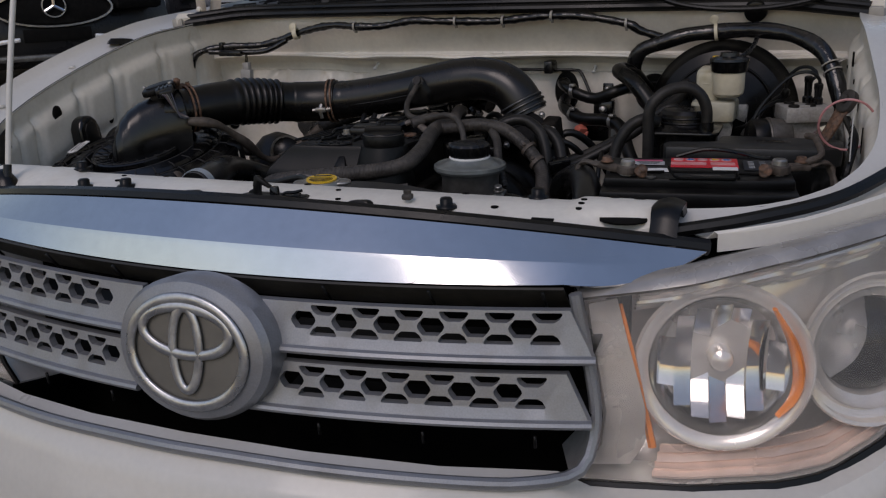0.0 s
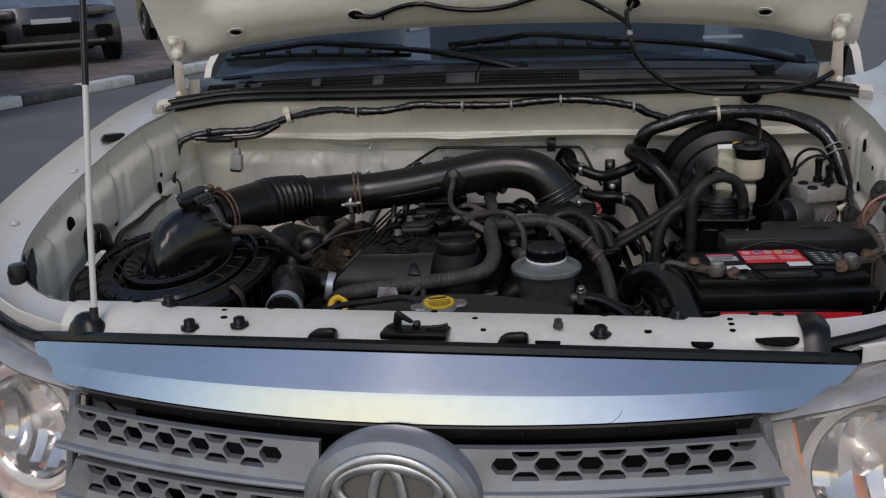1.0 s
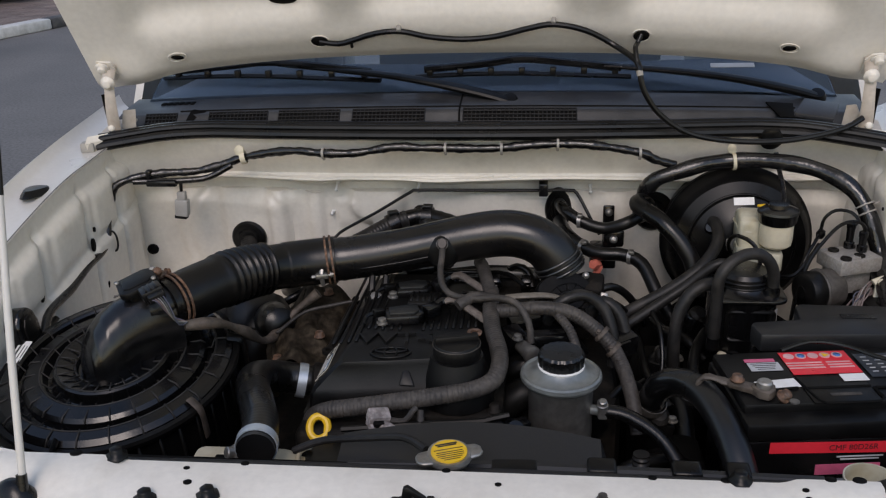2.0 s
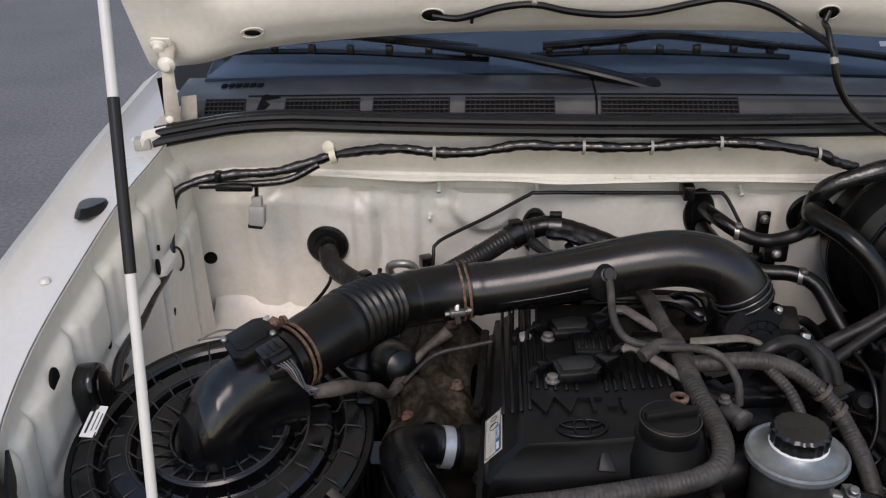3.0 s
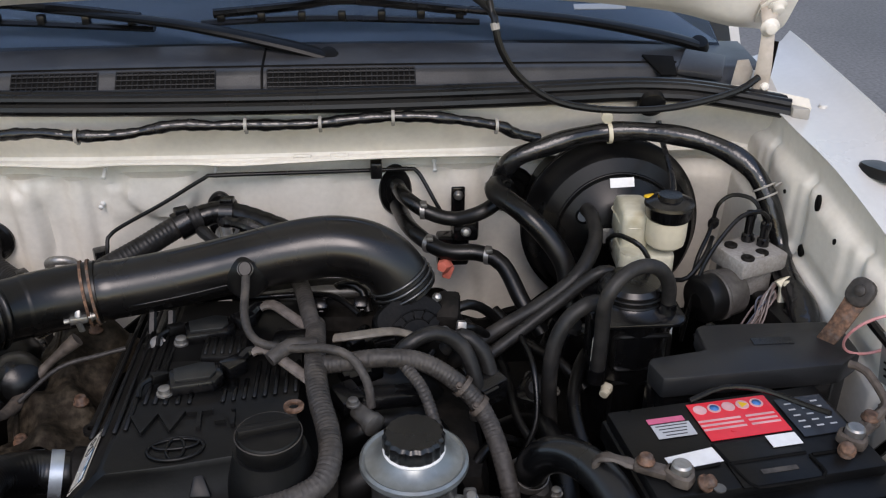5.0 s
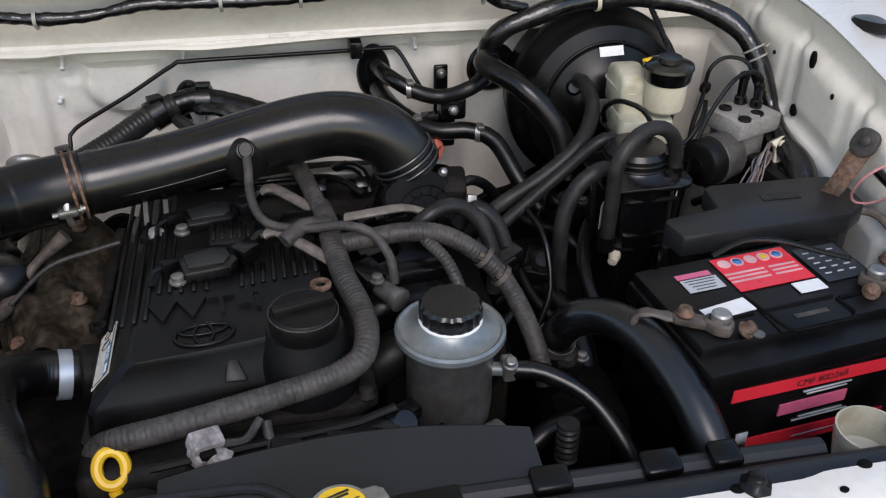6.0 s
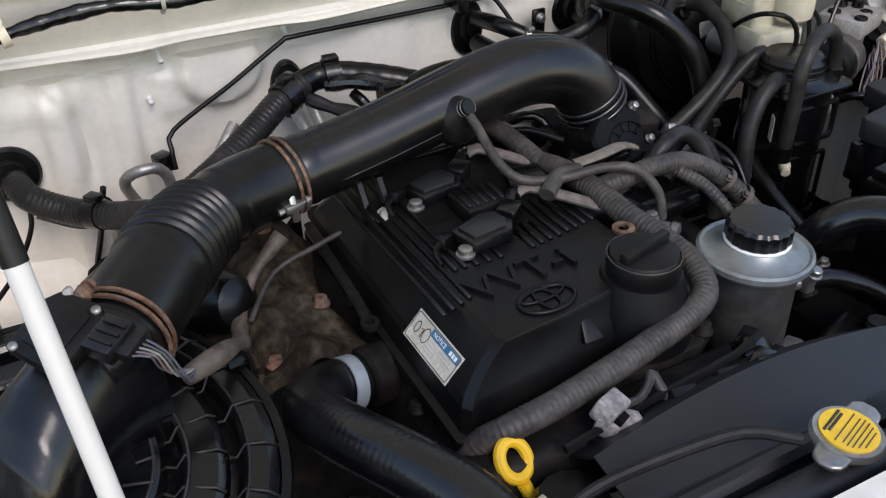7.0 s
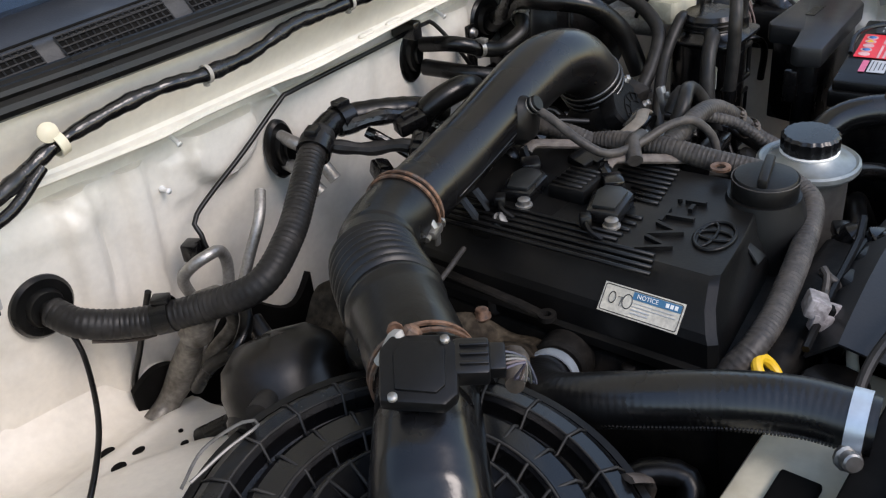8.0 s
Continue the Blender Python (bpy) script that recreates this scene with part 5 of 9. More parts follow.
box(bm, (0, 0, 0), (0.040, 0.040, 0.034), mx @ Matrix.Translation((0, 0, -0.022)), 0.006)
maf = part("flow_sensor", bm, PLASTIC_MATT, intake, "flat black sensor housing with a plug")
bm = B()
for q in ((-0.026, 0.018), (0.024, -0.019)):
    lathe(bm, [(0.0035, 0), (0.0035, 0.003), (0, 0.003)], mx @ Matrix.Translation((q[0] * 0.95, q[1] * 0.95, 0.002)), 10)
pieces("sensor_screw", bm, STEEL, maf)
bm = B()
box(bm, (0, 0, 0), (0.032, 0.026, 0.016), mx @ Matrix.Translation((0.010, -0.036, -0.006)), 0.003)
box(bm, (0, 0, 0), (0.024, 0.016, 0.012), mx @ Matrix.Translation((0.012, -0.052, -0.008)), 0.002)
for k in range(3):
    box(bm, (0, 0, 0), (0.003, 0.020, 0.003), mx @ Matrix.Translation((0.002 + 0.008 * k, -0.038, 0.003)), 0.0008)
part("sensor_plug", bm, PLASTIC, maf)
wires = [("violet", (0.09, 0.08, 0.11)), ("pink", (0.15, 0.11, 0.10)), ("white", (0.20, 0.19, 0.18)), ("green", (0.06, 0.065, 0.06)), ("blue", (0.06, 0.065, 0.09))]
WIRE = {n: mat(n + "_wire", c, 0.45, 0, 0.1) for n, c in wires}
for k, (n, c) in enumerate(wires):
    bm = B()
    a = mx @ V(0.004 + 0.004 * k, -0.058, -0.008)
    tube(bm, [a, a + V(0.012, -0.010, 0.002 - 0.003 * k), V(-0.412 + 0.004 * k, 0.552 - 0.002 * k, 1.058 - 0.003 * k), V(-0.390, 0.560, 1.043)], 0.0010, 5, 0.008)
    part("wire", bm, WIRE[n], maf)
# front rubber: a smooth collar, a raised bead, the bellows and the rear cuff on one line
D0 = [(-0.443, 0.606, 1.047), (-0.418, 0.641, 1.049), (-0.392, 0.678, 1.051), (-0.366, 0.716, 1.050), (-0.340, 0.752, 1.045), (-0.312, 0.780, 1.040), (-0.276, 0.801, 1.038), (-0.234, 0.813, 1.039), (-0.222, 0.815, 1.040)]
LINE = smooth_path(D0, 0.003)
SLEN = [0.0]
for a_, b_ in zip(LINE, LINE[1:]):
    SLEN.append(SLEN[-1] + (b_ - a_).length)


def stretch(s0, s1, n=3):
    """Points on the rubber's line between two lengths."""
    return [V(*(float(np.interp(s0 + (s1 - s0) * k / n, SLEN, [q[i] for q in LINE])) for i in range(3))) for k in range(n + 1)]


bm = B()
tube(bm, stretch(0.0, 0.115, 6), 0.0395, 36, 0.003, lambda s, k: 1.0 + 0.06 * min(1, s / 0.05) + (0.035 if s < 0.004 else 0) + 0.075 * math.exp(-((s - 0.104) / 0.005) ** 2))
part("rubber_sleeve", bm, RUBBER, intake, "smooth rubber collar with a raised bead")
bm = B()
tube(bm, stretch(0.112, 0.205, 10), 0.0385, 40, 0.0012, lambda s, k: (1.10 - 0.6 * s) * (0.965 + 0.125 * (0.5 - 0.5 * math.cos(2 * math.pi * min(s, 0.0854) / 0.0122)) ** 0.6))
part("bellows", bm, RUBBER, intake, "ribbed black rubber bellows")
bm = B()
tube(bm, stretch(0.200, SLEN[-1], 5), 0.0385, 36, 0.003, lambda s, k: 1.0 + (0.03 if s > 0.028 else 0.0))
part("rubber_cuff", bm, RUBBER, intake)
bm = B()
D2 = [(-0.240, 0.812, 1.038), (-0.180, 0.818, 1.044), (-0.118, 0.823, 1.053), (-0.05, 0.828, 1.066), (0.017, 0.832, 1.078), (0.066, 0.834, 1.083), (0.104, 0.832, 1.078), (0.131, 0.829, 1.065), (0.150, 0.826, 1.044), (0.164, 0.824, 1.018)]
tube(bm, D2, 0.0368, 36, 0.006, lambda s, k: 1.0 + 0.07 * max(0, min(1, (s - 0.17) / 0.10)) + 0.03 * math.exp(-((s - 0.030) / 0.003) ** 2))
main = part("main_duct", bm, DUCT_BLACK, intake, "long smooth black duct curving down")
bm = B()
tube(bm, [V(*D2[k]) + V(0, -0.0355, -0.0085) for k in range(1, 7)], 0.0013, 6, 0.02)
tube(bm, [V(*D2[k]) + V(-0.004, 0.036, 0.006) for k in range(1, 6)], 0.0013, 6, 0.02)
pieces("mould_line", bm, DUCT_BLACK, main)
bm = B()
lathe(bm, [(0.031, -0.024), (0.030, -0.012), (0.022, -0.002), (0.012, 0.004), (0.0085, 0.008), (0.0085, 0.016), (0.0072, 0.018), (0, 0.018)], axes((0.06, -0.80, 0.50), at=(-0.036, 0.793, 1.076)) @ Matrix.Diagonal((1, 1.15, 1, 1)), 24)
boss = part("breather_boss", bm, PLASTIC_MATT, main)
bm = B()
for d in (0.004, 0.011):
    band(bm, axes((0.06, -0.80, 0.50), at=(-0.036, 0.793, 1.076)) @ V(0, 0, d + 0.003), (0.06, -0.80, 0.50), 0.0088, 0.003, 0.001, 16)
pieces("boss_clip", bm, GALV_DARK, boss)
bm = B()
for k, d in enumerate((0.0, 0.009, 0.019)):
    band(bm, V(0.152, 0.8255, 1.040) + V(0.48, -0.08, -0.87) * d, (0.48, -0.08, -0.87), 0.0400 + 0.001 * (k == 1), 0.004, 0.002, 40)
pieces("throttle_clamp", bm, mat("dark_steel_band", (0.10, 0.10, 0.10), 0.32, 0.85, 0.2, 90, 20),  intake, "dull steel clamp rings")
for at, way, r in ((V(-0.434, 0.618, 1.048), (0.58, 0.81, 0.03), 0.0418), (V(-0.237, 0.812, 1.039), (0.96, 0.25, 0.06), 0.0402)):
    w_ = Vector(way).normalized()
    bm = B()
    for d in (0, 0.0085):
        band(bm, at + w_ * d, way, r, 0.0034, 0.0022, 40)
    ring = part("hose_clamp", bm, RUST, intake, "rusty double wire clamp")
    q = V(-0.238, 0.7715, 1.0275) if at.x > -0.3 else V(-0.452, 0.622, 1.090)
    bm = B()
    box(bm, q, (0.022, 0.013, 0.010), axes((0, 0, 1), way).to_3x3().to_4x4(), 0.003)
    tube(bm, [q - w_ * 0.017, q + w_ * 0.02], 0.0032, 8)
    bolt(bm, q + w_ * 0.014, 0.0048, 0.006, way)
    if at.x > -0.3:
        tube(bm, [q + V(0, 0.004, 0.014), q + V(0, -0.004, 0), q + V(0.002, -0.002, -0.016)], 0.004, 8, 0.005, flat=0.6)
    part("clamp_screw", bm, STEEL if at.x > -0.3 else RUST, ring)
bm = B()
for x, y in ((-0.157, 0.780), (-0.134, 0.780)):
    tube(bm, [(x, y + 0.018, 1.018), (x, y + 0.002, 1.000), (x, y - 0.006, 0.985)], 0.0055, 6, 0.01, flat=0.6)
box(bm, (-0.146, 0.770, 0.988), (0.040, 0.026, 0.020), bevel=0.005)
part("duct_bracket", bm, PLASTIC_MATT, intake)
bm = B()
bolt(bm, (-0.146, 0.757, 0.995), 0.008, 0.01, (0, -0.7, 0.7))
part("bracket_bolt", bm, GALV_DARK, intake)
# bolt and bare wire end on the front clamp
bm = B()
lathe(bm, [(0, -0.010), (0.0065, -0.009), (0.0065, 0.006), (0.0045, 0.008), (0, 0.008)], axes((0.5, -0.3, 0.8), at=(-0.450, 0.613, 1.098)), 12, lambda a, k: 1 + 0.08 * math.cos(6 * a))
part("clamp_bolt", bm, RUST, intake, "rusty copper-coloured clamp bolt")
bm = B()
tube(bm, [(-0.472, 0.628, 1.082), (-0.465, 0.624, 1.092), (-0.460, 0.622, 1.100), (-0.458, 0.616, 1.104), (-0.461, 0.612, 1.098)], 0.0042, 8, 0.004, flat=0.55)
part("clamp_lug", bm, CLIP_GREY, intake, "pale bent clamp lug")
# throttle body
throttle = thing("throttle_body", (0.175, 0.78, 0.93), "black throttle body with a finned cover", "throttle")
bm = B()
lathe(bm, [(0, -0.10), (0.036, -0.10), (0.042, -0.05), (0.0415, -0.016), (0.038, -0.012)], axes((-0.48, 0.08, 0.87), at=(0.172, 0.822, 1.008)), 32)
box(bm, (0.170, 0.806, 0.968), (0.105, 0.075, 0.070), pose(0, 0, 0, 14, 20, -8), 0.010)
box(bm, (0.215, 0.805, 0.985), (0.030, 0.050, 0.060), pose(0, 0, 0, 14, 0, -8), 0.006)
part("housing", bm, IRON, throttle)
# the moulded actuator cover on its front, with scalloped ribs
mt = axes((0.22, -0.74, 0.63), (0.88, 0.10, 0.40), (0.164, 0.772, 1.006))
bm = B()
lathe(bm, [(0.045, -0.020), (0.045, -0.004), (0.042, 0.0), (0, 0.001)], mt @ Matrix.Diagonal((1.02, 0.80, 1, 1)), 40, lambda a, k: 1 + 0.05 * math.cos(5 * a))
plate_c = part("cover", bm, THROTTLE_COVER, throttle, "black moulded actuator cover")
bm = B()
for r in (0.016, 0.027):
    tube(bm, [mt @ V(r * 1.3 * math.cos(a), -0.016 + r * math.sin(a), 0.0012) for a in (math.pi * (k + 0.5) / 11 for k in range(11))], 0.0010, 5, 0.01)
for k in range(6):
    a = math.pi * (k + 0.6) / 6.2
    tube(bm, [mt @ V(0.021 * math.cos(a), -0.016 + 0.016 * math.sin(a), 0.0012), mt @ V(0.036 * math.cos(a), -0.016 + 0.028 * math.sin(a), 0.0012)], 0.0010, 5)
pieces("cover_fin", bm, THROTTLE_COVER, plate_c)
bm = B()
for q in ((-0.044, -0.006), (0.006, 0.036), (0.046, 0.012), (0.036, -0.030), (-0.030, -0.032)):
    bolt(bm, mt @ V(*q, -0.002), 0.0045, 0.008, (0.10, -0.72, 0.66))
pieces("screw", bm, STEEL, throttle)
bm = B()
box(bm, (0.226, 0.756, 0.992), (0.012, 0.010, 0.036), pose(0, 0, 0, -20, 8), 0.002)
for k in range(2):
    box(bm, (0.2262, 0.7505, 1.000 - 0.015 * k), (0.007, 0.004, 0.008), pose(0, 0, 0, -20, 8), 0.001)
part("lever", bm, STEEL, throttle, "bright slotted steel lever")
# linkage, plug and vacuum pipes hanging on the housing
bm = B()
for x, z in ((0.108, 0.985), (0.112, 0.965), (0.205, 0.960)):
    tube(bm, [(x, 0.79, z), (x - 0.010, 0.768, z + 0.006), (x - 0.024, 0.752, z - 0.004)], 0.006, 8, 0.008)
box(bm, (0.096, 0.765, 0.985), (0.030, 0.022, 0.020), pose(0, 0, 0, 20, 0, 30), 0.004)
pieces("pipe_stub", bm, PLASTIC_MATT, throttle)

# ---- the engine ----
engine = thing("engine", (-0.07, 0.66, 0.45), "petrol engine under a black ribbed cover", "engine")
ET = radians(-2.5)


def on_cover(x, y, h=0.0):
    """On the cover's top, which falls a little towards the firewall."""
    return V(x, y, 1.008 + (y - 0.55) * math.tan(ET) + h)


COVER = [(-0.187, 0.508), (-0.181, 0.500), (-0.12, 0.507), (0.034, 0.528), (0.042, 0.538), (0.042, 0.86), (-0.170, 0.87), (-0.177, 0.86)]


def loft(bm, rings, cap=True):
    t = bmesh.new()
    vs = [[t.verts.new(q) for q in r] for r in rings]
    n = len(vs[0])
    for a, b in zip(vs, vs[1:]):
        for i in range(n):
            t.faces.new((a[i], a[(i + 1) % n], b[(i + 1) % n], b[i]))
    if cap:
        t.faces.new(vs[0])
        t.faces.new(vs[-1])
    bmesh.ops.recalc_face_normals(t, faces=t.faces)
    return join(bm, t)


def grown(poly, d):
    c = V(sum(p[0] for p in poly) / len(poly), sum(p[1] for p in poly) / len(poly))
    k = 0.3 if d < 0 else 1.0
    return [(p[0] + d * (-1 if p[0] < c.x else k), p[1] + d * k * math.copysign(1, p[1] - c.y)) for p in poly]


bm = B()
loft(bm, [[on_cover(x, y, h) for x, y in grown(COVER, d)] for d, h in ((-0.034, 0.0), (-0.030, -0.0015), (-0.024, -0.006), (-0.009, -0.021), (0.006, -0.036), (0.010, -0.044), (0.012, -0.058), (0.013, -0.068), (0.020, -0.070), (0.020, -0.080))])
cover = part("engine_cover", bm, PLASTIC_MATT, engine, "black plastic engine cover with raised ribs", 17)
bm = B()
for k in range(6):
    x = -0.176 + 0.0105 * k
    tube(bm, [on_cover(x, 0.566 + 0.004 * k if k < 4 else 0.624, 0.0010), on_cover(x, 0.845, 0.0010)], 0.0026, 6, 0.06, flat=0.8)
for k in range(8):
    x = -0.050 + 0.0112 * k
    tube(bm, [on_cover(x, 0.622 + 0.002 * k, 0.0010), on_cover(x, 0.665 if k < 3 else 0.70, 0.0010)], 0.0026, 6, 0.06, flat=0.8)
for k in range(3):
    x = -0.112 + 0.013 * k
    tube(bm, [on_cover(x, 0.622, 0.0010), on_cover(x, 0.642, 0.0010)], 0.0026, 6, 0.06, flat=0.8)
pieces("cover_rib", bm, PLASTIC_MATT, cover)
# raised ribbed pad between the coils
bm = B()
box(bm, on_cover(-0.058, 0.715, 0.006), (0.052, 0.048, 0.022), pose(0, 0, 0, -2.5), 0.005)
pad = part("raised_pad", bm, PLASTIC_MATT, cover, "raised pad with short ribs")
bm = B()
for k in range(5):
    tube(bm, [on_cover(-0.078 + 0.0095 * k, 0.697, 0.0172), on_cover(-0.078 + 0.0095 * k, 0.734, 0.0172)], 0.0022, 6, 0.05)
pieces("pad_rib", bm, PLASTIC_MATT, pad)
bm = B()
words(bm, "VVT-i", 0.048, Matrix.Translation(on_cover(-0.086, 0.586, 0.0012)) @ pose(0, 0, 0, -2.5, 0, 5), 0.0032, 1.0)
part("raised_letters", bm, PLASTIC_MATT, cover, "raised letters reading VVT-i")
bm = B()
mL = Matrix.Translation(on_cover(-0.087, 0.543, 0.0012)) @ pose(0, 0, 0, -2.5, 0, 5)
for cx, cy, w, h, r in ((0, 0, 0.056, 0.037, 0.0021), (0, 0.0075, 0.046, 0.016, 0.0017), (0, 0.0, 0.018, 0.034, 0.0017)):
    loop_bar(bm, [mL @ V(cx + px, cy + py, 0.0) for px, py in oval(w, h, 36)], r, 6)
pieces("raised_emblem", bm, PLASTIC_MATT, cover)
# moulded notch and edge on the cover's front slope
bm = B()
prism(bm, [(-0.010, -0.010), (0.012, -0.012), (0.004, 0.014), (-0.004, 0.014)], 0.004, axes((0.05, -0.72, 0.70), (1, 0.1, 0), (-0.062, 0.5135, 0.984)), 0.002)
part("edge_gusset", bm, PLASTIC_MATT, cover)
# recess with the ignition coils, its shade painted as a flat near-black sheet
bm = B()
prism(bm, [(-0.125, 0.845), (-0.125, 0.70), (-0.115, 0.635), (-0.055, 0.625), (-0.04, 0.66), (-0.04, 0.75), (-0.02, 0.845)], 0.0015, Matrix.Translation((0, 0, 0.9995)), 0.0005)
part("coil_recess_shade", bm, DARK, cover)
for y in (0.655, 0.762, 0.872):
    z = 1.008 + (y - 0.55) * math.tan(ET)
    bm = B()
    m = Matrix.Translation((-0.083, y + 0.006, z - 0.001)) @ pose(0, 0, 0, 0, 0, 14)
    prism(bm, [(-0.03, -0.018), (0.018, -0.022), (0.03, -0.010), (0.03, 0.014), (0.012, 0.022), (-0.03, 0.018)], 0.016, m, 0.004)
    box(bm, m @ V(0.042, 0.008, 0.010), (0.026, 0.022, 0.018), pose(0, 0, 0, 0, 0, 40), 0.003)
    coil = part("ignition_coil", bm, PLASTIC, engine, "black ignition coil")
    bm = B()
    prism(bm, [(-0.024, -0.012), (0.014, -0.016), (0.022, -0.007), (0.022, 0.010), (0.008, 0.016), (-0.024, 0.012)], 0.004, m @ Matrix.Translation((0, 0, 0.0155)), 0.001)
    part("coil_top", bm, COIL_RESIN, coil, "grey-green resin top")
    bm = B()
    bolt(bm, m @ V(-0.036, -0.012, 0.004), 0.007, 0.009)
    part("coil_bolt", bm, STEEL, coil)
    bm = B()
    box(bm, m @ V(-0.040, 0.014, 0.010), (0.020, 0.012, 0.012), pose(0, 0, 0, 0, 10, 35), 0.002)
    tube(bm, [m @ V(-0.046, 0.012, 0.012), m @ V(-0.060, 0.004, 0.010), m @ V(-0.064, -0.010, 0.004)], 0.003, 6, 0.006)
    part("coil_tab", bm, PLASTIC_MATT, coil)
    if y < 0.85:
        bm = B()
        tube(bm, [m @ V(0.05, 0.016, 0.012), m @ V(0.062, 0.024, 0.016), m @ V(0.072, 0.022, 0.016)], 0.007, 8, 0.005)
        part("coil_plug", bm, PLASTIC, coil)
        bm = B()
        tube(bm, [m @ V(0.066, 0.022, 0.016), m @ V(0.080, 0.018, 0.020), m @ V(0.100, -0.010, 0.014), m @ V(0.125, -0.05, 0.006)], 0.0072, 10, 0.008, flat=0.75)
        part("coil_lead", bm, TERRACOTTA, coil)
# oil filler
bm = B()
oc = V(0.009, 0.533, 0)
lathe(bm, [(0.052, 0.946), (0.047, 0.980), (0.041, 1.000), (0.037, 1.013), (0, 1.013)], Matrix.Translation(oc), 36)
neck = part("oil_neck", bm, PLASTIC_MATT, engine)
bm = B()
lathe(bm, [(0.032, 1.011), (0.0335, 1.015), (0.0335, 1.030), (0.031, 1.034), (0.018, 1.036), (0, 1.0365)], Matrix.Translation(oc), 40, lambda a, k: 1 + (0.012 * math.cos(24 * a) if k in (1, 2) else 0))
box(bm, oc + V(0, 0, 1.038), (0.062, 0.010, 0.012), pose(0, 0, 0, 0, 0, 14), 0.003)
part("oil_cap", bm, PLASTIC_MATT, neck, "black oil filler cap with a grip bar")
bm = B()
loop_bar(bm, [oc + V(0.0336 * math.cos(a), 0.0336 * math.sin(a), 1.0315) for a in (2 * math.pi * k / 36 for k in range(36))], 0.0008, 6)
part("cap_rim", bm, CONDUIT, neck)
# printed notice on the cover's left flank
bm = B()
q0, q1, q2 = V(-0.1755, 0.611, 0.984), V(-0.176, 0.528, 0.986), V(-0.1945, 0.527, 0.966)
nrm = (q1 - q0).cross(q2 - q1).normalized()
if nrm.x > 0:
    nrm = -nrm
mn = axes(nrm, q1 - q0, (q0 + q2) / 2 + nrm * 0.003)
box(bm, (0, 0, 0), (0.083, 0.029, 0.0008), bevel=0)
bmesh.ops.transform(bm, matrix=mn, verts=bm.verts)
notice = part("notice_sticker", bm, AGED_PAPER, engine, "white and blue notice sticker on the cover")
bm = B()
box(bm, (0.0145, 0.0082, 0.0007), (0.049, 0.0072, 0.0005), bevel=0)
bmesh.ops.transform(bm, matrix=mn, verts=bm.verts)
part("blue_print", bm, mat("faded_teal_print", (0.035, 0.14, 0.25), 0.4, 0, 0.15, 200, 30), notice)
bm = B()
words(bm, "NOTICE", 0.0060, mn @ Matrix.Translation((0.005, 0.0082, 0.0012)), 0.0001)
for k in range(3):
    box(bm, mn @ V(0.025 + 0.0045 * k, 0.0082, 0.0011), (0.0032, 0.0040, 0.0003), mn.to_3x3().to_4x4(), 0)
part("print_letters", bm, WHITE, notice)
bm = B()
for k, (x0, x1) in enumerate(((-0.008, 0.034), (-0.008, 0.036), (-0.008, 0.011), (-0.008, 0.010))):
    tube(bm, [mn @ V(x0, 0.0015 - 0.0032 * k, 0.0008), mn @ V(x1, 0.0015 - 0.0032 * k, 0.0008)], 0.0004 if k < 2 else 0.0007, 4)
part("small_print", bm, GREY_LABEL, notice)
bm = B()
loop_bar(bm, [mn @ V(px, py, 0.0008) for px, py in round_rect(0.0795, 0.0255, 0.002)], 0.0004, 4)
part("border", bm, CONDUIT, notice)
bm = B()
for x, w, h in ((-0.030, 0.007, 0.011), (-0.014, 0.010, 0.014)):
    loop_bar(bm, [mn @ V(x + px, 0.001 + py, 0.0008) for px, py in oval(w, h, 16)], 0.0005, 4)
tube(bm, [mn @ V(-0.024, 0.003, 0.0008), mn @ V(-0.020, 0.004, 0.0008), mn @ V(-0.021, -0.005, 0.0008)], 0.0005, 4)
part("print", bm, INK, notice)
# block, head flange, timing cover
bm = B()
box(bm, (-0.075, 0.68, 0.70), (0.26, 0.42, 0.44), bevel=0.02)
block = part("engine_block", bm, IRON, engine, "dark oily engine block")
bm = B()
prism(bm, [(-0.196, 0.50), (-0.190, 0.475), (0.05, 0.485), (0.075, 0.50), (0.075, 0.90), (-0.186, 0.90)], 0.016, Matrix.Translation((0, 0, 0.928)), 0.004)
part("head_flange", bm, IRON, engine)
bm = B()
tube(bm, [(-0.200, 0.850, 0.952), (-0.203, 0.77, 0.949), (-0.206, 0.695, 0.947), (-0.209, 0.667, 0.946)], 0.006, 8, 0.02, flat=0.5)
lathe(bm, [(0.0045, 0.003), (0.0095, 0.003), (0.0095, -0.003), (0.0045, -0.003), (0.0045, 0.003)], Matrix.Translation((-0.209, 0.660, 0.946)), 18)
part("flank_strip", bm, IRON, engine, "dirty cast strip with a bolt eye along the flank")
bm = B()
for x, y, z in ((-0.203, 0.572, 0.905), (-0.196, 0.735, 0.918), (0.063, 0.50, 0.943)):
    bolt(bm, (x, y, z), 0.0075, 0.012)
pieces("flange_bolt", bm, IRON, engine)
# thin stamped plate down the engine's flank
bm = B()
prism(bm, [(-0.100, 0.004), (-0.060, -0.006), (0.020, -0.008), (0.050, -0.022), (0.090, -0.026), (0.165, -0.018), (0.170, -0.004), (0.120, 0.002), (0.080, 0.010), (0.030, 0.012), (-0.020, 0.008), (-0.096, 0.014)], 0.003, axes((-0.75, 0.0, 0.66), (0.06, -1, 0.07), (-0.190, 0.725, 0.906)), 0.001)
stamp = part("flank_plate", bm, GALV_DARK, engine, "thin grey stamped plate with a hole")
bm = B()
lathe(bm, [(0, 0.0006), (0.006, 0.0006), (0.006, 0), (0, 0)], axes((-0.75, 0.0, 0.66), (0.06, -1, 0.07), (-0.192, 0.702, 0.9085)), 16)
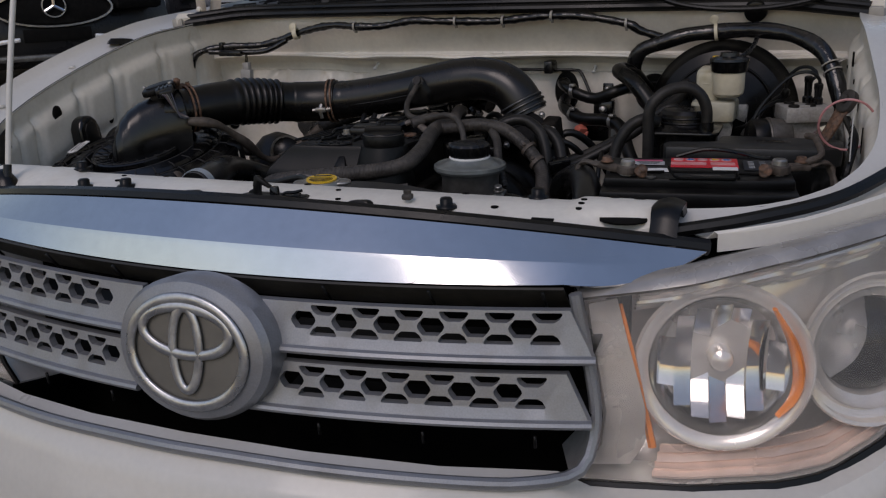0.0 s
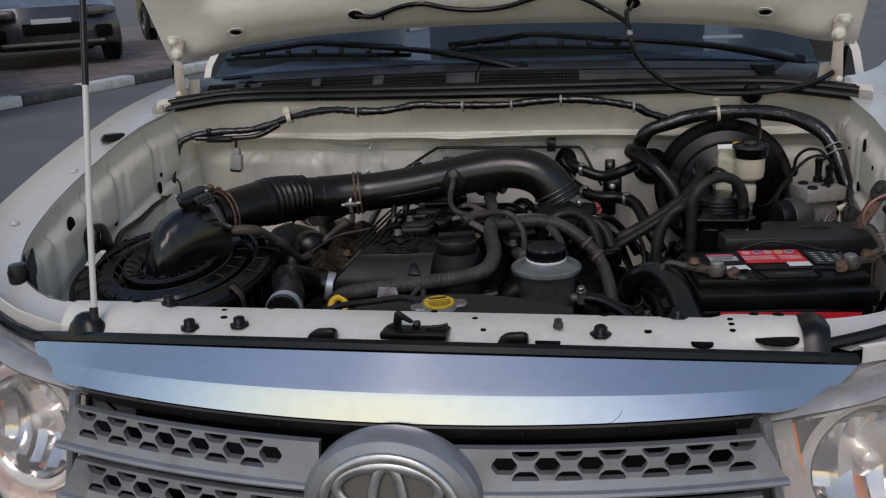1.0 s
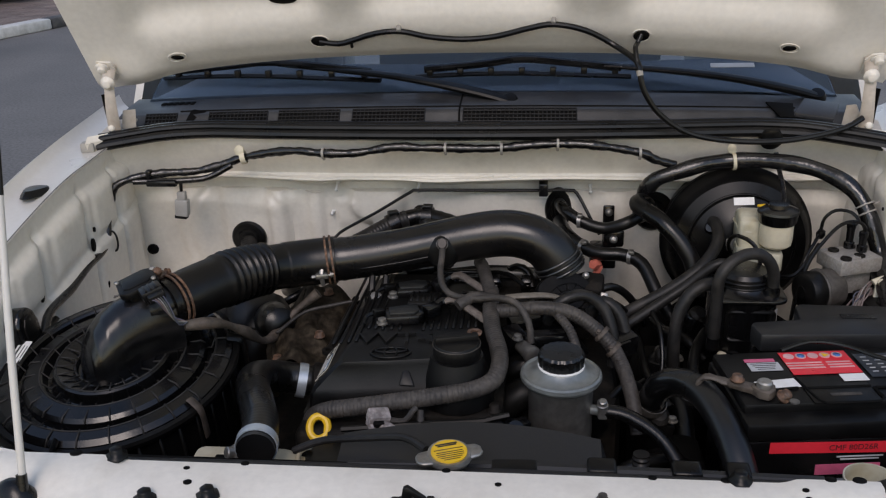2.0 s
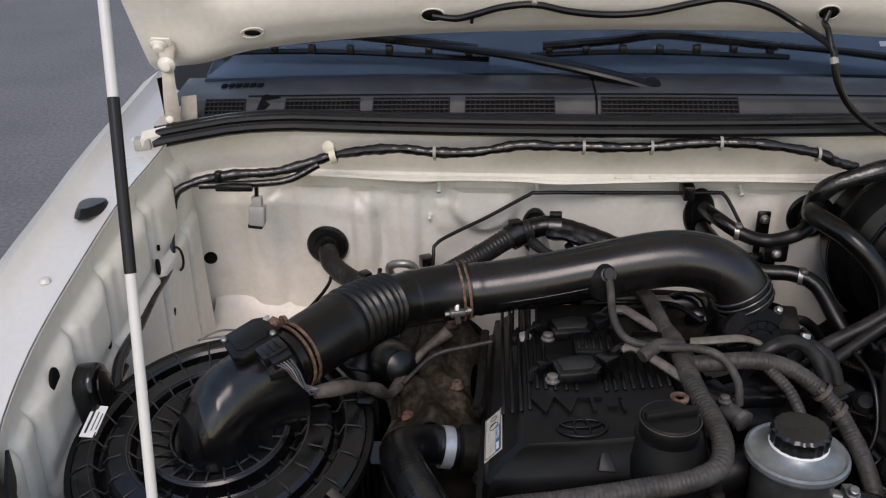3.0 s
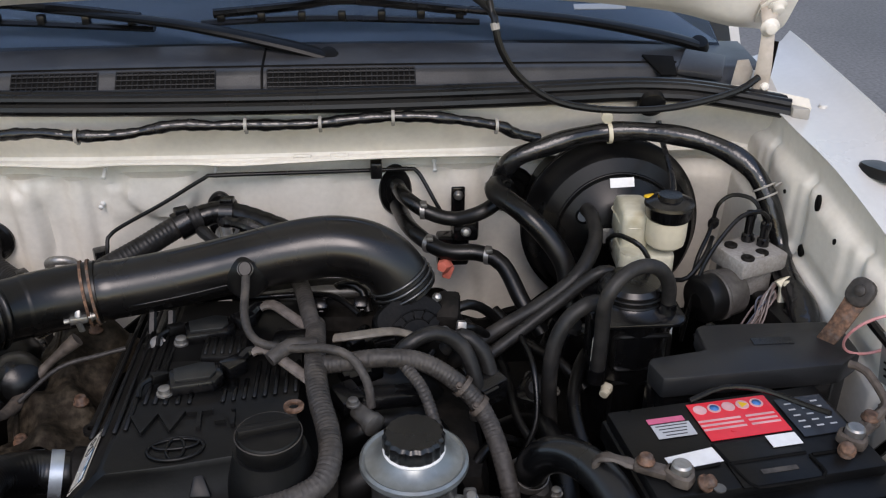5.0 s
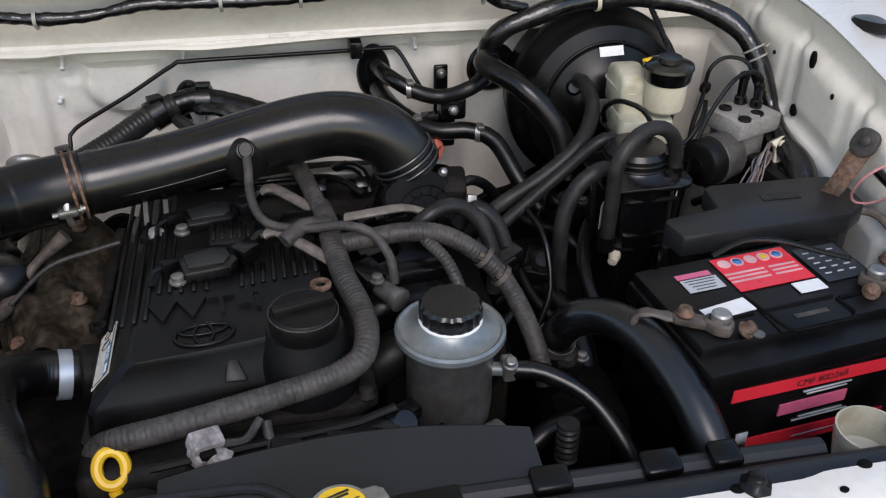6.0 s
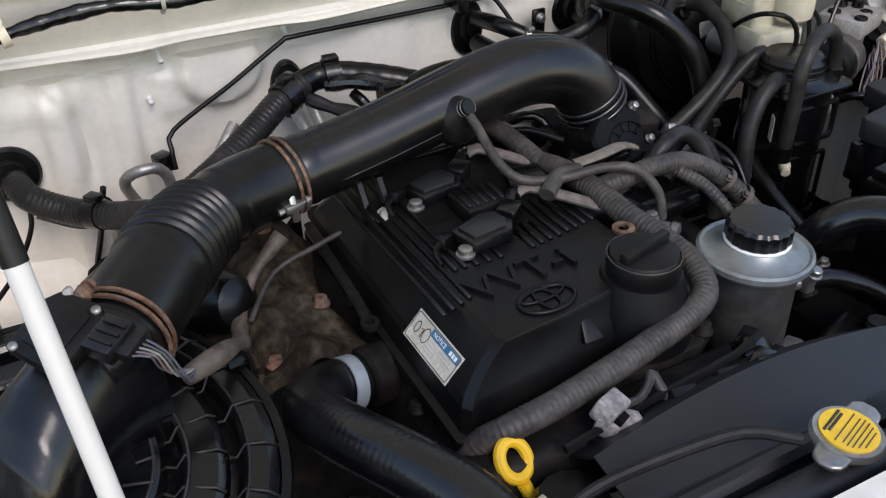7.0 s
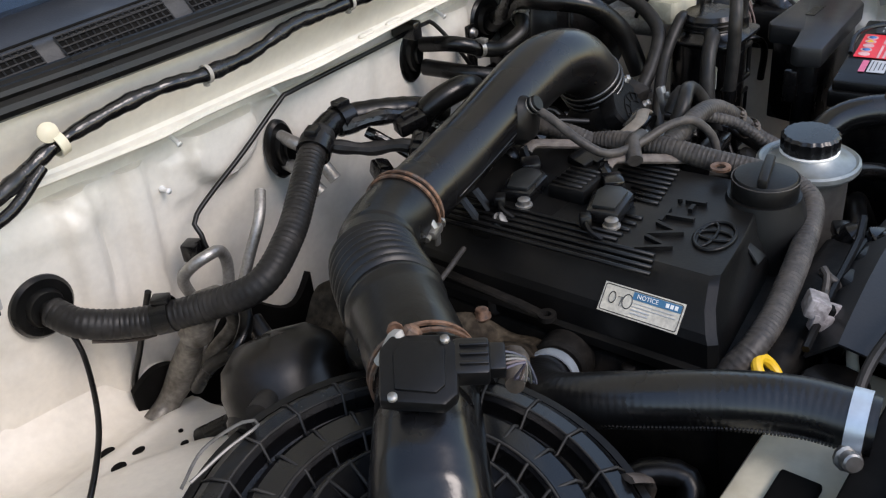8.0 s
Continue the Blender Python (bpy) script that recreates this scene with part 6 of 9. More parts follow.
part("plate_hole", bm, DARK, stamp)
bm = B()
box(bm, (-0.06, 0.452, 0.83), (0.30, 0.05, 0.22), pose(0, 0, 0, -6), 0.012)
for k in range(6):
    tube(bm, [(-0.18 + 0.045 * k, 0.424, 0.92), (-0.18 + 0.045 * k, 0.418, 0.76)], 0.004, 6, 0.05)
pieces("timing_cover", bm, IRON, engine)
bm = B()
box(bm, (-0.01, 0.430, 0.935), (0.20, 0.035, 0.018), pose(0, 0, 0, 10, 0, 4), 0.004)
tube(bm, [(-0.14, 0.43, 0.952), (-0.05, 0.438, 0.957), (0.05, 0.445, 0.962), (0.085, 0.452, 0.968)], 0.004, 6, 0.03)
for x in (-0.02, 0.03, 0.07):
    box(bm, (x, 0.425, 0.950), (0.03, 0.03, 0.02), pose(0, 0, 0, 20, 10, 10 * x), 0.004)
part("front_bracket", bm, PLASTIC_MATT, engine, "black bracket across the engine front")
bm = B()
lathe(bm, [(0.030, -0.04), (0.030, 0.0), (0.026, 0.003), (0, 0.003)], axes((-0.95, -0.15, 0.1), at=(-0.228, 0.635, 0.905)), 24)
part("thermostat_neck", bm, IRON, engine)

# exhaust heat shield
def shield_at(u, v):
    x = -0.335 + 0.125 * u + 0.01 * math.sin(v * 9)
    y = 0.645 + 0.250 * v
    z = 0.858 + 0.075 * math.sin(math.pi * (0.15 + 0.7 * u)) + 0.03 * v + 0.006 * math.sin(u * 14 + v * 11) + 0.006 * math.sin(v * 23)
    return V(x, y, z)


bm = B()
sheet(bm, shield_at, 30, 50, 0.002)
shield = thing("heat_shield", (-0.27, 0.73, 0.84), "brown rusted heat shield beside the engine", "heat shield")
part("panel", bm, SHIELD, shield)
bm = B()
for u, v in ((0.2, 0.15), (0.75, 0.3), (0.6, 0.85)):
    bolt(bm, shield_at(u, v), 0.007, 0.010)
pieces("bolt", bm, RUST, shield)
bm = B()
tube(bm, [shield_at(0.05 + 0.02 * k, 0.1 * k) + V(0, 0, 0.002) for k in range(10)], 0.004, 6, 0.03)
part("seam", bm, SHIELD, shield)
bm = B()
box(bm, (-0.27, 0.72, 0.62), (0.15, 0.30, 0.36), bevel=0.03)
single("exhaust_manifold", bm, IRON, "dark exhaust manifold below the shield", "exhaust")
# coolant hose to the radiator with its two clamps
hose = thing("radiator_hose", (-0.25, 0.47, 0.93), "thick black rubber radiator hose", "hose")
bm = B()
tube(bm, [(-0.235, 0.636, 0.905), (-0.275, 0.625, 0.918), (-0.300, 0.585, 0.940), (-0.290, 0.525, 0.960), (-0.262, 0.455, 0.972), (-0.240, 0.40, 0.974), (-0.231, 0.345, 0.972)], 0.0245, 20, 0.0018, ribs(0.0065, 0.009))
part("pipe", bm, HOSE_SHEEN, hose)
bm = B()
HOSE_LINE = smooth_path([(-0.300, 0.585, 0.940), (-0.290, 0.525, 0.960), (-0.262, 0.455, 0.972), (-0.240, 0.40, 0.974), (-0.232, 0.365, 0.972)], 0.003)
for p, q in zip(HOSE_LINE, HOSE_LINE[1:]):
    way = (q - p).normalized()
    out = (V(-0.86, 0, -0.50) - way * way.dot(V(-0.86, 0, -0.50))).normalized()
    box(bm, p + out * 0.0246, (0.0017, 0.0060, 0.0022), axes(out, way).to_3x3().to_4x4(), 0)
tagged(part("toothed_seam", bm, RUBBER_GREY, hose), kind="stuff")
for at, way, r in (((-0.248, 0.632, 0.908), (-0.93, -0.2, 0.25), 0.0258), ((-0.233, 0.358, 0.972), (0.15, -1, 0), 0.0258)):
    bm = B()
    band(bm, V(*at), way, r, 0.014, 0.0016)
    clamp = part("clamp", bm, CLAMP_BLUE, hose, "pale metal hose clamp")
    bm = B()
    q = V(*at) + V(-0.028, -0.002, -0.012)
    bolt(bm, q, 0.008, 0.014, (-0.6, -0.5, 0.3))
    box(bm, q, (0.016, 0.016, 0.012), bevel=0.003)
    part("clamp_bolt", bm, STEEL, clamp)

# ---- radiator, shroud, front rail ----
radiator = thing("radiator", (0, 0.32, 0.45), "black radiator with a plastic fan shroud", "radiator")
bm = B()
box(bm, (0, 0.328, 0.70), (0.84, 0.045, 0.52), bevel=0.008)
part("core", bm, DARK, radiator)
bm = B()
tube(bm, [(-0.50, 0.292, 0.974), (-0.25, 0.292, 0.977), (0, 0.292, 0.978), (0.25, 0.292, 0.976), (0.50, 0.298, 0.970)], 0.017, 12, 0.05, flat=0.8)
tube(bm, [(-0.11, 0.334, 0.958), (0.1, 0.336, 0.961), (0.46, 0.338, 0.954)], 0.012, 10, 0.05)
part("top_rail", bm, LID_GREY, radiator, "black plastic rail along the radiator top")
bm = B()
for x, w in ((0.30, 0.05), (0.36, 0.04), (0.20, 0.05)):
    box(bm, (x, 0.334, 0.972), (w * 0.7, 0.026, 0.012), pose(0, 0, 0, 8, 0, 0), 0.004)
pieces("rail_clip", bm, PLASTIC_MATT, radiator)
bm = B()


def shroud(u, v):
    x = -0.13 + 0.36 * u
    y = 0.322 + 0.112 * v + 0.006 * math.sin(math.pi * u)
    z = 0.955 + 0.030 * math.sin(math.pi * min(1, 0.12 + u * 0.80)) - 0.030 * max(0, v - 0.75) / 0.25 - 0.018 * (1 - v) - 0.10 * max(0, (u - 0.93) / 0.07)
    return V(x, y, z)


sheet(bm, shroud, 40, 16, 0.003)
part("fan_shroud", bm, LID_GREY, radiator, "curved satin black fan shroud")
bm = B()
box(bm, (0.095, 0.332, 0.968), (0.055, 0.022, 0.012), pose(0, 0, 0, 5, 0, 3), 0.003)
part("shroud_tab", bm, PLASTIC_MATT, radiator)
# filler cap
bm = B()
mc = Matrix.Translation((0.019, 0.305, 0.986)) @ pose(0, 0, 0, 3, 0, 20) @ Matrix.Scale(0.88, 4)
lathe(bm, [(0.0, 0.0), (0.020, 0.0), (0.020, 0.012), (0.029, 0.014), (0.031, 0.018), (0.029, 0.024), (0, 0.025)], mc, 36)
cap = part("radiator_cap", bm, STEEL, radiator, "yellow-topped silver pressure cap")
bm = B()
for sgn in (-1, 1):
    prism(bm, [(0.020, -0.016), (0.040, -0.013), (0.046, -0.006), (0.046, 0.006), (0.040, 0.013), (0.020, 0.016)], 0.006, mc @ pose(0, 0, 0.016, 0, 0, 0 if sgn > 0 else 180), 0.0025)
pieces("ear", bm, STEEL, cap)
bm = B()
lathe(bm, [(0.0245, 0.024), (0.0245, 0.0262), (0, 0.0264)], mc, 36)
disc = part("warning_disc", bm, YELLOW, cap, "yellow warning disc with black print")
bm = B()
for k, (w, y) in enumerate(((0.026, 0.012), (0.03, 0.0155), (0.036, -0.002), (0.038, -0.006), (0.036, -0.010), (0.03, -0.014), (0.022, -0.018), (0.04, 0.004))):
    box(bm, (0, y, 0.0266), (w, 0.0024 if k < 2 else 0.0009, 0.0005), bevel=0)
bmesh.ops.transform(bm, matrix=mc, verts=bm.verts)
pieces("print", bm, INK, cap)
bm = B()
tube(bm, [(-0.010, 0.318, 1.000), (-0.04, 0.345, 0.998), (-0.09, 0.362, 0.985), (-0.15, 0.372, 0.972), (-0.19, 0.372, 0.955)], 0.005, 10, 0.012)
single("overflow_hose", bm, RUBBER_GREY, "thin grey overflow hose from the radiator cap", "hose")
# expansion tank below the hose
tank = thing("coolant_tank", (-0.23, 0.38, 0.80), "aged cream plastic coolant tank", "tank")
bm = B()
prism(bm, [(-0.345, 0.435), (-0.345, 0.345), (-0.10, 0.335), (-0.095, 0.40), (-0.20, 0.42), (-0.21, 0.435)], 0.12, Matrix.Translation((0, 0, 0.80)), 0.012)
part("vessel", bm, CREAM_PLASTIC, tank)
bm = B()
box(bm, (-0.285, 0.385, 0.921), (0.045, 0.034, 0.010), bevel=0.003)
lathe(bm, [(0.02, 0), (0.02, 0.014), (0, 0.016)], Matrix.Translation((-0.345, 0.36, 0.905)), 20)
pieces("slot", bm, DARK, tank)
bm = B()
lathe(bm, [(0.030, 0.0), (0.031, 0.012), (0.028, 0.017), (0, 0.018)], Matrix.Translation((-0.152, 0.398, 0.918)), 28, lambda a, k: 1 + 0.02 * math.cos(14 * a))
part("tank_cap", bm, PLASTIC_MATT, tank)
bm = B()
for x in (-0.105, -0.195):
    tube(bm, [(x, 0.395, 0.915), (x + 0.005, 0.40, 0.935), (x + 0.02, 0.402, 0.942)], 0.006, 8, 0.008, flat=0.6)
pieces("bracket", bm, CREAM_PLASTIC, tank)
# dipstick
bm = B()
dp = axes((0.1, -0.75, 0.66), (1, 0, 0.1), (-0.176, 0.449, 0.941))
loop_bar(bm, [dp @ V(0.0125 * math.cos(a), 0.0155 * math.sin(a), 0) for a in (2 * math.pi * k / 32 for k in range(32))], 0.0055, 10, 1.0)
tube(bm, [dp @ V(0.0, -0.02, 0), dp @ V(0.004, -0.034, -0.004)], 0.006, 10)
single("dipstick", bm, YELLOW, "yellow ring handle of the oil dipstick", "dipstick")


# ---- power steering reservoir ----
PS = V(0.155, 0.538, 0)
steer = thing("steering_reservoir", (PS.x, PS.y, 0.86), "grey metal power steering reservoir with a black cap", "reservoir")
bm = B()
lathe(bm, [(0, 0.862), (0.036, 0.864), (0.044, 0.874), (0.0455, 0.89), (0.0455, 0.966), (0.0475, 0.972), (0.0475, 0.978)], Matrix.Translation(PS), 44)
part("can", bm, GALV_DARK, steer)
bm = B()
lathe(bm, [(0.0475, 0.975), (0.0550, 0.977), (0.0575, 0.981), (0.0570, 0.986), (0.0540, 0.988), (0.0510, 0.986), (0.047, 0.9865), (0.039, 0.990), (0.033, 0.995), (0.030, 0.998)], Matrix.Translation(PS), 44)
part("flange", bm, GALV, steer, "pale zinc-plated top flange")
bm = B()
lathe(bm, [(0.0315, 0.995), (0.0328, 0.998), (0.030, 1.000)], Matrix.Translation(PS), 36)
part("white_seal", bm, WHITE, steer)
bm = B()
lathe(bm, [(0.0305, 0.999), (0.0318, 1.002), (0.0318, 1.016), (0.029, 1.0195), (0, 1.020)], Matrix.Translation(PS), 72, lambda a, k: 1 + (0.03 * math.cos(18 * a) if 0 < k < 4 else 0))
part("cap", bm, PLASTIC, steer, "black ribbed screw cap")
bm = B()
tube(bm, [PS + V(0.040, -0.012, 0.935), PS + V(0.066, -0.022, 0.938)], 0.0075, 12)
part("spout", bm, GALV, steer)
bm = B()
box(bm, PS + V(0.058, -0.020, 0.940), (0.014, 0.022, 0.022), bevel=0.003)
bolt(bm, PS + V(0.057, -0.030, 0.952), 0.006, 0.01, (0, -0.3, 1))
part("spout_clamp", bm, STEEL, steer)
bm = B()
box(bm, PS + V(-0.012, -0.045, 0.862), (0.075, 0.016, 0.014), pose(0, 0, 0, 0, -6, 14), 0.003)
box(bm, PS + V(0.04, -0.038, 0.868), (0.03, 0.02, 0.018), pose(0, 0, 0, 0, 10, 30), 0.004)
part("foot_bracket", bm, STEEL, steer)
bm = B()
tube(bm, [PS + V(0.062, -0.021, 0.938), PS + V(0.095, -0.030, 0.935), PS + V(0.14, -0.06, 0.915), PS + V(0.17, -0.11, 0.87), PS + V(0.18, -0.14, 0.80)], 0.0102, 12, 0.012)
single("steering_hose", bm, RUBBER, "black rubber hose from the steering reservoir", "hose")

# ---- battery ----
BAT = axes((0, 0, 1), (0.992, 0.125, 0), (0.506, 0.520, 0.0))
battery = thing("battery", BAT @ V(0, 0, 0.79), "black car battery with red labels", "battery")


def bat(bm):
    bmesh.ops.transform(bm, matrix=BAT, verts=bm.verts)
    return bm


bm = B()
box(bm, (0, 0, 0.873), (0.252, 0.163, 0.166), bevel=0.006)
part("case", bat(bm), PLASTIC, battery)
bm = B()
box(bm, (0, 0, 0.970), (0.262, 0.172, 0.026), bevel=0.005)
box(bm, (0, 0.012, 0.988), (0.254, 0.140, 0.016), bevel=0.004)
box(bm, (0.006, -0.028, 0.9965), (0.088, 0.066, 0.003), bevel=0.001)
lid2 = part("lid", bat(bm), PLASTIC_MATT, battery)
bm = B()
for pts in (((-0.040, 0.004), (-0.030, -0.058), (-0.024, -0.064), (0.046, -0.064), (0.054, -0.056), (0.052, -0.03)), ((-0.038, -0.026), (0.050, -0.026)), ((-0.12, -0.026), (-0.045, -0.024)), ((0.055, -0.03), (0.12, -0.028))):
    tube(bm, [(x, y, 0.9985 if abs(x) < 0.06 else 0.996) for x, y in pts], 0.0018, 6, 0.01)
part("handle_groove", bat(bm), DARK, lid2)
bm = B()
box(bm, (0.010, 0.042, 0.9975), (0.094, 0.062, 0.0008), bevel=0)
red = part("red_label", bat(bm), RED, lid2, "red warning label with round symbols")
bm = B()
for k in range(5):
    lathe(bm, [(0, 0.0007), (0.0075, 0.0007), (0.0075, 0), (0, 0)], Matrix.Translation((-0.026 + 0.017 * k, 0.061, 0.9979)), 20)
for k in range(3):
    box(bm, (-0.012, 0.042 - 0.007 * k, 0.9981), (0.05, 0.003, 0.0004), bevel=0)
    box(bm, (0.036, 0.042 - 0.007 * k, 0.9981), (0.034, 0.003, 0.0004), bevel=0)
part("label_print", bat(bm), mat("pale_pink_print", (0.75, 0.42, 0.42), 0.4), red)
bm = B()
for k in (1, 4):
    lathe(bm, [(0, 0.0004), (0.0052, 0.0004), (0.0052, 0), (0, 0)], Matrix.Translation((-0.026 + 0.017 * k, 0.061, 0.9986)), 16)
pieces("blue_symbol", bat(bm), BLUE, red)
bm = B()
lathe(bm, [(0, 0.0004), (0.0062, 0.0004), (0.0062, 0), (0, 0)], Matrix.Translation((0.025, 0.061, 0.9986)), 3)
part("yellow_symbol", bat(bm), YELLOW, red)
bm = B()
box(bm, (-0.068, 0.036, 0.9975), (0.044, 0.022, 0.0008), bevel=0)
grey = part("grey_label", bat(bm), GREY_LABEL, lid2, "grey data label")
bm = B()
for k in range(4):
    box(bm, (-0.068, 0.0435 - 0.005 * k, 0.9981), (0.036 - 0.004 * k, 0.0011, 0.0004), bevel=0)
part("print", bat(bm), INK, grey)
bm = B()
box(bm, (-0.070, 0.0535, 0.9975), (0.042, 0.008, 0.0008), bevel=0)
part("pink_bar", bat(bm), PINK_PRINT, lid2)
bm = B()
box(bm, (0.092, 0.030, 0.9975), (0.056, 0.064, 0.0008), bevel=0)
blue_l = part("blue_grey_label", bat(bm), mat("blue_grey_label", (0.022, 0.026, 0.033), 0.4, 0, 0.1), lid2)
bm = B()
for k in range(5):
    for j in range(3):
        box(bm, (0.075 + 0.016 * j, 0.052 - 0.010 * k, 0.9981), (0.008, 0.002, 0.0004), bevel=0)
part("print", bat(bm), GREY_LABEL, blue_l)
for at, w, h, rz in (((-0.068, -0.012, 0.9975), 0.056, 0.022, 6), ((0.038, -0.004, 0.9995), 0.034, 0.018, 0)):
    bm = B()
    box(bm, (0, 0, 0), (w, h, 0.0008), bevel=0)
    bmesh.ops.transform(bm, matrix=Matrix.Translation(at) @ pose(0, 0, 0, 0, 0, rz), verts=bm.verts)
    part("white_label", bat(bm), WHITE, lid2)
bm = B()
box(bm, (0.010, -0.044, 0.9985), (0.04, 0.006, 0.0008), bevel=0)
part("embossed_bar", bat(bm), CONDUIT, lid2)
# front face print
for nm, z, h, mt_ in (("red_stripe", 0.943, 0.016, RED), ("lower_red_stripe", 0.868, 0.020, RED)):
    bm = B()
    box(bm, (0.004, -0.0822, z), (0.205, 0.0012, h), pose(0, 0, 0, 0, 1.5 if h else 0, 0), 0)
    part(nm, bat(bm), mt_, battery)
bm = B()
words(bm, "CMF 80D26R", 0.0115, Matrix.Translation((0.010, -0.0832, 0.943)) @ pose(0, 0, 0, 90), 0.0001)
part("red_stripe_letters", bat(bm), INK, battery, "black letters on the red stripe")
bm = B()
box(bm, (0.006, -0.0822, 0.910), (0.084, 0.0014, 0.015), bevel=0)
part("brand_bar", bat(bm), PINK_PRINT, battery, "pink bar where the maker's mark stands")
bm = B()
for k, (z, w) in enumerate(((0.929, 0.06), (0.925, 0.05), (0.894, 0.055), (0.890, 0.07), (0.866, 0.06))):
    box(bm, (0.02, -0.0824, z), (w, 0.0014, 0.0018), bevel=0)
box(bm, (-0.075, -0.0824, 0.880), (0.014, 0.0012, 0.02), bevel=0)
pieces("small_print", bat(bm), GREY_LABEL, battery)
for x, y, s in ((-0.095, -0.036, 1), (0.108, -0.020, -1)):
    bm = B()
    lathe(bm, [(0.0115, 0), (0.010, 0.022), (0.008, 0.024), (0, 0.024)], Matrix.Translation((x, y, 0.994)), 20)
    post = part("terminal_post", bat(bm), STEEL, battery)
    bm = B()
    lathe(bm, [(0.0112, 0.004), (0.0150, 0.004), (0.0160, 0.008), (0.0145, 0.014), (0.0112, 0.016)], Matrix.Translation((x, y, 0.994)), 20, lambda a, k: 1 + 0.10 * math.sin(3 * a) + 0.05 * math.sin(7 * a))
    box(bm, (x - s * 0.026, y + 0.014, 1.004), (0.034, 0.016, 0.009), pose(0, 0, 0, 6, 5, -30 * s), 0.003)
    tube(bm, [(x - s * 0.04, y + 0.022, 1.004), (x - s * 0.062, y + 0.036, 1.006), (x - s * 0.072, y + 0.042, 0.996), (x - s * 0.078, y + 0.03, 0.972)], 0.0068, 8, 0.006, lambda q, k: 1 + 0.25 * math.sin(q * 260) * math.sin(q * 97), flat=0.6)
    part("terminal_clamp", bat(bm), LEATHER, battery, "corroded brown terminal clamp")
    bm = B()
    bolt(bm, (x + s * 0.018, y - 0.016, 1.002), 0.007, 0.012, (s * 0.4, -0.5, 0.8))
    bolt(bm, (x - s * 0.03, y + 0.018, 1.010), 0.007, 0.008)
    pieces("terminal_bolt", bat(bm), RUST, battery)
bm = B()
lathe(bm, [(0.0065, 0), (0.0065, 0.0015), (0, 0.0015)], Matrix.Translation((-0.062, -0.056, 0.9965)), 18)
part("charge_eye", bat(bm), GALV_DARK, battery)
bm = B()
tube(bm, [BAT @ V(-0.03, 0.078, 0.999), BAT @ V(0.01, 0.080, 1.010), BAT @ V(0.05, 0.068, 1.010), BAT @ V(0.085, 0.035, 1.008), BAT @ V(0.10, 0.012, 1.012)], 0.0032, 8, 0.012)
single("battery_lead", bm, RUBBER, "thin black lead lying over the battery", "cable")
bm = B()
tube(bm, [BAT @ V(0.118, -0.014, 1.002), BAT @ V(0.150, 0.0, 1.012), BAT @ V(0.165, 0.012, 1.018), BAT @ V(0.160, 0.045, 1.035), BAT @ V(0.150, 0.062, 1.035)], 0.0048, 10, 0.01)
single("sleeved_cable", bm, LEATHER, "brown dusty sleeved battery cable", "cable")
bm = B()
ring_c = V(0.700, 0.640, 1.045)
loop_bar(bm, [ring_c + V(0.038 * math.cos(a), -0.02 * math.sin(a), 0.040 * math.sin(a)) for a in (2 * math.pi * k / 40 for k in range(40))], 0.0018, 6)
single("pink_wire", bm, mat("pink_wire", (0.6, 0.27, 0.27), 0.45), "loop of thin pink wire", "wire")
bm = B()
tube(bm, [(0.675, 0.60, 0.86), (0.69, 0.57, 0.93), (0.70, 0.55, 0.99), (0.71, 0.60, 1.03), (0.70, 0.66, 1.05)], 0.006, 8, 0.015)
single("earth_cable", bm, RUBBER, "black cable beside the battery", "cable")
# tray the battery stands on
bm = B()
box(bm, (0.50, 0.52, 0.781), (0.30, 0.21, 0.018), bevel=0.004)
box(bm, (0.55, 0.52, 0.62), (0.20, 0.16, 0.31), bevel=0.01)
single("battery_tray", bm, DARK, "dark battery tray on its bracket", "tray")

# ---- fuse box ----
fuse = thing("fuse_box", (0.58, 0.70, 0.86), "black fuse box with a stepped lid", "fuse box")
bm = B()
prism(bm, [(0.437, 0.658), (0.445, 0.625), (0.665, 0.637), (0.698, 0.66), (0.701, 0.715), (0.688, 0.731), (0.528, 0.735), (0.517, 0.728), (0.514, 0.682), (0.505, 0.679), (0.442, 0.668)], 0.030, Matrix.Translation((0, 0, 0.978)), 0.005)
lid3 = part("lid", bm, LID_GREY, fuse)
bm = B()
prism(bm, [(0.448, 0.65), (0.452, 0.632), (0.66, 0.644), (0.690, 0.665), (0.693, 0.715), (0.53, 0.727), (0.522, 0.676), (0.45, 0.662)], 0.13, Matrix.Translation((0, 0, 0.852)), 0.004)
box(bm, (0.448, 0.665, 0.945), (0.012, 0.02, 0.05), bevel=0.003)
part("box", bm, PLASTIC, fuse)
bm = B()
box(bm, (0.60, 0.69, 1.0085), (0.05, 0.014, 0.001), bevel=0)
part("lid_print", bm, PLASTIC, lid3)

# ---- brake booster and master cylinder ----
BC = V(0.490, 1.035, 0.995)
BM = axes((0, -1, 0.10), (1, 0, 0), BC)
servo = thing("brake_booster", (0.490, 1.09, 0.86), "large round black brake servo on the firewall", "brake servo")
bm = B()
lathe(bm, [(0.108, -0.10), (0.128, -0.085), (0.132, -0.03), (0.138, -0.026), (0.139, -0.014), (0.134, -0.010), (0.128, 0.008), (0.118, 0.022), (0.095, 0.030), (0.092, 0.036), (0.062, 0.048), (0.050, 0.056), (0, 0.058)], BM, 64)
shell = part("shell", bm, SERVO, servo)
bm = B()
for r_, h_ in ((0.1375, -0.020), (0.096, 0.0305)):
    loop_bar(bm, [BM @ V(r_ * math.cos(a), r_ * math.sin(a), h_) for a in (2 * math.pi * k / 72 for k in range(72))], 0.0025, 8)
pieces("shell_rim", bm, SERVO, shell)
bm = B()
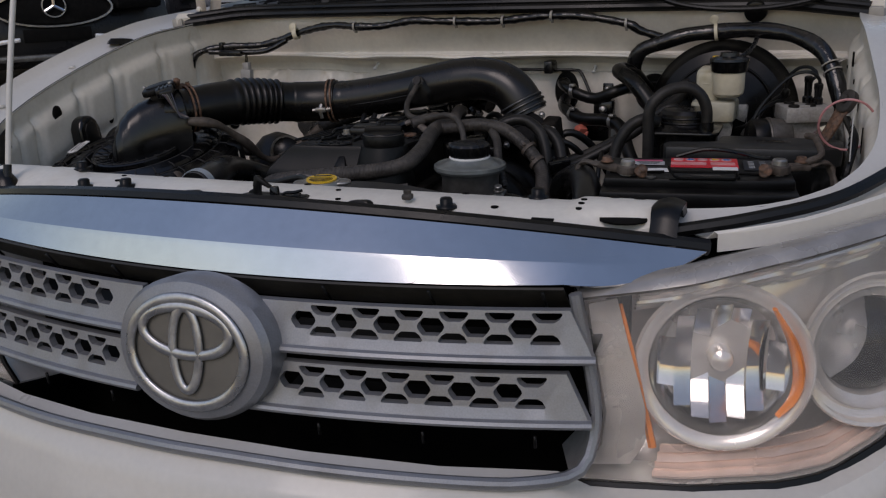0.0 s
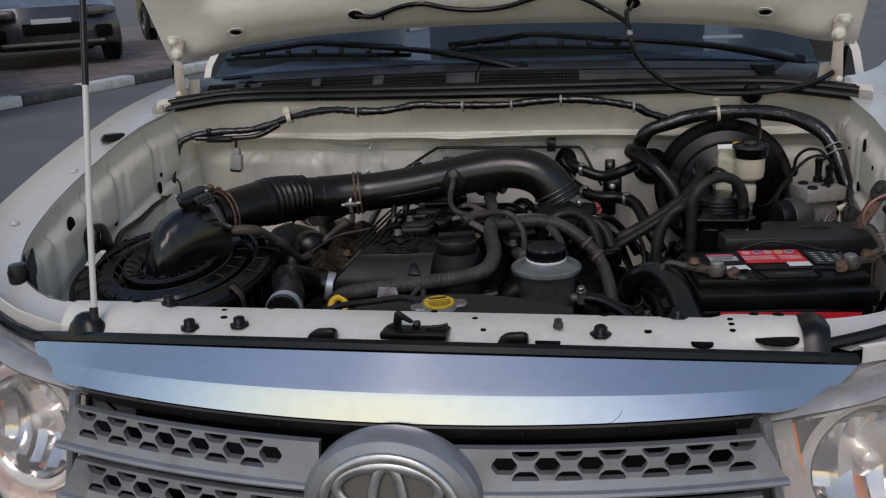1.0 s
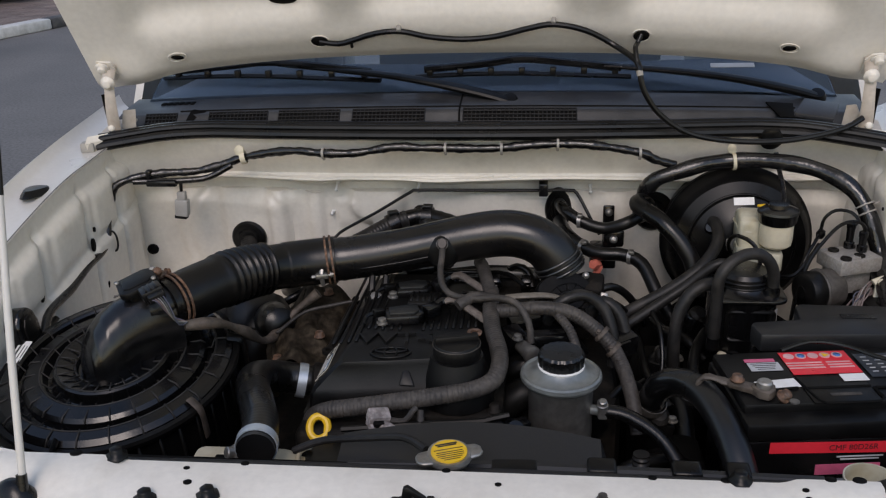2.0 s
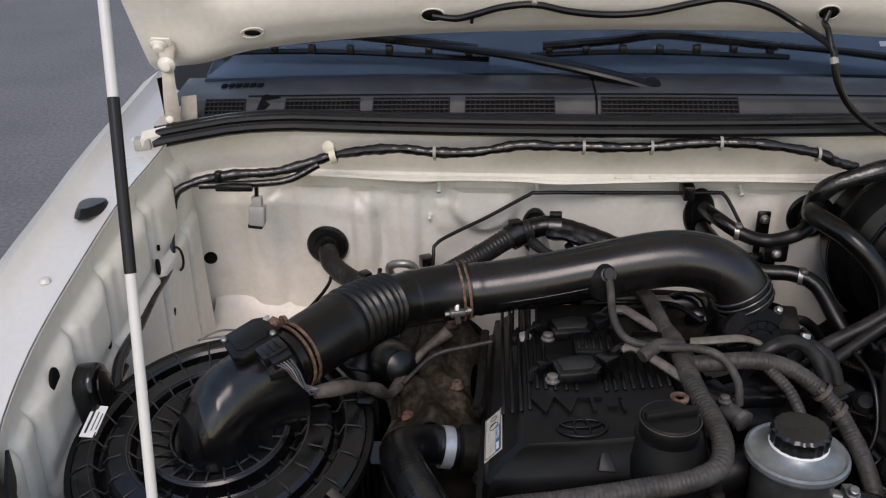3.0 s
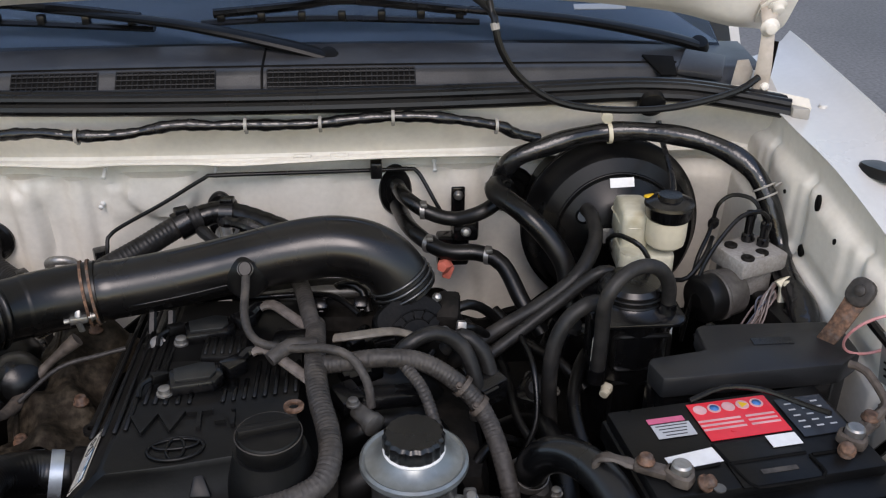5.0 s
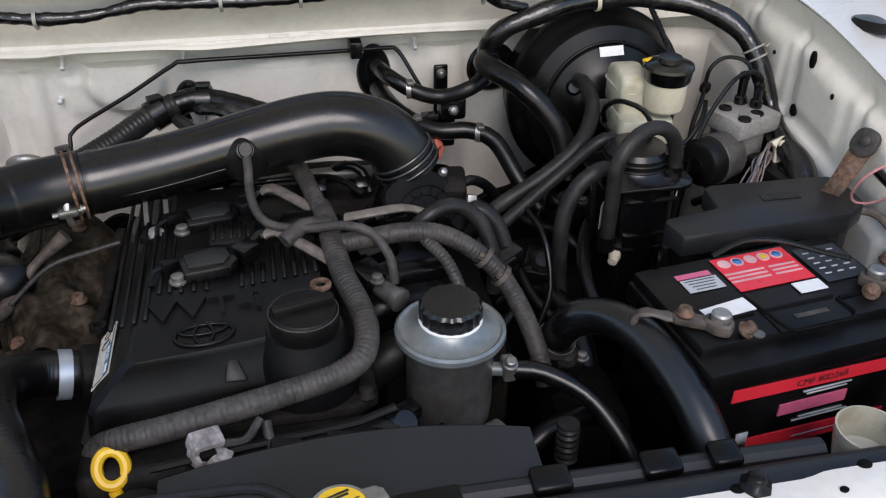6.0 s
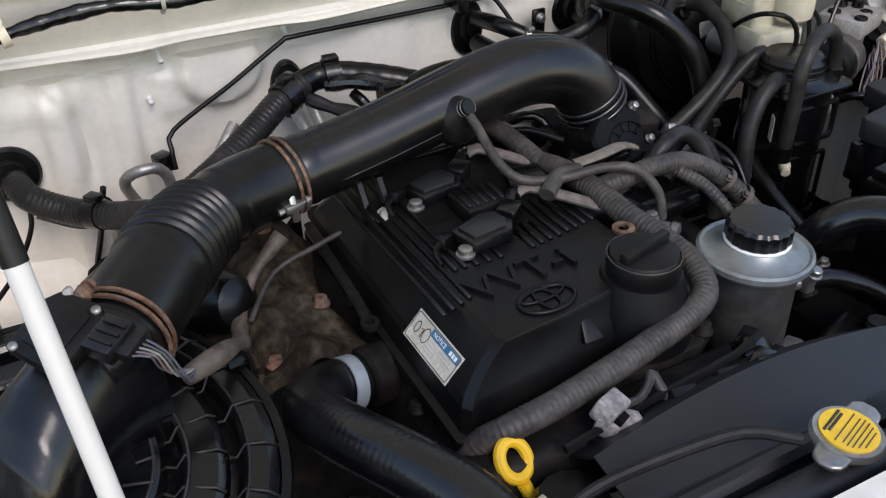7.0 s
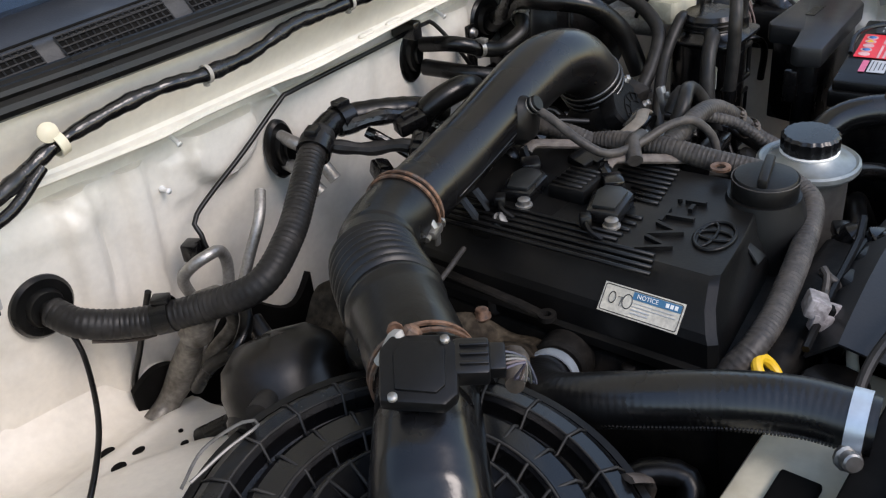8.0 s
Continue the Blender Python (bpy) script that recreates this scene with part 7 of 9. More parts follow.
box(bm, (0, 0, 0), (0.036, 0.014, 0.0012), BM @ Matrix.Translation((-0.001, 0.0855, 0.0405)) @ pose(0, 0, 0, -21.8, 0, 2), 0)
part("white_sticker", bm, WHITE, servo)
bm = B()
lathe(bm, [(0.010, 0), (0.012, 0.010), (0.008, 0.022), (0, 0.022)], axes((-0.3, -0.9, 0.4), at=BM @ V(-0.055, 0.035, 0.04)), 16)
part("check_valve", bm, PLASTIC, servo)
master = thing("brake_fluid_reservoir", (0.505, 0.87, 1.0), "milky yellowed brake fluid reservoir with a black cap", "reservoir")
bm = B()
tube(bm, [(0.492, 0.985, 0.992), (0.500, 0.92, 0.992), (0.503, 0.868, 0.992)], 0.021, 20, 0.03)
box(bm, (0.500, 0.985, 0.992), (0.085, 0.014, 0.06), bevel=0.005)
part("cylinder", bm, ALU, master)
bm = B()
prism(bm, [(-0.0375, 0), (0.0375, 0), (0.0375, 0.046), (0.030, 0.056), (0.010, 0.062), (-0.030, 0.060), (-0.0375, 0.054)], 0.040, axes((1, -0.07, 0), (0.07, 1, 0), (0.460, 0.915, 1.037)), 0.008, 3)
prism(bm, round_rect(0.074, 0.070, 0.012), 0.036, Matrix.Translation((0.492, 0.885, 1.008)) @ pose(0, 0, 0, 0, 0, -4), 0.005)
vessel = part("vessel", bm, MILKY, master)
bm = B()
loop_bar(bm, [V(0.480 + px, 0.915 + py, 1.072) for px, py in round_rect(0.0405, 0.0755, 0.012)], 0.0016, 6)
part("weld_seam", bm, MILKY, vessel)
bm = B()
lathe(bm, [(0.020, 1.052), (0.0255, 1.057), (0.0270, 1.066), (0.0270, 1.103), (0, 1.103)], Matrix.Translation((0.514, 0.866, 0)), 36)
part("filler", bm, CREAM_PLASTIC, master)
bm = B()
lathe(bm, [(0.0285, 1.094), (0.0305, 1.097), (0.0320, 1.110), (0.0335, 1.113), (0.0325, 1.117), (0.023, 1.120), (0.0165, 1.121), (0.0155, 1.127), (0, 1.1275)], Matrix.Translation((0.514, 0.866, 0)), 40)
part("cap", bm, PLASTIC, master, "black screw cap with a raised crown")
bm = B()
box(bm, (0.492, 0.882, 1.117), (0.016, 0.010, 0.005), pose(0, 0, 0, 0, 0, 20), 0.002)
part("yellow_tab", bm, YELLOW, master)
for k, pts in enumerate((((0.456, 0.920, 1.015), (0.447, 0.905, 1.040), (0.446, 0.868, 1.068), (0.452, 0.840, 1.078), (0.468, 0.826, 1.072), (0.481, 0.822, 1.050), (0.484, 0.826, 1.015)), ((0.53, 0.868, 0.995), (0.55, 0.855, 1.005), (0.575, 0.868, 1.032), (0.597, 0.905, 1.040)))):
    bm = B()
    tube(bm, pts, 0.0035, 8, 0.01)
    single("brake_pipe", bm, RUBBER, "thin black brake pipe", "pipe", "brake pipes")
bm = B()
tube(bm, [(0.545, 1.04, 1.165), (0.548, 1.03, 1.145), (0.545, 0.98, 1.128), (0.535, 0.92, 1.118), (0.525, 0.89, 1.115)], 0.0042, 8, 0.012)
single("sensor_lead", bm, TAPE, "taped black lead down to the brake reservoir", "cable")

# ---- brake modulator ----
abs_u = thing("brake_modulator", (0.63, 0.87, 0.93), "cast aluminium brake modulator with a round pump", "brake modulator")
MA = axes((0, 0, 1), (0.94, 0.34, 0), (0.640, 0.868, 0.014))
bm = B()
box(bm, (0, 0.004, 1.012), (0.078, 0.066, 0.026), bevel=0.003)
box(bm, (0.004, 0.012, 0.978), (0.060, 0.050, 0.042), bevel=0.004)
box(bm, (-0.010, -0.014, 1.026), (0.022, 0.020, 0.004), bevel=0.0015)
bmesh.ops.transform(bm, matrix=MA, verts=bm.verts)
part("block", bm, mat("oxidised_aluminium", (0.36, 0.345, 0.325), 0.5, 0.3, 0.2, 260, 18, 0.3, (0.18, 0.15, 0.12), 0.5), abs_u)
bm = B()
PUMP_M = axes((-0.92, -0.38, 0), at=MA @ V(-0.062, -0.010, 0.972))
lathe(bm, [(0, -0.035), (0.030, -0.034), (0.033, -0.029), (0.0335, -0.004), (0.0355, -0.003), (0.0355, 0.001), (0.0335, 0.002), (0.0325, 0.006), (0, 0.006)], PUMP_M, 40)
part("pump", bm, PUMP, abs_u, "dull brown-grey cylindrical pump")
bm = B()
lathe(bm, [(0.0325, 0.004), (0.0335, 0.006), (0.0335, 0.022), (0.031, 0.029), (0.026, 0.032), (0.012, 0.0325), (0.010, 0.034), (0, 0.034)], PUMP_M, 40)
part("end_cap", bm, PLASTIC_MATT, abs_u, "black rounded end of the pump")
bm = B()
for x, y in ((-0.02, 0.02), (0.015, 0.025), (0.004, -0.015), (-0.025, -0.02)):
    lathe(bm, [(0.009, 0), (0.009, 0.003), (0.0075, 0.004), (0.0045, 0.004), (0.004, 0.002), (0, 0.002)], MA @ Matrix.Translation((x, y, 1.0250)), 16)
pieces("port", bm, IRON, abs_u)
for x, y, h in ((0.012, 0.024, 0.046), (0.022, 0.004, 0.036)):
    bm = B()
    lathe(bm, [(0.0085, 0), (0.0085, 0.010), (0.006, 0.012), (0.0065, h - 0.012), (0.0075, h - 0.010), (0.0075, h - 0.002), (0.004, h), (0, h)], MA @ Matrix.Translation((x, y, 1.0250)), 12)
    part("pipe_fitting", bm, PLASTIC, abs_u)
bm = B()
box(bm, (0.060, 0.012, 0.955), (0.045, 0.085, 0.085), bevel=0.006)
box(bm, (0.004, 0.006, 0.925), (0.07, 0.05, 0.05), bevel=0.006)
bmesh.ops.transform(bm, matrix=MA, verts=bm.verts)
part("control_box", bm, PLASTIC_MATT, abs_u)
bm = B()
LEVER = [(-0.0205, -0.035), (-0.002, -0.033), (0.007, 0.004), (0.0155, 0.014), (0.0235, 0.0195), (0.0185, 0.033), (0.006, 0.0355), (-0.008, 0.029), (-0.002, 0.0225), (-0.006, 0.006), (-0.0165, -0.010)]
LEVER_M = axes((-0.10, -0.88, 0.45), (1, -0.10, 0), MA @ V(0.016, -0.054, 0.955))
prism(bm, [(x * 1.25, y * 1.3) for x, y in LEVER], 0.012, LEVER_M, 0.002)
plug_l = part("lever_plug", bm, CREAM_PLASTIC, abs_u, "cream plug lever")
bm = B()
lathe(bm, [(0.006, 0), (0.006, 0.006), (0.004, 0.008), (0, 0.008)], LEVER_M @ Matrix.Translation((0.005, 0.034, 0.011)), 14)
part("lever_nub", bm, CREAM_PLASTIC, plug_l)
rw = random.Random(41)
for k in range(26):
    bm = B()
    a = MA @ V(0.006 + 0.012 * rw.random(), -0.034 - 0.014 * rw.random(), 0.966 + 0.024 * rw.random())
    b = MA @ V(-0.050 + 0.028 * rw.random(), -0.046 - 0.016 * rw.random(), 0.915 + 0.016 * rw.random())
    c1, c2 = a.lerp(b, 0.3) + V(-0.010 + 0.012 * rw.random(), -0.008 * rw.random(), 0.012 * rw.random()), a.lerp(b, 0.7) + V(-0.012 + 0.020 * rw.random(), -0.010 * rw.random(), 0.006 - 0.012 * rw.random())
    tube(bm, [a, c1, c2, b], 0.0012 + 0.0003 * rw.random(), 5, 0.005)
    part("wire", bm, WIRE[("pink", "violet", "white", "pink", "blue", "white", "pink", "pink")[k % 8]], abs_u)
for k, pts in enumerate((
        [MA @ V(0.012, 0.024, 1.062), V(0.656, 0.902, 1.084), V(0.646, 0.912, 1.096), V(0.626, 0.928, 1.094), V(0.610, 0.932, 1.078), V(0.606, 0.932, 1.055)],
        [MA @ V(0.022, 0.004, 1.054), V(0.660, 0.878, 1.080), V(0.645, 0.874, 1.093), V(0.618, 0.870, 1.089), V(0.590, 0.858, 1.064), V(0.566, 0.845, 1.030), V(0.552, 0.835, 0.985), V(0.542, 0.828, 0.92)],
        [V(0.606, 0.932, 1.052), V(0.590, 0.905, 1.043), V(0.570, 0.880, 1.022), V(0.558, 0.862, 0.985), V(0.548, 0.845, 0.92)])):
    bm = B()
    tube(bm, pts, 0.0030, 8, 0.008)
    single("brake_pipe", bm, RUBBER, "thin black brake pipe from the modulator", "pipe", "brake pipes")
bm = B()
lathe(bm, [(0, -0.008), (0.006, -0.007), (0.008, 0), (0.006, 0.007), (0, 0.008)], axes((0.2, -0.2, 1), at=(0.606, 0.930, 1.050)), 14)
single("pipe_grommet", bm, RUBBER, "small black rubber grommet on the brake pipes", "grommet")

# ---- fuel vapour canister with its looped hose ----
CV = V(0.452, 0.795, 0)
can = thing("vapour_canister", (CV.x, CV.y, 0.70), "black canister with a looped hose on top", "canister")
bm = B()
lathe(bm, [(0, 0.70), (0.050, 0.704), (0.054, 0.715), (0.055, 1.000), (0.058, 1.004), (0.058, 1.009), (0.046, 1.013), (0.042, 1.018), (0.041, 1.034), (0.036, 1.040), (0, 1.042)], Matrix.Translation(CV), 48)
part("can", bm, PLASTIC, can)
bm = B()
for z in (1.020, 1.028):
    loop_bar(bm, [CV + V(0.042 * math.cos(a), 0.042 * math.sin(a), z) for a in (2 * math.pi * k / 36 for k in range(36))], 0.0018, 6)
part("rim", bm, PLASTIC_MATT, can)
bm = B()
prism(bm, round_rect(0.120, 0.110, 0.02), 0.006, Matrix.Translation((0.453, 0.790, 1.003)), 0.002)
part("flange", bm, PLASTIC, can, "flat flange round the canister's top")
# raised frame pressed into the front
bm = B()
loop_bar(bm, [V(0.458 + px, 0.738 - 0.0005 * abs(px) * 100 + 9.0 * px * px, 0.962 + pz) for px, pz in round_rect(0.072, 0.050, 0.008)], 0.0035, 8)
loop_bar(bm, [V(0.458 + px, 0.738 + 9.0 * px * px, 0.870 + pz) for px, pz in round_rect(0.066, 0.090, 0.008)], 0.003, 8)
part("front_frame", bm, PLASTIC_MATT, can)
bm = B()
tube(bm, [(0.401, 0.738, 0.93), (0.401, 0.735, 0.99), (0.401, 0.735, 1.040), (0.410, 0.739, 1.062), (0.430, 0.749, 1.077), (0.456, 0.758, 1.081), (0.478, 0.762, 1.070), (0.490, 0.763, 1.045), (0.491, 0.763, 1.005)], 0.0095, 14, 0.008)
part("looped_hose", bm, RUBBER_GREY, can, "greyed rubber hose bent like a hook")
bm = B()
tube(bm, [(0.491, 0.763, 0.998), (0.491, 0.763, 1.024)], 0.0118, 16)
part("spout", bm, PLASTIC, can)
bm = B()
tube(bm, [(0.401, 0.738, 0.925), (0.401, 0.738, 0.945)], 0.0115, 14)
part("spout", bm, PLASTIC, can)
bm = B()
box(bm, (0.402, 0.765, 0.960), (0.0012, 0.020, 0.034), pose(0, 0, 0, 0, 0, -32), 0)
part("white_sticker", bm, AGED_PAPER, can, "worn pinkish white sticker")
bm = B()
box(bm, (0.500, 0.762, 0.972), (0.010, 0.0012, 0.024), pose(0, 0, 0, 0, 0, 58), 0)
part("small_sticker", bm, WHITE, can, "narrow white sticker")
bm = B()
box(bm, (0.418, 0.744, 0.908), (0.015, 0.012, 0.013), pose(0, 0, 0, 10, 0, -40), 0.004)
lathe(bm, [(0.007, 0), (0.006, 0.008), (0, 0.009)], axes((-0.5, -0.7, -0.2), at=(0.416, 0.741, 0.906)), 12)
part("broken_nub", bm, CREAM_PLASTIC, can, "chipped cream plastic nub")

# ---- hoses on the right of the engine ----
def run(name, pts, r, material, label, category, group="", step=0.012, rf=None, seg=12, under=None):
    b_ = B()
    tube(b_, pts, r, seg, step, rf)
    if under:
        return part(name, b_, material, under)
    return single(name, b_, material, label, category, group)


HOSE = "engine hoses"
run("vacuum_hose", [(0.432, 0.975, 1.055), (0.432, 0.945, 1.060), (0.428, 0.90, 1.045), (0.395, 0.85, 1.02), (0.345, 0.835, 0.985), (0.287, 0.828, 0.952), (0.235, 0.80, 0.935)], 0.0105, RUBBER_GREY, "greyed black vacuum hose to the brake servo", "hose", HOSE)
run("vacuum_hose", [(0.455, 0.835, 1.015), (0.419, 0.826, 1.036), (0.36, 0.822, 0.990), (0.28, 0.79, 0.946), (0.23, 0.76, 0.93)], 0.0085, RUBBER_GREY, "greyed black rubber hose across the bay", "hose", HOSE)
run("vacuum_hose", [(0.41, 0.775, 1.02), (0.388, 0.762, 1.026), (0.362, 0.755, 1.01), (0.345, 0.748, 0.975), (0.34, 0.74, 0.92), (0.345, 0.74, 0.86)], 0.0105, RUBBER_GREY, "greyed hose bending down behind the canister", "hose", HOSE)
run("thick_hose", [(0.344, 1.12, 1.015), (0.318, 1.04, 1.068), (0.300, 0.995, 1.080), (0.335, 0.94, 1.068), (0.37, 0.915, 1.035), (0.39, 0.90, 1.0), (0.395, 0.88, 0.95)], 0.0155, RUBBER, "thick black hose from a firewall grommet", "hose", HOSE)
run("heater_hose", [(0.162, 1.115, 1.040), (0.172, 1.06, 1.045), (0.205, 1.035, 1.030), (0.245, 1.03, 1.02), (0.285, 1.02, 1.035), (0.318, 1.045, 1.045)], 0.0115, RUBBER, "black heater hose on the firewall", "hose", HOSE)
run("heater_hose", [(0.162, 1.115, 1.005), (0.180, 1.04, 1.0), (0.225, 0.995, 0.985), (0.275, 0.985, 0.985), (0.31, 0.965, 0.975), (0.335, 0.92, 0.935), (0.36, 0.89, 0.90)], 0.0125, RUBBER, "black heater hose running down behind the engine", "hose", HOSE)
run("thin_pipe", [(0.215, 0.83, 0.975), (0.245, 0.84, 0.985), (0.28, 0.86, 0.955), (0.31, 0.87, 0.90)], 0.007, RUBBER, "thin black pipe by the throttle", "pipe", HOSE)
run("thin_pipe", [(0.205, 0.80, 0.965), (0.24, 0.80, 0.975), (0.275, 0.82, 0.94), (0.30, 0.83, 0.88)], 0.006, RUBBER, "thin black pipe by the throttle", "pipe", HOSE)
run("thin_hose", [(0.31, 0.80, 0.96), (0.318, 0.74, 0.95), (0.318, 0.70, 0.90), (0.30, 0.68, 0.86)], 0.004, RUBBER, "thin black hose hanging down", "hose", HOSE)
run("breather_hose", [(0.135, 0.70, 0.985), (0.155, 0.695, 1.02), (0.19, 0.705, 1.030), (0.222, 0.705, 1.01), (0.238, 0.69, 0.97), (0.24, 0.68, 0.92)], 0.0095, RUBBER_GREY, "greyed breather hose arching beside the throttle", "hose", HOSE)
run("breather_hose", [(0.205, 0.735, 0.985), (0.225, 0.73, 1.008), (0.25, 0.72, 0.99), (0.262, 0.705, 0.95)], 0.010, RUBBER_GREY, "short greyed hose loop", "hose", HOSE)
run("crankcase_hose", [(-0.035, 0.785, 1.078), (-0.034, 0.765, 1.070), (-0.033, 0.725, 1.048), (-0.018, 0.70, 1.032), (0.02, 0.685, 1.030), (0.06, 0.668, 1.040), (0.09, 0.652, 1.038), (0.108, 0.635, 1.015), (0.112, 0.628, 0.985)], 0.0052, CONDUIT, "thin dusty grey hose from the intake duct", "hose", HOSE)
cool = thing("coolant_hose", (0.33, 0.62, 0.86), "thick black coolant hose beside the battery", "hose", HOSE)
bm = B()
tube(bm, [(0.285, 0.600, 0.880), (0.295, 0.572, 0.944), (0.321, 0.549, 0.969), (0.347, 0.502, 0.977), (0.366, 0.440, 0.963), (0.378, 0.384, 0.930), (0.384, 0.350, 0.880)], 0.0205, 20, 0.010)
part("pipe", bm, HOSE_SHEEN, cool)
bm = B()
band(bm, V(0.289, 0.588, 0.910), (0.2, -0.4, 0.9), 0.0212, 0.012, 0.0014)
part("clamp", bm, GALV_DARK, cool, "dull steel hose clamp")
run("spring_hose", [(0.262, 0.455, 0.86), (0.262, 0.457, 0.91)], 0.010, RUBBER_GREY, "short coiled black hose", "hose", HOSE, 0.0015, ribs(0.008, 0.25))
for at, way in (((0.198, 1.037, 1.033), (1, -0.2, 0)), ((0.205, 1.01, 0.990), (1, -0.8, 0)), ((0.29, 0.98, 0.983), (1, -0.4, 0)), ((0.31, 1.04, 1.043), (1, 0.6, 0.3))):
    bm = B()
    band(bm, V(*at), way, 0.013, 0.007, 0.0014, 20)
    box(bm, V(*at) + V(0.0, -0.008, 0.013), (0.010, 0.014, 0.006), bevel=0.001)
    single("spring_clamp", bm, STEEL, "small tan spring clamp on a hose", "hose clamp", "hose clamps")
# valve bracket on the firewall
valve = thing("heater_valve", (0.25, 1.07, 0.93), "black heater valve on a steel bracket", "valve")
bm = B()
box(bm, (0.257, 1.098, 1.000), (0.022, 0.006, 0.085), bevel=0.003)
box(bm, (0.245, 1.06, 0.955), (0.05, 0.03, 0.05), bevel=0.005)
box(bm, (0.262, 1.04, 1.0), (0.04, 0.03, 0.035), bevel=0.006)
part("bracket", bm, PLASTIC, valve)
bm = B()
bolt(bm, (0.257, 1.094, 1.030), 0.006, 0.008, (0, -1, 0))
bolt(bm, (0.262, 1.025, 1.0), 0.006, 0.006, (0, -1, 0.2))
pieces("bolt", bm, STEEL, valve)
bm = B()
lathe(bm, [(0, -0.010), (0.009, -0.010), (0.0105, 0.0), (0.0075, 0.009), (0, 0.010)], axes((-0.5, -0.8, 0.2), at=(0.226, 0.985, 0.965)), 16, lambda a, k: 1 + 0.1 * math.cos(5 * a))
box(bm, (0.232, 0.99, 0.952), (0.014, 0.009, 0.022), pose(0, 0, 0, 0, 20, 0), 0.003)
part("red_plug", bm, ORANGE, valve, "faded red plug")
# rubber grommets in the firewall
def grommet(x, y, z, w, h, deep=0.016):
    b_ = B()
    lathe(b_, [(1.0, -0.002), (1.0, 0.004), (0.9, 0.008), (0.62, 0.008), (0.55, deep), (0.30, deep), (0.26, deep + 0.006), (0, deep + 0.006)], axes((0, -1, 0), (1, 0, 0), (x, y, z)) @ Matrix.Diagonal((w, h, 1, 1)), 36)
    return single("grommet", b_, RUBBER, "black rubber grommet in the firewall", "grommet", "firewall grommets")


grommet(-0.483, 1.142, 0.952, 0.037, 0.037)
grommet(-0.118, 1.140, 0.985, 0.024, 0.042)
grommet(0.160, 1.142, 1.022, 0.027, 0.044)
grommet(0.346, 1.140, 1.018, 0.040, 0.040)
bm = B()
lathe(bm, [(0.022, 0), (0.020, 0.008), (0.012, 0.012), (0, 0.012)], axes((0, -0.9, -0.3), at=(0.54, 1.068, 1.184)), 24)
single("grommet", bm, RUBBER, "black rubber plug high on the cowl front", "grommet", "firewall grommets")
bm = B()
tube(bm, [(-0.118, 1.135, 1.005), (-0.116, 1.115, 1.0), (-0.105, 1.09, 0.985), (-0.10, 1.06, 0.95)], 0.009, 12, 0.01)
tube(bm, [(-0.118, 1.135, 0.965), (-0.118, 1.11, 0.96), (-0.11, 1.08, 0.93)], 0.009, 12, 0.01)
single("heater_pipe", bm, ALU, "bare aluminium pipe through the firewall", "pipe")

# ---- looms ----
def clip_on(at, material=CLIP_GREY, r=0.0092, way=(1, 0, 0)):
    b_ = B()
    band(b_, V(*at), way, r, 0.0045, 0.0010, 20)
    box(b_, V(*at) + V(0, 0.004, -r - 0.001), (0.005, 0.007, 0.008), bevel=0.0012)
    return part("clip", b_, material, loom)


loom = thing("wiring_loom", (-0.1, 1.03, 1.0), "taped black wiring loom along the cowl front", "wiring")
LOOM = [(-0.700, 0.995, 1.080), (-0.690, 1.000, 1.108), (-0.655, 1.012, 1.122), (-0.60, 1.030, 1.127), (-0.54, 1.040, 1.128), (-0.49, 1.050, 1.138), (-0.446, 1.052, 1.152), (-0.38, 1.040, 1.166), (-0.33, 1.030, 1.171), (-0.282, 1.024, 1.168), (-0.22, 1.026, 1.168), (-0.15, 1.030, 1.178), (-0.10, 1.032, 1.176), (-0.052, 1.034, 1.175), (0.0, 1.034, 1.174), (0.052, 1.034, 1.175), (0.10, 1.034, 1.180), (0.155, 1.032, 1.183), (0.22, 1.030, 1.181), (0.304, 1.034, 1.166), (0.33, 1.04, 1.152), (0.37, 1.05, 1.138)]
run("strand", LOOM, 0.0078, TAPE, "", "", "", 0.005, lambda s, k: 1 + 0.16 * math.sin(s * 90) * math.sin(s * 37) + 0.06 * math.sin(s * 310), under=loom)
run("strand", [(-0.700, 0.995, 1.080), (-0.694, 0.958, 1.052), (-0.690, 0.927, 1.015), (-0.690, 0.846, 1.005), (-0.690, 0.78, 0.991), (-0.688, 0.70, 0.985), (-0.68, 0.66, 0.965)], 0.0075, TAPE, "", "", under=loom)
run("strand", [(-0.655, 1.008, 1.116), (-0.61, 1.018, 1.114), (-0.56, 1.028, 1.113), (-0.515, 1.036, 1.117), (-0.47, 1.048, 1.138)], 0.006, TAPE, "", "", under=loom)
BIG = [(0.345, 1.115, 1.020), (0.322, 1.075, 1.050), (0.318, 1.05, 1.085), (0.335, 1.035, 1.115), (0.37, 1.035, 1.128), (0.42, 1.038, 1.143), (0.473, 1.045, 1.148), (0.53, 1.03, 1.152), (0.58, 1.01, 1.150), (0.62, 0.99, 1.142), (0.655, 0.965, 1.125), (0.675, 0.945, 1.100), (0.690, 0.925, 1.06), (0.700, 0.905, 1.02), (0.692, 0.87, 1.005), (0.688, 0.83, 0.998), (0.686, 0.79, 0.990), (0.68, 0.75, 0.965)]
main_loom = thing("main_loom", (0.5, 1.0, 1.0), "thick taped black main wiring loom over the brake servo", "wiring")
run("trunk", BIG, 0.0145, TAPE, "", "", "", 0.012, lambda s, k: 1 + 0.06 * math.sin(s * 70) + 0.35 * min(1, max(0, (s - 0.62) / 0.12)), 14, main_loom)
for k in (9, 13, 15, 17, 19):
    clip_on(LOOM[k])
bm = B()
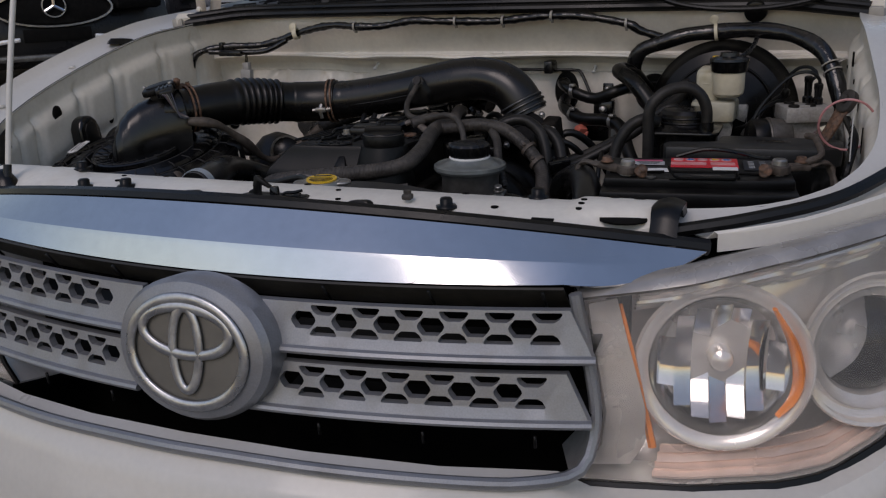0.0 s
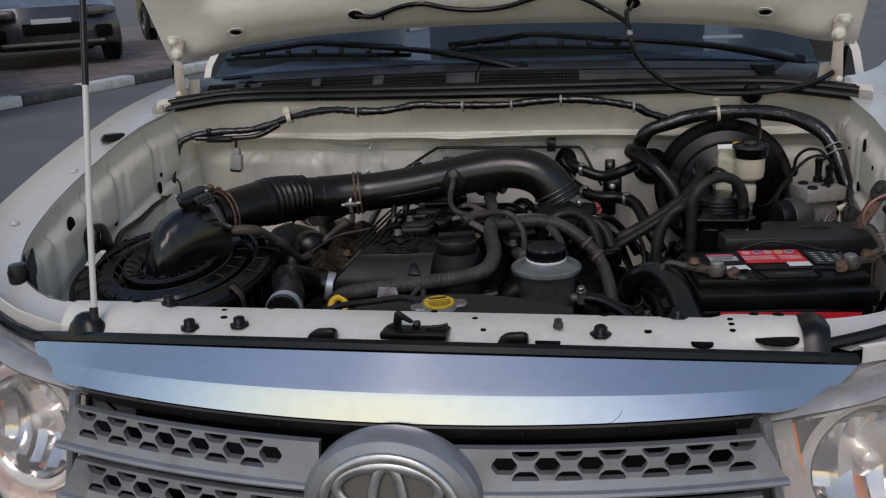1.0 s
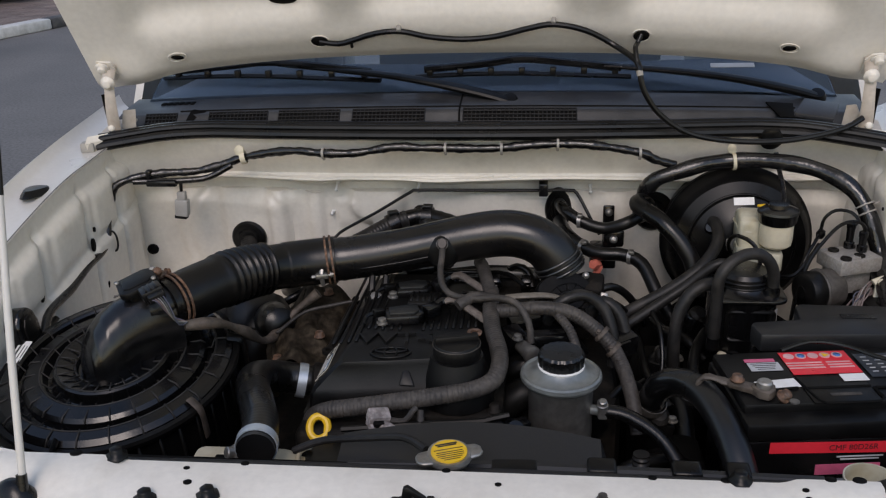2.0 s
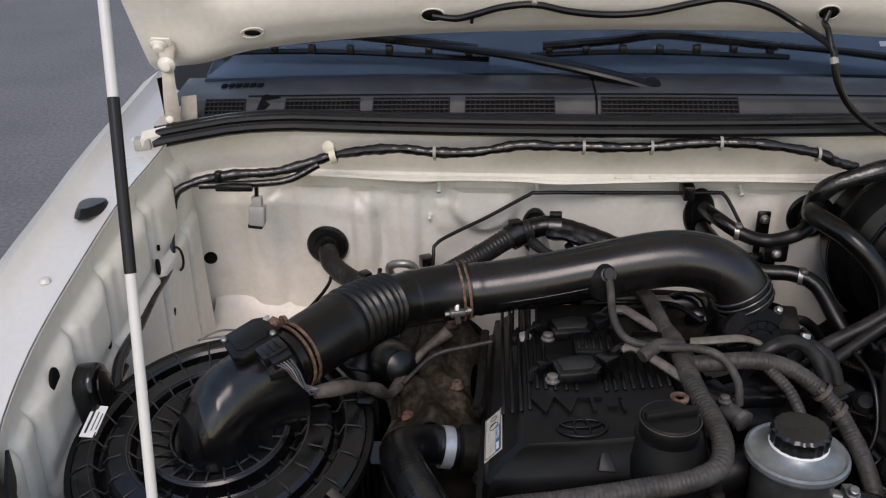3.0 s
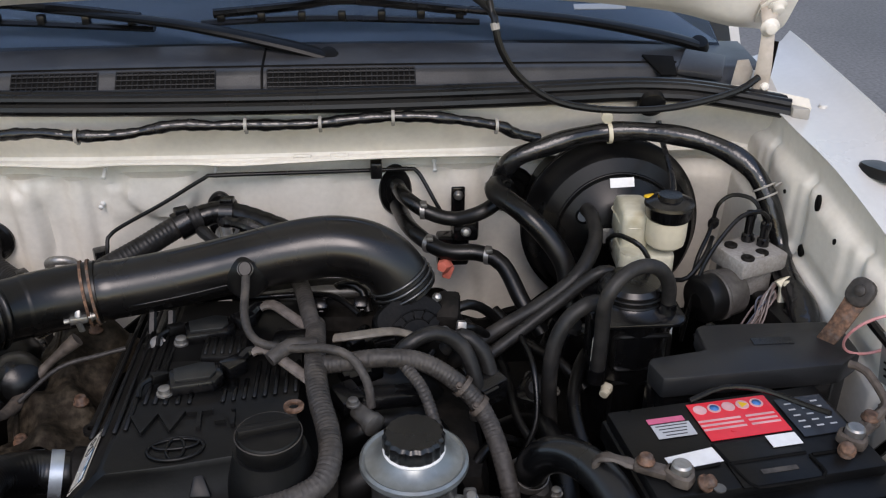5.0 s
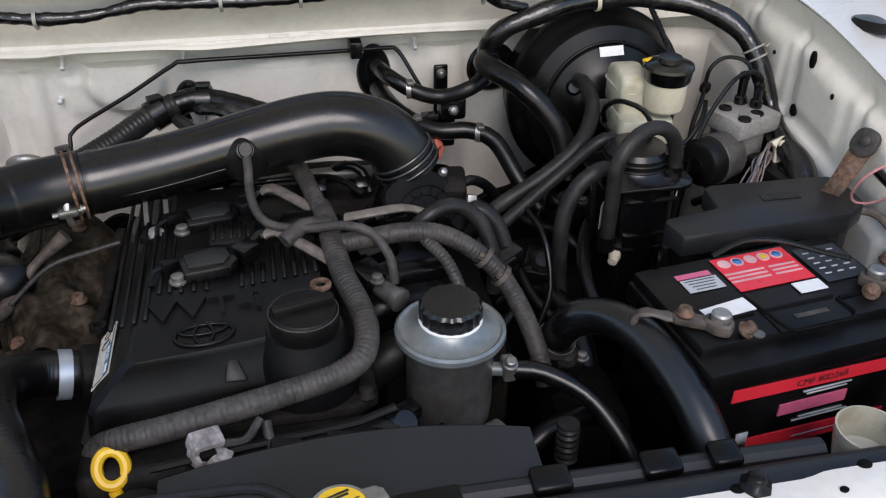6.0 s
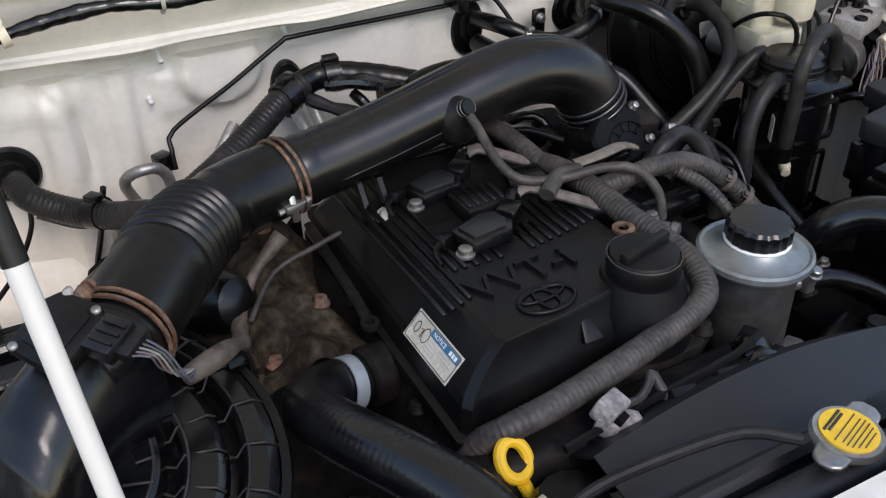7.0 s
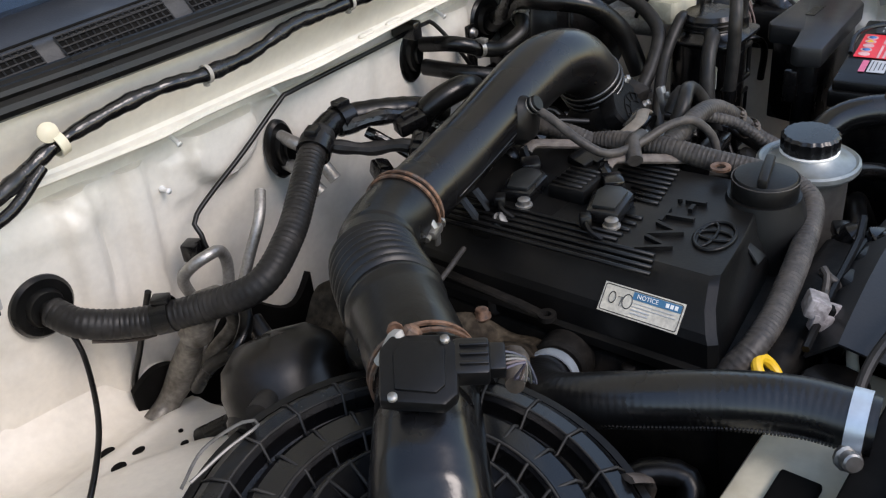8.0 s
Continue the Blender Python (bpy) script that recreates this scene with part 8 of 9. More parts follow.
band(bm, V(-0.446, 1.052, 1.152), (1, 0.1, 0.2), 0.011, 0.010, 0.002, 20)
lathe(bm, [(0.010, 0), (0.010, 0.004), (0.005, 0.007), (0, 0.007)], axes((-0.2, -0.9, 0.3), at=(-0.452, 1.052, 1.166)), 20)
part("clip", bm, CREAM_PLASTIC, loom)
bm = B()
band(bm, V(0.473, 1.043, 1.148), (1, 0, 0.1), 0.0158, 0.006, 0.0012, 20)
lathe(bm, [(0.0085, 0), (0.0085, 0.003), (0.004, 0.005), (0, 0.005)], axes((0, -0.9, 0.4), at=(0.468, 1.043, 1.170)), 20)
part("clip", bm, CREAM_PLASTIC, main_loom)
bm = B()
for d in (0, 0.012):
    band(bm, V(0.677 + d * 0.3, 0.943 - d * 0.5, 1.098 - d), (0.35, -0.5, -0.8), 0.0158, 0.0028, 0.0010, 20)
tube(bm, [(0.688, 0.933, 1.104), (0.698, 0.936, 1.108)], 0.0018, 6)
pieces("cable_tie", bm, CLIP_GREY, main_loom)
# hanging connector
plug_c = thing("loose_connector", (-0.572, 1.03, 1.04), "grey connector hanging from the loom", "connector")
bm = B()
box(bm, (-0.572, 1.028, 1.058), (0.026, 0.018, 0.034), pose(0, 0, 0, 0, 6, 0), 0.003)
box(bm, (-0.570, 1.028, 1.082), (0.017, 0.014, 0.018), bevel=0.003)
part("body", bm, mat("grey_connector", (0.34, 0.33, 0.31), 0.45, 0, 0.08), plug_c)
bm = B()
box(bm, (-0.576, 1.028, 1.040), (0.024, 0.016, 0.008), pose(0, 0, 0, 0, 6, 0), 0.002)
part("seal", bm, RUBBER, plug_c)
bm = B()
tube(bm, [(-0.570, 1.028, 1.09), (-0.569, 1.028, 1.105), (-0.572, 1.03, 1.116)], 0.0035, 8)
part("lead", bm, TAPE, plug_c)
bm = B()
box(bm, (-0.625, 1.018, 1.128), (0.01, 0.014, 0.018), bevel=0.002)
box(bm, (-0.60, 1.012, 1.112), (0.06, 0.012, 0.012), bevel=0.003)
single("loom_joint", bm, PLASTIC, "black joint box on the loom", "connector")
bm = B()
loop_bar(bm, [V(-0.682 + 0.008 * math.cos(a), 0.945, 1.018 + 0.020 * math.sin(a)) for a in (2 * math.pi * k / 24 for k in range(24))], 0.0022, 6)
single("loom_tail", bm, RUBBER, "small black loop of wire at the corner", "wire")
# thin pipe along the firewall
run("refrigerant_pipe", [(-0.293, 1.092, 0.930), (-0.292, 1.10, 0.955), (-0.283, 1.112, 0.975), (-0.20, 1.106, 1.024), (-0.132, 1.102, 1.066), (-0.112, 1.101, 1.071), (0.0, 1.108, 1.069), (0.13, 1.115, 1.067), (0.180, 1.119, 1.066), (0.196, 1.117, 1.060), (0.222, 1.097, 1.016), (0.24, 1.09, 0.985)], 0.0032, RUBBER, "thin black pipe clipped along the firewall", "pipe", "", 0.01)
bm = B()
box(bm, (0.130, 1.114, 1.074), (0.018, 0.046, 0.026), bevel=0.003)
single("pipe_clip", bm, PLASTIC, "black clip holding the thin pipe", "clip")
bm = B()
box(bm, (-0.305, 1.105, 0.938), (0.022, 0.022, 0.024), pose(0, 0, 0, 0, 0, 25), 0.003)
single("pipe_valve", bm, PLASTIC, "small black valve on the thin pipe", "valve")
run("loose_lead", [(-0.475, 1.120, 0.93), (-0.476, 1.10, 0.90), (-0.50, 1.05, 0.88), (-0.53, 1.00, 0.872), (-0.57, 0.95, 0.868), (-0.598, 0.93, 0.853)], 0.0032, RUBBER, "thin black lead hanging from the grommet", "wire", "", 0.012)
bm = B()
lathe(bm, [(0, -0.008), (0.005, -0.008), (0.0065, 0.002), (0.004, 0.008), (0, 0.009)], axes((-0.6, -0.4, -0.3), at=(-0.604, 0.927, 0.850)), 12)
single("lead_plug", bm, RUBBER, "small black plug at the end of the loose lead", "plug")
run("low_pipe", [(-0.385, 1.09, 0.93), (-0.40, 1.12, 0.85), (-0.415, 1.14, 0.775), (-0.39, 1.10, 0.745), (-0.33, 1.05, 0.74)], 0.004, RUBBER, "thin black pipe low on the firewall", "pipe", "", 0.012)
# corrugated conduit from the left grommet round behind the engine
rear = thing("rear_conduit", (-0.40, 1.03, 0.92), "ribbed dark conduit from the firewall grommet to the engine", "conduit")
run("ribbed_conduit", [(-0.481, 1.128, 0.948), (-0.468, 1.095, 0.936), (-0.425, 1.058, 0.924), (-0.375, 1.000, 0.935), (-0.335, 0.945, 0.960), (-0.275, 0.955, 0.985), (-0.215, 0.990, 1.005), (-0.165, 1.02, 1.025), (-0.13, 1.035, 1.035)], 0.0165, RUBBER_GREY, "", "", "", 0.0022, ribs(0.0065, 0.06), 16, rear)
run("taped_conduit", [(-0.135, 1.035, 1.032), (-0.105, 1.040, 1.038), (-0.07, 1.032, 1.035), (-0.02, 1.005, 1.028), (0.04, 0.98, 1.01)], 0.0165, RUBBER, "", "", "", 0.004, ribs(0.02, 0.04), 16, rear)
run("rear_hose", [(-0.01, 0.99, 1.0), (0.0, 0.97, 1.03), (0.04, 0.95, 1.045), (0.08, 0.96, 1.03)], 0.016, RUBBER, "short black hose behind the duct", "hose", HOSE)
for at, way, r in (((-0.402, 1.035, 0.928), (0.6, -0.75, 0.15), 0.0185), ((-0.155, 1.024, 1.028), (0.8, 0.4, 0.3), 0.0195), ((-0.09, 1.038, 1.037), (1, -0.1, 0), 0.0185)):
    bm = B()
    band(bm, V(*at), way, r, 0.020, 0.002, 24)
    box(bm, V(*at) + V(0, 0, r + 0.003), (0.02, 0.016, 0.008), axes((0, 0, 1), way).to_3x3().to_4x4(), 0.002)
    part("conduit_band", bm, PLASTIC, rear)
bm = B()
tube(bm, [(-0.465, 1.09, 0.915), (-0.43, 1.07, 0.902), (-0.41, 1.05, 0.905)], 0.009, 8, 0.01, flat=0.4)
single("conduit_bracket", bm, LEATHER, "rusty steel bracket under the conduit", "bracket")
run("aluminium_pipe", [(-0.345, 1.06, 0.90), (-0.362, 1.048, 0.945), (-0.358, 1.03, 0.968), (-0.340, 1.018, 0.978), (-0.322, 1.022, 0.972), (-0.312, 1.03, 0.945), (-0.318, 1.035, 0.90)], 0.007, ALU, "bent bare aluminium pipe at the firewall", "pipe", "", 0.008)
run("aluminium_pipe", [(-0.30, 1.05, 0.87), (-0.27, 1.05, 0.92), (-0.24, 1.05, 0.965), (-0.215, 1.07, 0.985)], 0.007, ALU, "bare aluminium pipe behind the engine", "pipe", "", 0.01)
run("aluminium_pipe", [(-0.366, 1.010, 0.935), (-0.372, 1.022, 0.905), (-0.372, 1.060, 0.850), (-0.378, 1.085, 0.805), (-0.400, 1.098, 0.770), (-0.425, 1.098, 0.755)], 0.0165, DIRTY_ALU, "dirty cast aluminium pipe bending down at the firewall", "pipe", "", 0.008, lambda s, k: 1 + 0.12 * math.sin(s * 55) + (0.25 if 0.05 < s < 0.062 else 0), 16)
run("aluminium_pipe", [(-0.325, 1.03, 0.90), (-0.318, 1.04, 0.86), (-0.335, 1.07, 0.82), (-0.36, 1.09, 0.78)], 0.009, DIRTY_ALU, "dirty aluminium branch pipe at the firewall", "pipe", "", 0.008)
bm = B()
box(bm, (-0.345, 1.035, 0.915), (0.046, 0.018, 0.026), pose(0, 0, 0, 10, 20, 15), 0.006)
bolt(bm, (-0.352, 1.024, 0.920), 0.007, 0.009, (0, -0.8, 0.4))
single("pipe_flange", bm, DIRTY_ALU, "dirty aluminium flange joining two pipes", "flange")
# near-black sheet added for the dark gap behind the low pipes
bm = B()
sheet(bm, lambda u, v: V(-0.43 + 0.30 * u, 1.118 - 0.010 * math.sin(9 * u) * v, 0.55 + (0.245 + 0.02 * math.sin(13 * u)) * v), 30, 16, 0.010)
single("firewall_shade_sheet", bm, DARK, "added near-black sheet for the shade low on the firewall behind the pipes", "mat")
# resonator below the intake
RES_M = axes((0.2, 0.5, 0.85), at=(-0.395, 0.845, 0.885))
reso = thing("resonator", (-0.395, 0.845, 0.80), "rounded black resonator under the intake duct", "resonator")
BROWN_BLACK = mat("brown_black_plastic", (0.007, 0.006, 0.0055), 0.33, 0, 0.4, 120, 14, 0.1, (0.022, 0.016, 0.012), 0.5, spec=0.4)
bm = B()
lathe(bm, [(0, -0.09), (0.05, -0.085), (0.060, -0.07), (0.064, -0.02), (0.064, 0.03), (0.056, 0.055), (0.036, 0.073), (0, 0.078)], RES_M, 40, lambda a, k: 1 + 0.05 * math.cos(2 * a + 0.6))
part("shell", bm, BROWN_BLACK, reso)
bm = B()
loop_bar(bm, [RES_M @ V((0.0648 + 0.0032 * math.cos(2 * a + 0.6)) * math.cos(a), (0.0648 + 0.0032 * math.cos(2 * a + 0.6)) * math.sin(a), 0.004) for a in (2 * math.pi * k / 48 for k in range(48))], 0.0022, 6)
part("mould_seam", bm, BROWN_BLACK, reso)
bm = B()
tube(bm, [RES_M @ V(-0.045, -0.035, 0.02), RES_M @ V(-0.068, -0.048, 0.012)], 0.012, 14)
part("spout", bm, RUBBER_GREY, reso, "greyed rubber stub")

bm = B()
lathe(bm, [(0, -0.05), (0.020, -0.048), (0.036, -0.04), (0.044, -0.024), (0.042, 0.02), (0.034, 0.040), (0.018, 0.050), (0, 0.053)], axes((0.5, -0.8, 0.3), at=(-0.327, 0.775, 0.940)) @ Matrix.Scale(0.75, 4), 32)
single("vacuum_pot", bm, RUBBER, "rounded glossy black pot under the bellows", "actuator")
run("flat_loom", [(-0.396, 0.564, 1.035), (-0.357, 0.590, 1.027), (-0.338, 0.640, 0.990), (-0.326, 0.696, 0.943), (-0.315, 0.74, 0.935), (-0.29, 0.77, 0.960), (-0.25, 0.785, 0.99)], 0.0075, LEATHER, "brown taped wiring strand past the engine", "wiring", "", 0.012, lambda s, k: 1 + 0.25 * math.sin(s * 60))
run("thin_strand", [(-0.31, 0.72, 0.945), (-0.27, 0.76, 0.965), (-0.22, 0.77, 0.975), (-0.19, 0.775, 0.98)], 0.003, CONDUIT, "thin grey wire strand above the heat shield", "wire")
# engine loom in dusty conduit
RIB = ribs(0.0050, 0.07)
eloom = thing("engine_loom", (0.05, 0.60, 0.90), "dusty grey ribbed conduit wrapped round the engine cover", "conduit")
run("conduit", [(0.045, 0.78, 1.0), (0.048, 0.72, 1.015), (0.050, 0.66, 1.018), (0.056, 0.61, 1.012), (0.066, 0.565, 1.006), (0.069, 0.530, 1.000), (0.060, 0.503, 0.990), (0.032, 0.490, 0.982), (-0.02, 0.480, 0.976), (-0.08, 0.471, 0.970), (-0.13, 0.466, 0.964), (-0.168, 0.468, 0.956), (-0.192, 0.480, 0.936), (-0.202, 0.488, 0.90)], 0.0120, CONDUIT, "", "", "", 0.0018, RIB, 16, eloom)
run("conduit", [(0.050, 0.668, 1.016), (0.09, 0.665, 1.022), (0.13, 0.664, 1.026), (0.17, 0.662, 1.020), (0.205, 0.655, 1.0), (0.232, 0.645, 0.975), (0.246, 0.63, 0.955), (0.255, 0.60, 0.938), (0.262, 0.57, 0.915), (0.268, 0.55, 0.88)], 0.0106, CONDUIT, "", "", "", 0.0018, RIB, 14, eloom)
run("thin_conduit", [(0.150, 0.662, 1.018), (0.170, 0.63, 1.005), (0.182, 0.60, 0.98), (0.195, 0.585, 0.94)], 0.0065, CONDUIT, "", "", "", 0.0018, ribs(0.005, 0.14), 10, eloom)
run("thin_conduit", [(-0.002, 0.675, 1.022), (0.02, 0.69, 1.030), (0.05, 0.695, 1.026)], 0.009, CONDUIT, "", "", under=eloom)
run("cable_loop", [(0.262, 0.585, 0.925), (0.278, 0.60, 0.918), (0.296, 0.605, 0.915), (0.305, 0.598, 0.913), (0.298, 0.588, 0.912), (0.282, 0.586, 0.910), (0.27, 0.575, 0.90)], 0.0048, CONDUIT, "small loop of grey sleeved cable", "cable", "", 0.006)
bm = B()
for at in ((0.236, 0.640, 0.970), (0.218, 0.652, 0.99)):
    band(bm, V(*at), (0.7, -0.3, -0.6), 0.0130, 0.006, 0.0012, 18)
    bolt(bm, V(*at) + V(-0.005, -0.009, 0.007), 0.0032, 0.005, (0, -0.5, 0.8))
single("conduit_joint", bm, LEATHER, "plated joint clips on the conduit", "clip")
bm = B()
lathe(bm, [(0.011, 0), (0.011, 0.003), (0.0055, 0.003), (0.0055, 0), (0.011, 0)], Matrix.Translation((0.030, 0.590, 1.018)), 18)
single("brass_eye", bm, RUST, "small brass eyelet on the engine cover", "eyelet")
# connector cluster beside the reservoir
sens_v = thing("idle_valve", (0.10, 0.60, 0.95), "dusty metal valve with a round end", "valve")
bm = B()
lathe(bm, [(0, -0.03), (0.014, -0.03), (0.016, 0.01), (0.019, 0.012), (0.019, 0.022), (0.012, 0.026), (0, 0.026)], axes((0.55, -0.75, -0.1), at=(0.106, 0.620, 0.976)) @ Matrix.Scale(0.72, 4), 20)
bolt(bm, (0.092, 0.622, 0.994), 0.006, 0.008)
part("barrel", bm, GALV_DARK, sens_v)
bm = B()
box(bm, (0.085, 0.645, 0.985), (0.03, 0.035, 0.026), pose(0, 0, 0, 10, 0, 30), 0.004)
box(bm, (0.135, 0.645, 0.985), (0.07, 0.026, 0.018), pose(0, 0, 0, 0, 0, 6), 0.004)
part("plug", bm, PLASTIC, sens_v)
for k, (at, s, rz) in enumerate((((0.10, 0.70, 0.985), (0.05, 0.03, 0.025), 20), ((0.02, 0.745, 1.0), (0.05, 0.03, 0.02), -15), ((0.255, 0.70, 0.95), (0.04, 0.03, 0.035), 30), ((0.13, 0.745, 1.0), (0.05, 0.02, 0.016), 5))):
    bm = B()
    box(bm, at, s, pose(0, 0, 0, 8, -6, rz), 0.004)
    box(bm, V(*at) + V(0.0, -s[1] * 0.5, 0.002), (s[0] * 0.55, 0.012, s[2] * 0.6), pose(0, 0, 0, 8, -6, rz), 0.002)
    single("connector", bm, PLASTIC, "dusty black plastic connector", "connector", "connectors")
bm = B()
tube(bm, [(0.07, 0.73, 1.012), (0.10, 0.725, 1.018), (0.14, 0.74, 1.012), (0.165, 0.748, 1.0)], 0.008, 10, 0.01, flat=0.5)
single("tan_strand", bm, mat("tan_tape", (0.20, 0.175, 0.14), 0.6, 0, 0.3, 90, 30, 0.3), "tan taped strand by the throttle", "wiring")
# white broken connector at the front of the engine
white_c = thing("front_connector", (-0.088, 0.44, 0.95), "chipped pale connector at the engine front", "connector")
bm = B()
box(bm, (-0.090, 0.440, 0.966), (0.030, 0.020, 0.020), pose(0, 0, 0, 20, 10, 25), 0.003)
box(bm, (-0.080, 0.430, 0.952), (0.022, 0.016, 0.022), pose(0, 0, 0, -10, 20, -20), 0.003)
box(bm, (-0.098, 0.432, 0.955), (0.010, 0.02, 0.018), pose(0, 0, 0, 15, 0, 40), 0.002)
part("shell", bm, mat("chipped_pale_plastic", (0.30, 0.27, 0.26), 0.5, 0, 0.4, 120, 60, 0.3, (0.08, 0.06, 0.06), 0.7), white_c)
bm = B()
box(bm, (-0.088, 0.428, 0.962), (0.014, 0.008, 0.010), pose(0, 0, 0, 20, 10, 25), 0.001)
part("socket", bm, DARK, white_c)
bm = B()
tube(bm, [(-0.075, 0.44, 0.962), (-0.055, 0.443, 0.960), (-0.045, 0.446, 0.972), (-0.040, 0.452, 0.975)], 0.004, 8, 0.008)
part("lead", bm, CONDUIT, white_c)
run("front_wire", [(-0.035, 0.455, 0.968), (-0.032, 0.438, 0.955), (-0.02, 0.428, 0.945), (0.01, 0.43, 0.945)], 0.005, CONDUIT, "thin grey wire loop at the engine front", "wire")
for at in ((0.055, 0.425, 0.945), (0.115, 0.455, 0.90), (0.085, 0.47, 0.925)):
    bm = B()
    lathe(bm, [(0, 0), (0.016, 0), (0.018, 0.02), (0.012, 0.03), (0, 0.032)], axes((0.3, -0.6, 0.7), at=at), 16)
    box(bm, V(*at) + V(0.012, 0.004, 0.012), (0.03, 0.02, 0.016), pose(0, 0, 0, 0, 0, 30), 0.003)
    single("sensor_plug", bm, PLASTIC, "small black sensor plug at the engine front", "sensor", "sensors")
# bay filler: intake manifold and pipes deep down, right of the engine
mani = thing("intake_manifold", (0.16, 0.76, 0.6), "dark plastic intake manifold beside the engine", "manifold")
bm = B()
box(bm, (0.17, 0.74, 0.78), (0.16, 0.28, 0.24), bevel=0.03)
part("plenum", bm, IRON, mani)
for k in range(4):
    bm = B()
    tube(bm, [(0.05, 0.58 + 0.085 * k, 0.88), (0.10, 0.58 + 0.085 * k, 0.925), (0.16, 0.60 + 0.08 * k, 0.92), (0.21, 0.61 + 0.08 * k, 0.85)], 0.024, 14, 0.02)
    part("runner", bm, PLASTIC_MATT, mani)
run("deep_hose", [(0.29, 0.80, 0.80), (0.33, 0.74, 0.86), (0.35, 0.66, 0.84), (0.34, 0.56, 0.78)], 0.016, RUBBER, "black hose deep in the bay", "hose", HOSE)
run("deep_hose", [(0.20, 0.48, 0.82), (0.26, 0.50, 0.86), (0.33, 0.52, 0.85), (0.36, 0.50, 0.78)], 0.012, RUBBER, "black hose deep in the bay", "hose", HOSE)
run("deep_hose", [(-0.30, 0.46, 0.84), (-0.265, 0.48, 0.87), (-0.29, 0.52, 0.87), (-0.33, 0.50, 0.84)], 0.013, RUBBER, "dark curled hose beside the air cleaner", "hose", HOSE)
# plain near-black boxes added to fill the bay's unlit depth
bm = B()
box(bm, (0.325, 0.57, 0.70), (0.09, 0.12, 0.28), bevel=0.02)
single("deep_filler_box", bm, DARK, "added near-black box filling the bay's depth beside the battery", "steering gear")
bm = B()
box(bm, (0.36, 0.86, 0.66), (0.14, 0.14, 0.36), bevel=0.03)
single("rear_filler_box", bm, DARK, "added near-black box filling the bay's depth near the firewall", "casting")
# near-black sheet added low on the firewall for the deep shade behind the servo
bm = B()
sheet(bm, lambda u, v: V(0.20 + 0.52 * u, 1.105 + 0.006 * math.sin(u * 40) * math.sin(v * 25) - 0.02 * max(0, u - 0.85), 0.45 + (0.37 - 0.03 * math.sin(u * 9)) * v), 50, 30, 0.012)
single("firewall_shade_sheet", bm, DARK, "added near-black sheet for the shade low on the firewall", "mat")
# bracketry and branch hoses in the gap beside the engine
for k, pts in enumerate((((0.30, 0.96, 0.90), (0.34, 0.90, 0.88), (0.37, 0.82, 0.90), (0.40, 0.78, 0.88)), ((0.25, 0.90, 0.92), (0.29, 0.82, 0.90), (0.30, 0.72, 0.88), (0.33, 0.66, 0.86)), ((0.45, 0.84, 0.93), (0.40, 0.80, 0.92), (0.37, 0.72, 0.90), (0.38, 0.64, 0.86)), ((0.22, 0.62, 0.88), (0.26, 0.66, 0.90), (0.30, 0.70, 0.86)), ((0.56, 0.82, 0.93), (0.57, 0.78, 0.96), (0.60, 0.765, 0.94), (0.61, 0.77, 0.88)))):
    run("branch_hose", pts, (0.008, 0.006, 0.009, 0.007, 0.006)[k], RUBBER, "thin black branch hose beside the engine", "hose", "branch hoses")
for k, (at, s_) in enumerate((((0.335, 0.79, 0.86), (0.05, 0.06, 0.05)), ((0.36, 0.70, 0.83), (0.06, 0.05, 0.06)), ((0.30, 0.60, 0.86), (0.04, 0.05, 0.05)), ((0.40, 0.90, 0.88), (0.06, 0.05, 0.06)))):
    b_ = thing("valve_block", at, "small dark valve block beside the engine", "valve", "valve blocks")
    bm = B()
    box(bm, at, s_, pose(0, 0, 0, 8, 5 * k, 20 * k - 30), 0.008)
    part("body", bm, PLASTIC, b_)
    bm = B()
    lathe(bm, [(0.016, 0), (0.016, 0.012), (0.010, 0.018), (0, 0.019)], axes((0.2 * k - 0.3, -0.6, 0.8), at=V(*at) + V(0, -0.01, s_[2] * 0.45)), 18)
    part("end_cap", bm, RUBBER_GREY, b_)
    bm = B()
    bolt(bm, V(*at) + V(0.02, -0.02, s_[2] * 0.5), 0.006, 0.008)
    part("bolt", bm, STEEL, b_)

# rear of the engine under the duct: plenum end, fuel rail, injector plugs and pipes
rearend = thing("inlet_plenum", (0.08, 0.90, 0.60), "dark cast inlet plenum behind the engine with a fuel rail", "plenum")
bm = B()
box(bm, (0.06, 0.905, 0.80), (0.26, 0.11, 0.34), bevel=0.03)
tube(bm, [(-0.07, 0.895, 0.955), (0.04, 0.90, 0.965), (0.16, 0.905, 0.955)], 0.030, 18, 0.02)
part("casting", bm, IRON, rearend)
bm = B()
tube(bm, [(-0.03, 0.862, 0.992), (0.05, 0.868, 0.996), (0.12, 0.872, 0.992)], 0.009, 12, 0.02)
part("fuel_rail", bm, GALV_DARK, rearend, "dull metal fuel rail")
for x in (-0.012, 0.048, 0.102):
    bm = B()
    lathe(bm, [(0.010, -0.02), (0.011, 0.0), (0.008, 0.008), (0.008, 0.018), (0, 0.019)], axes((0.1, -0.75, 0.65), at=(x, 0.850, 0.982)), 14)
    box(bm, (x, 0.836, 0.996), (0.018, 0.016, 0.014), pose(0, 0, 0, 40), 0.003)
    part("injector_plug", bm, PLASTIC, rearend)
run("loom_riser", [(0.020, 0.870, 1.015), (0.028, 0.83, 1.022), (0.036, 0.79, 1.018), (0.044, 0.755, 1.008)], 0.0105, CONDUIT, "dusty conduit rising under the duct", "conduit", "", 0.0018, ribs(0.005, 0.07))
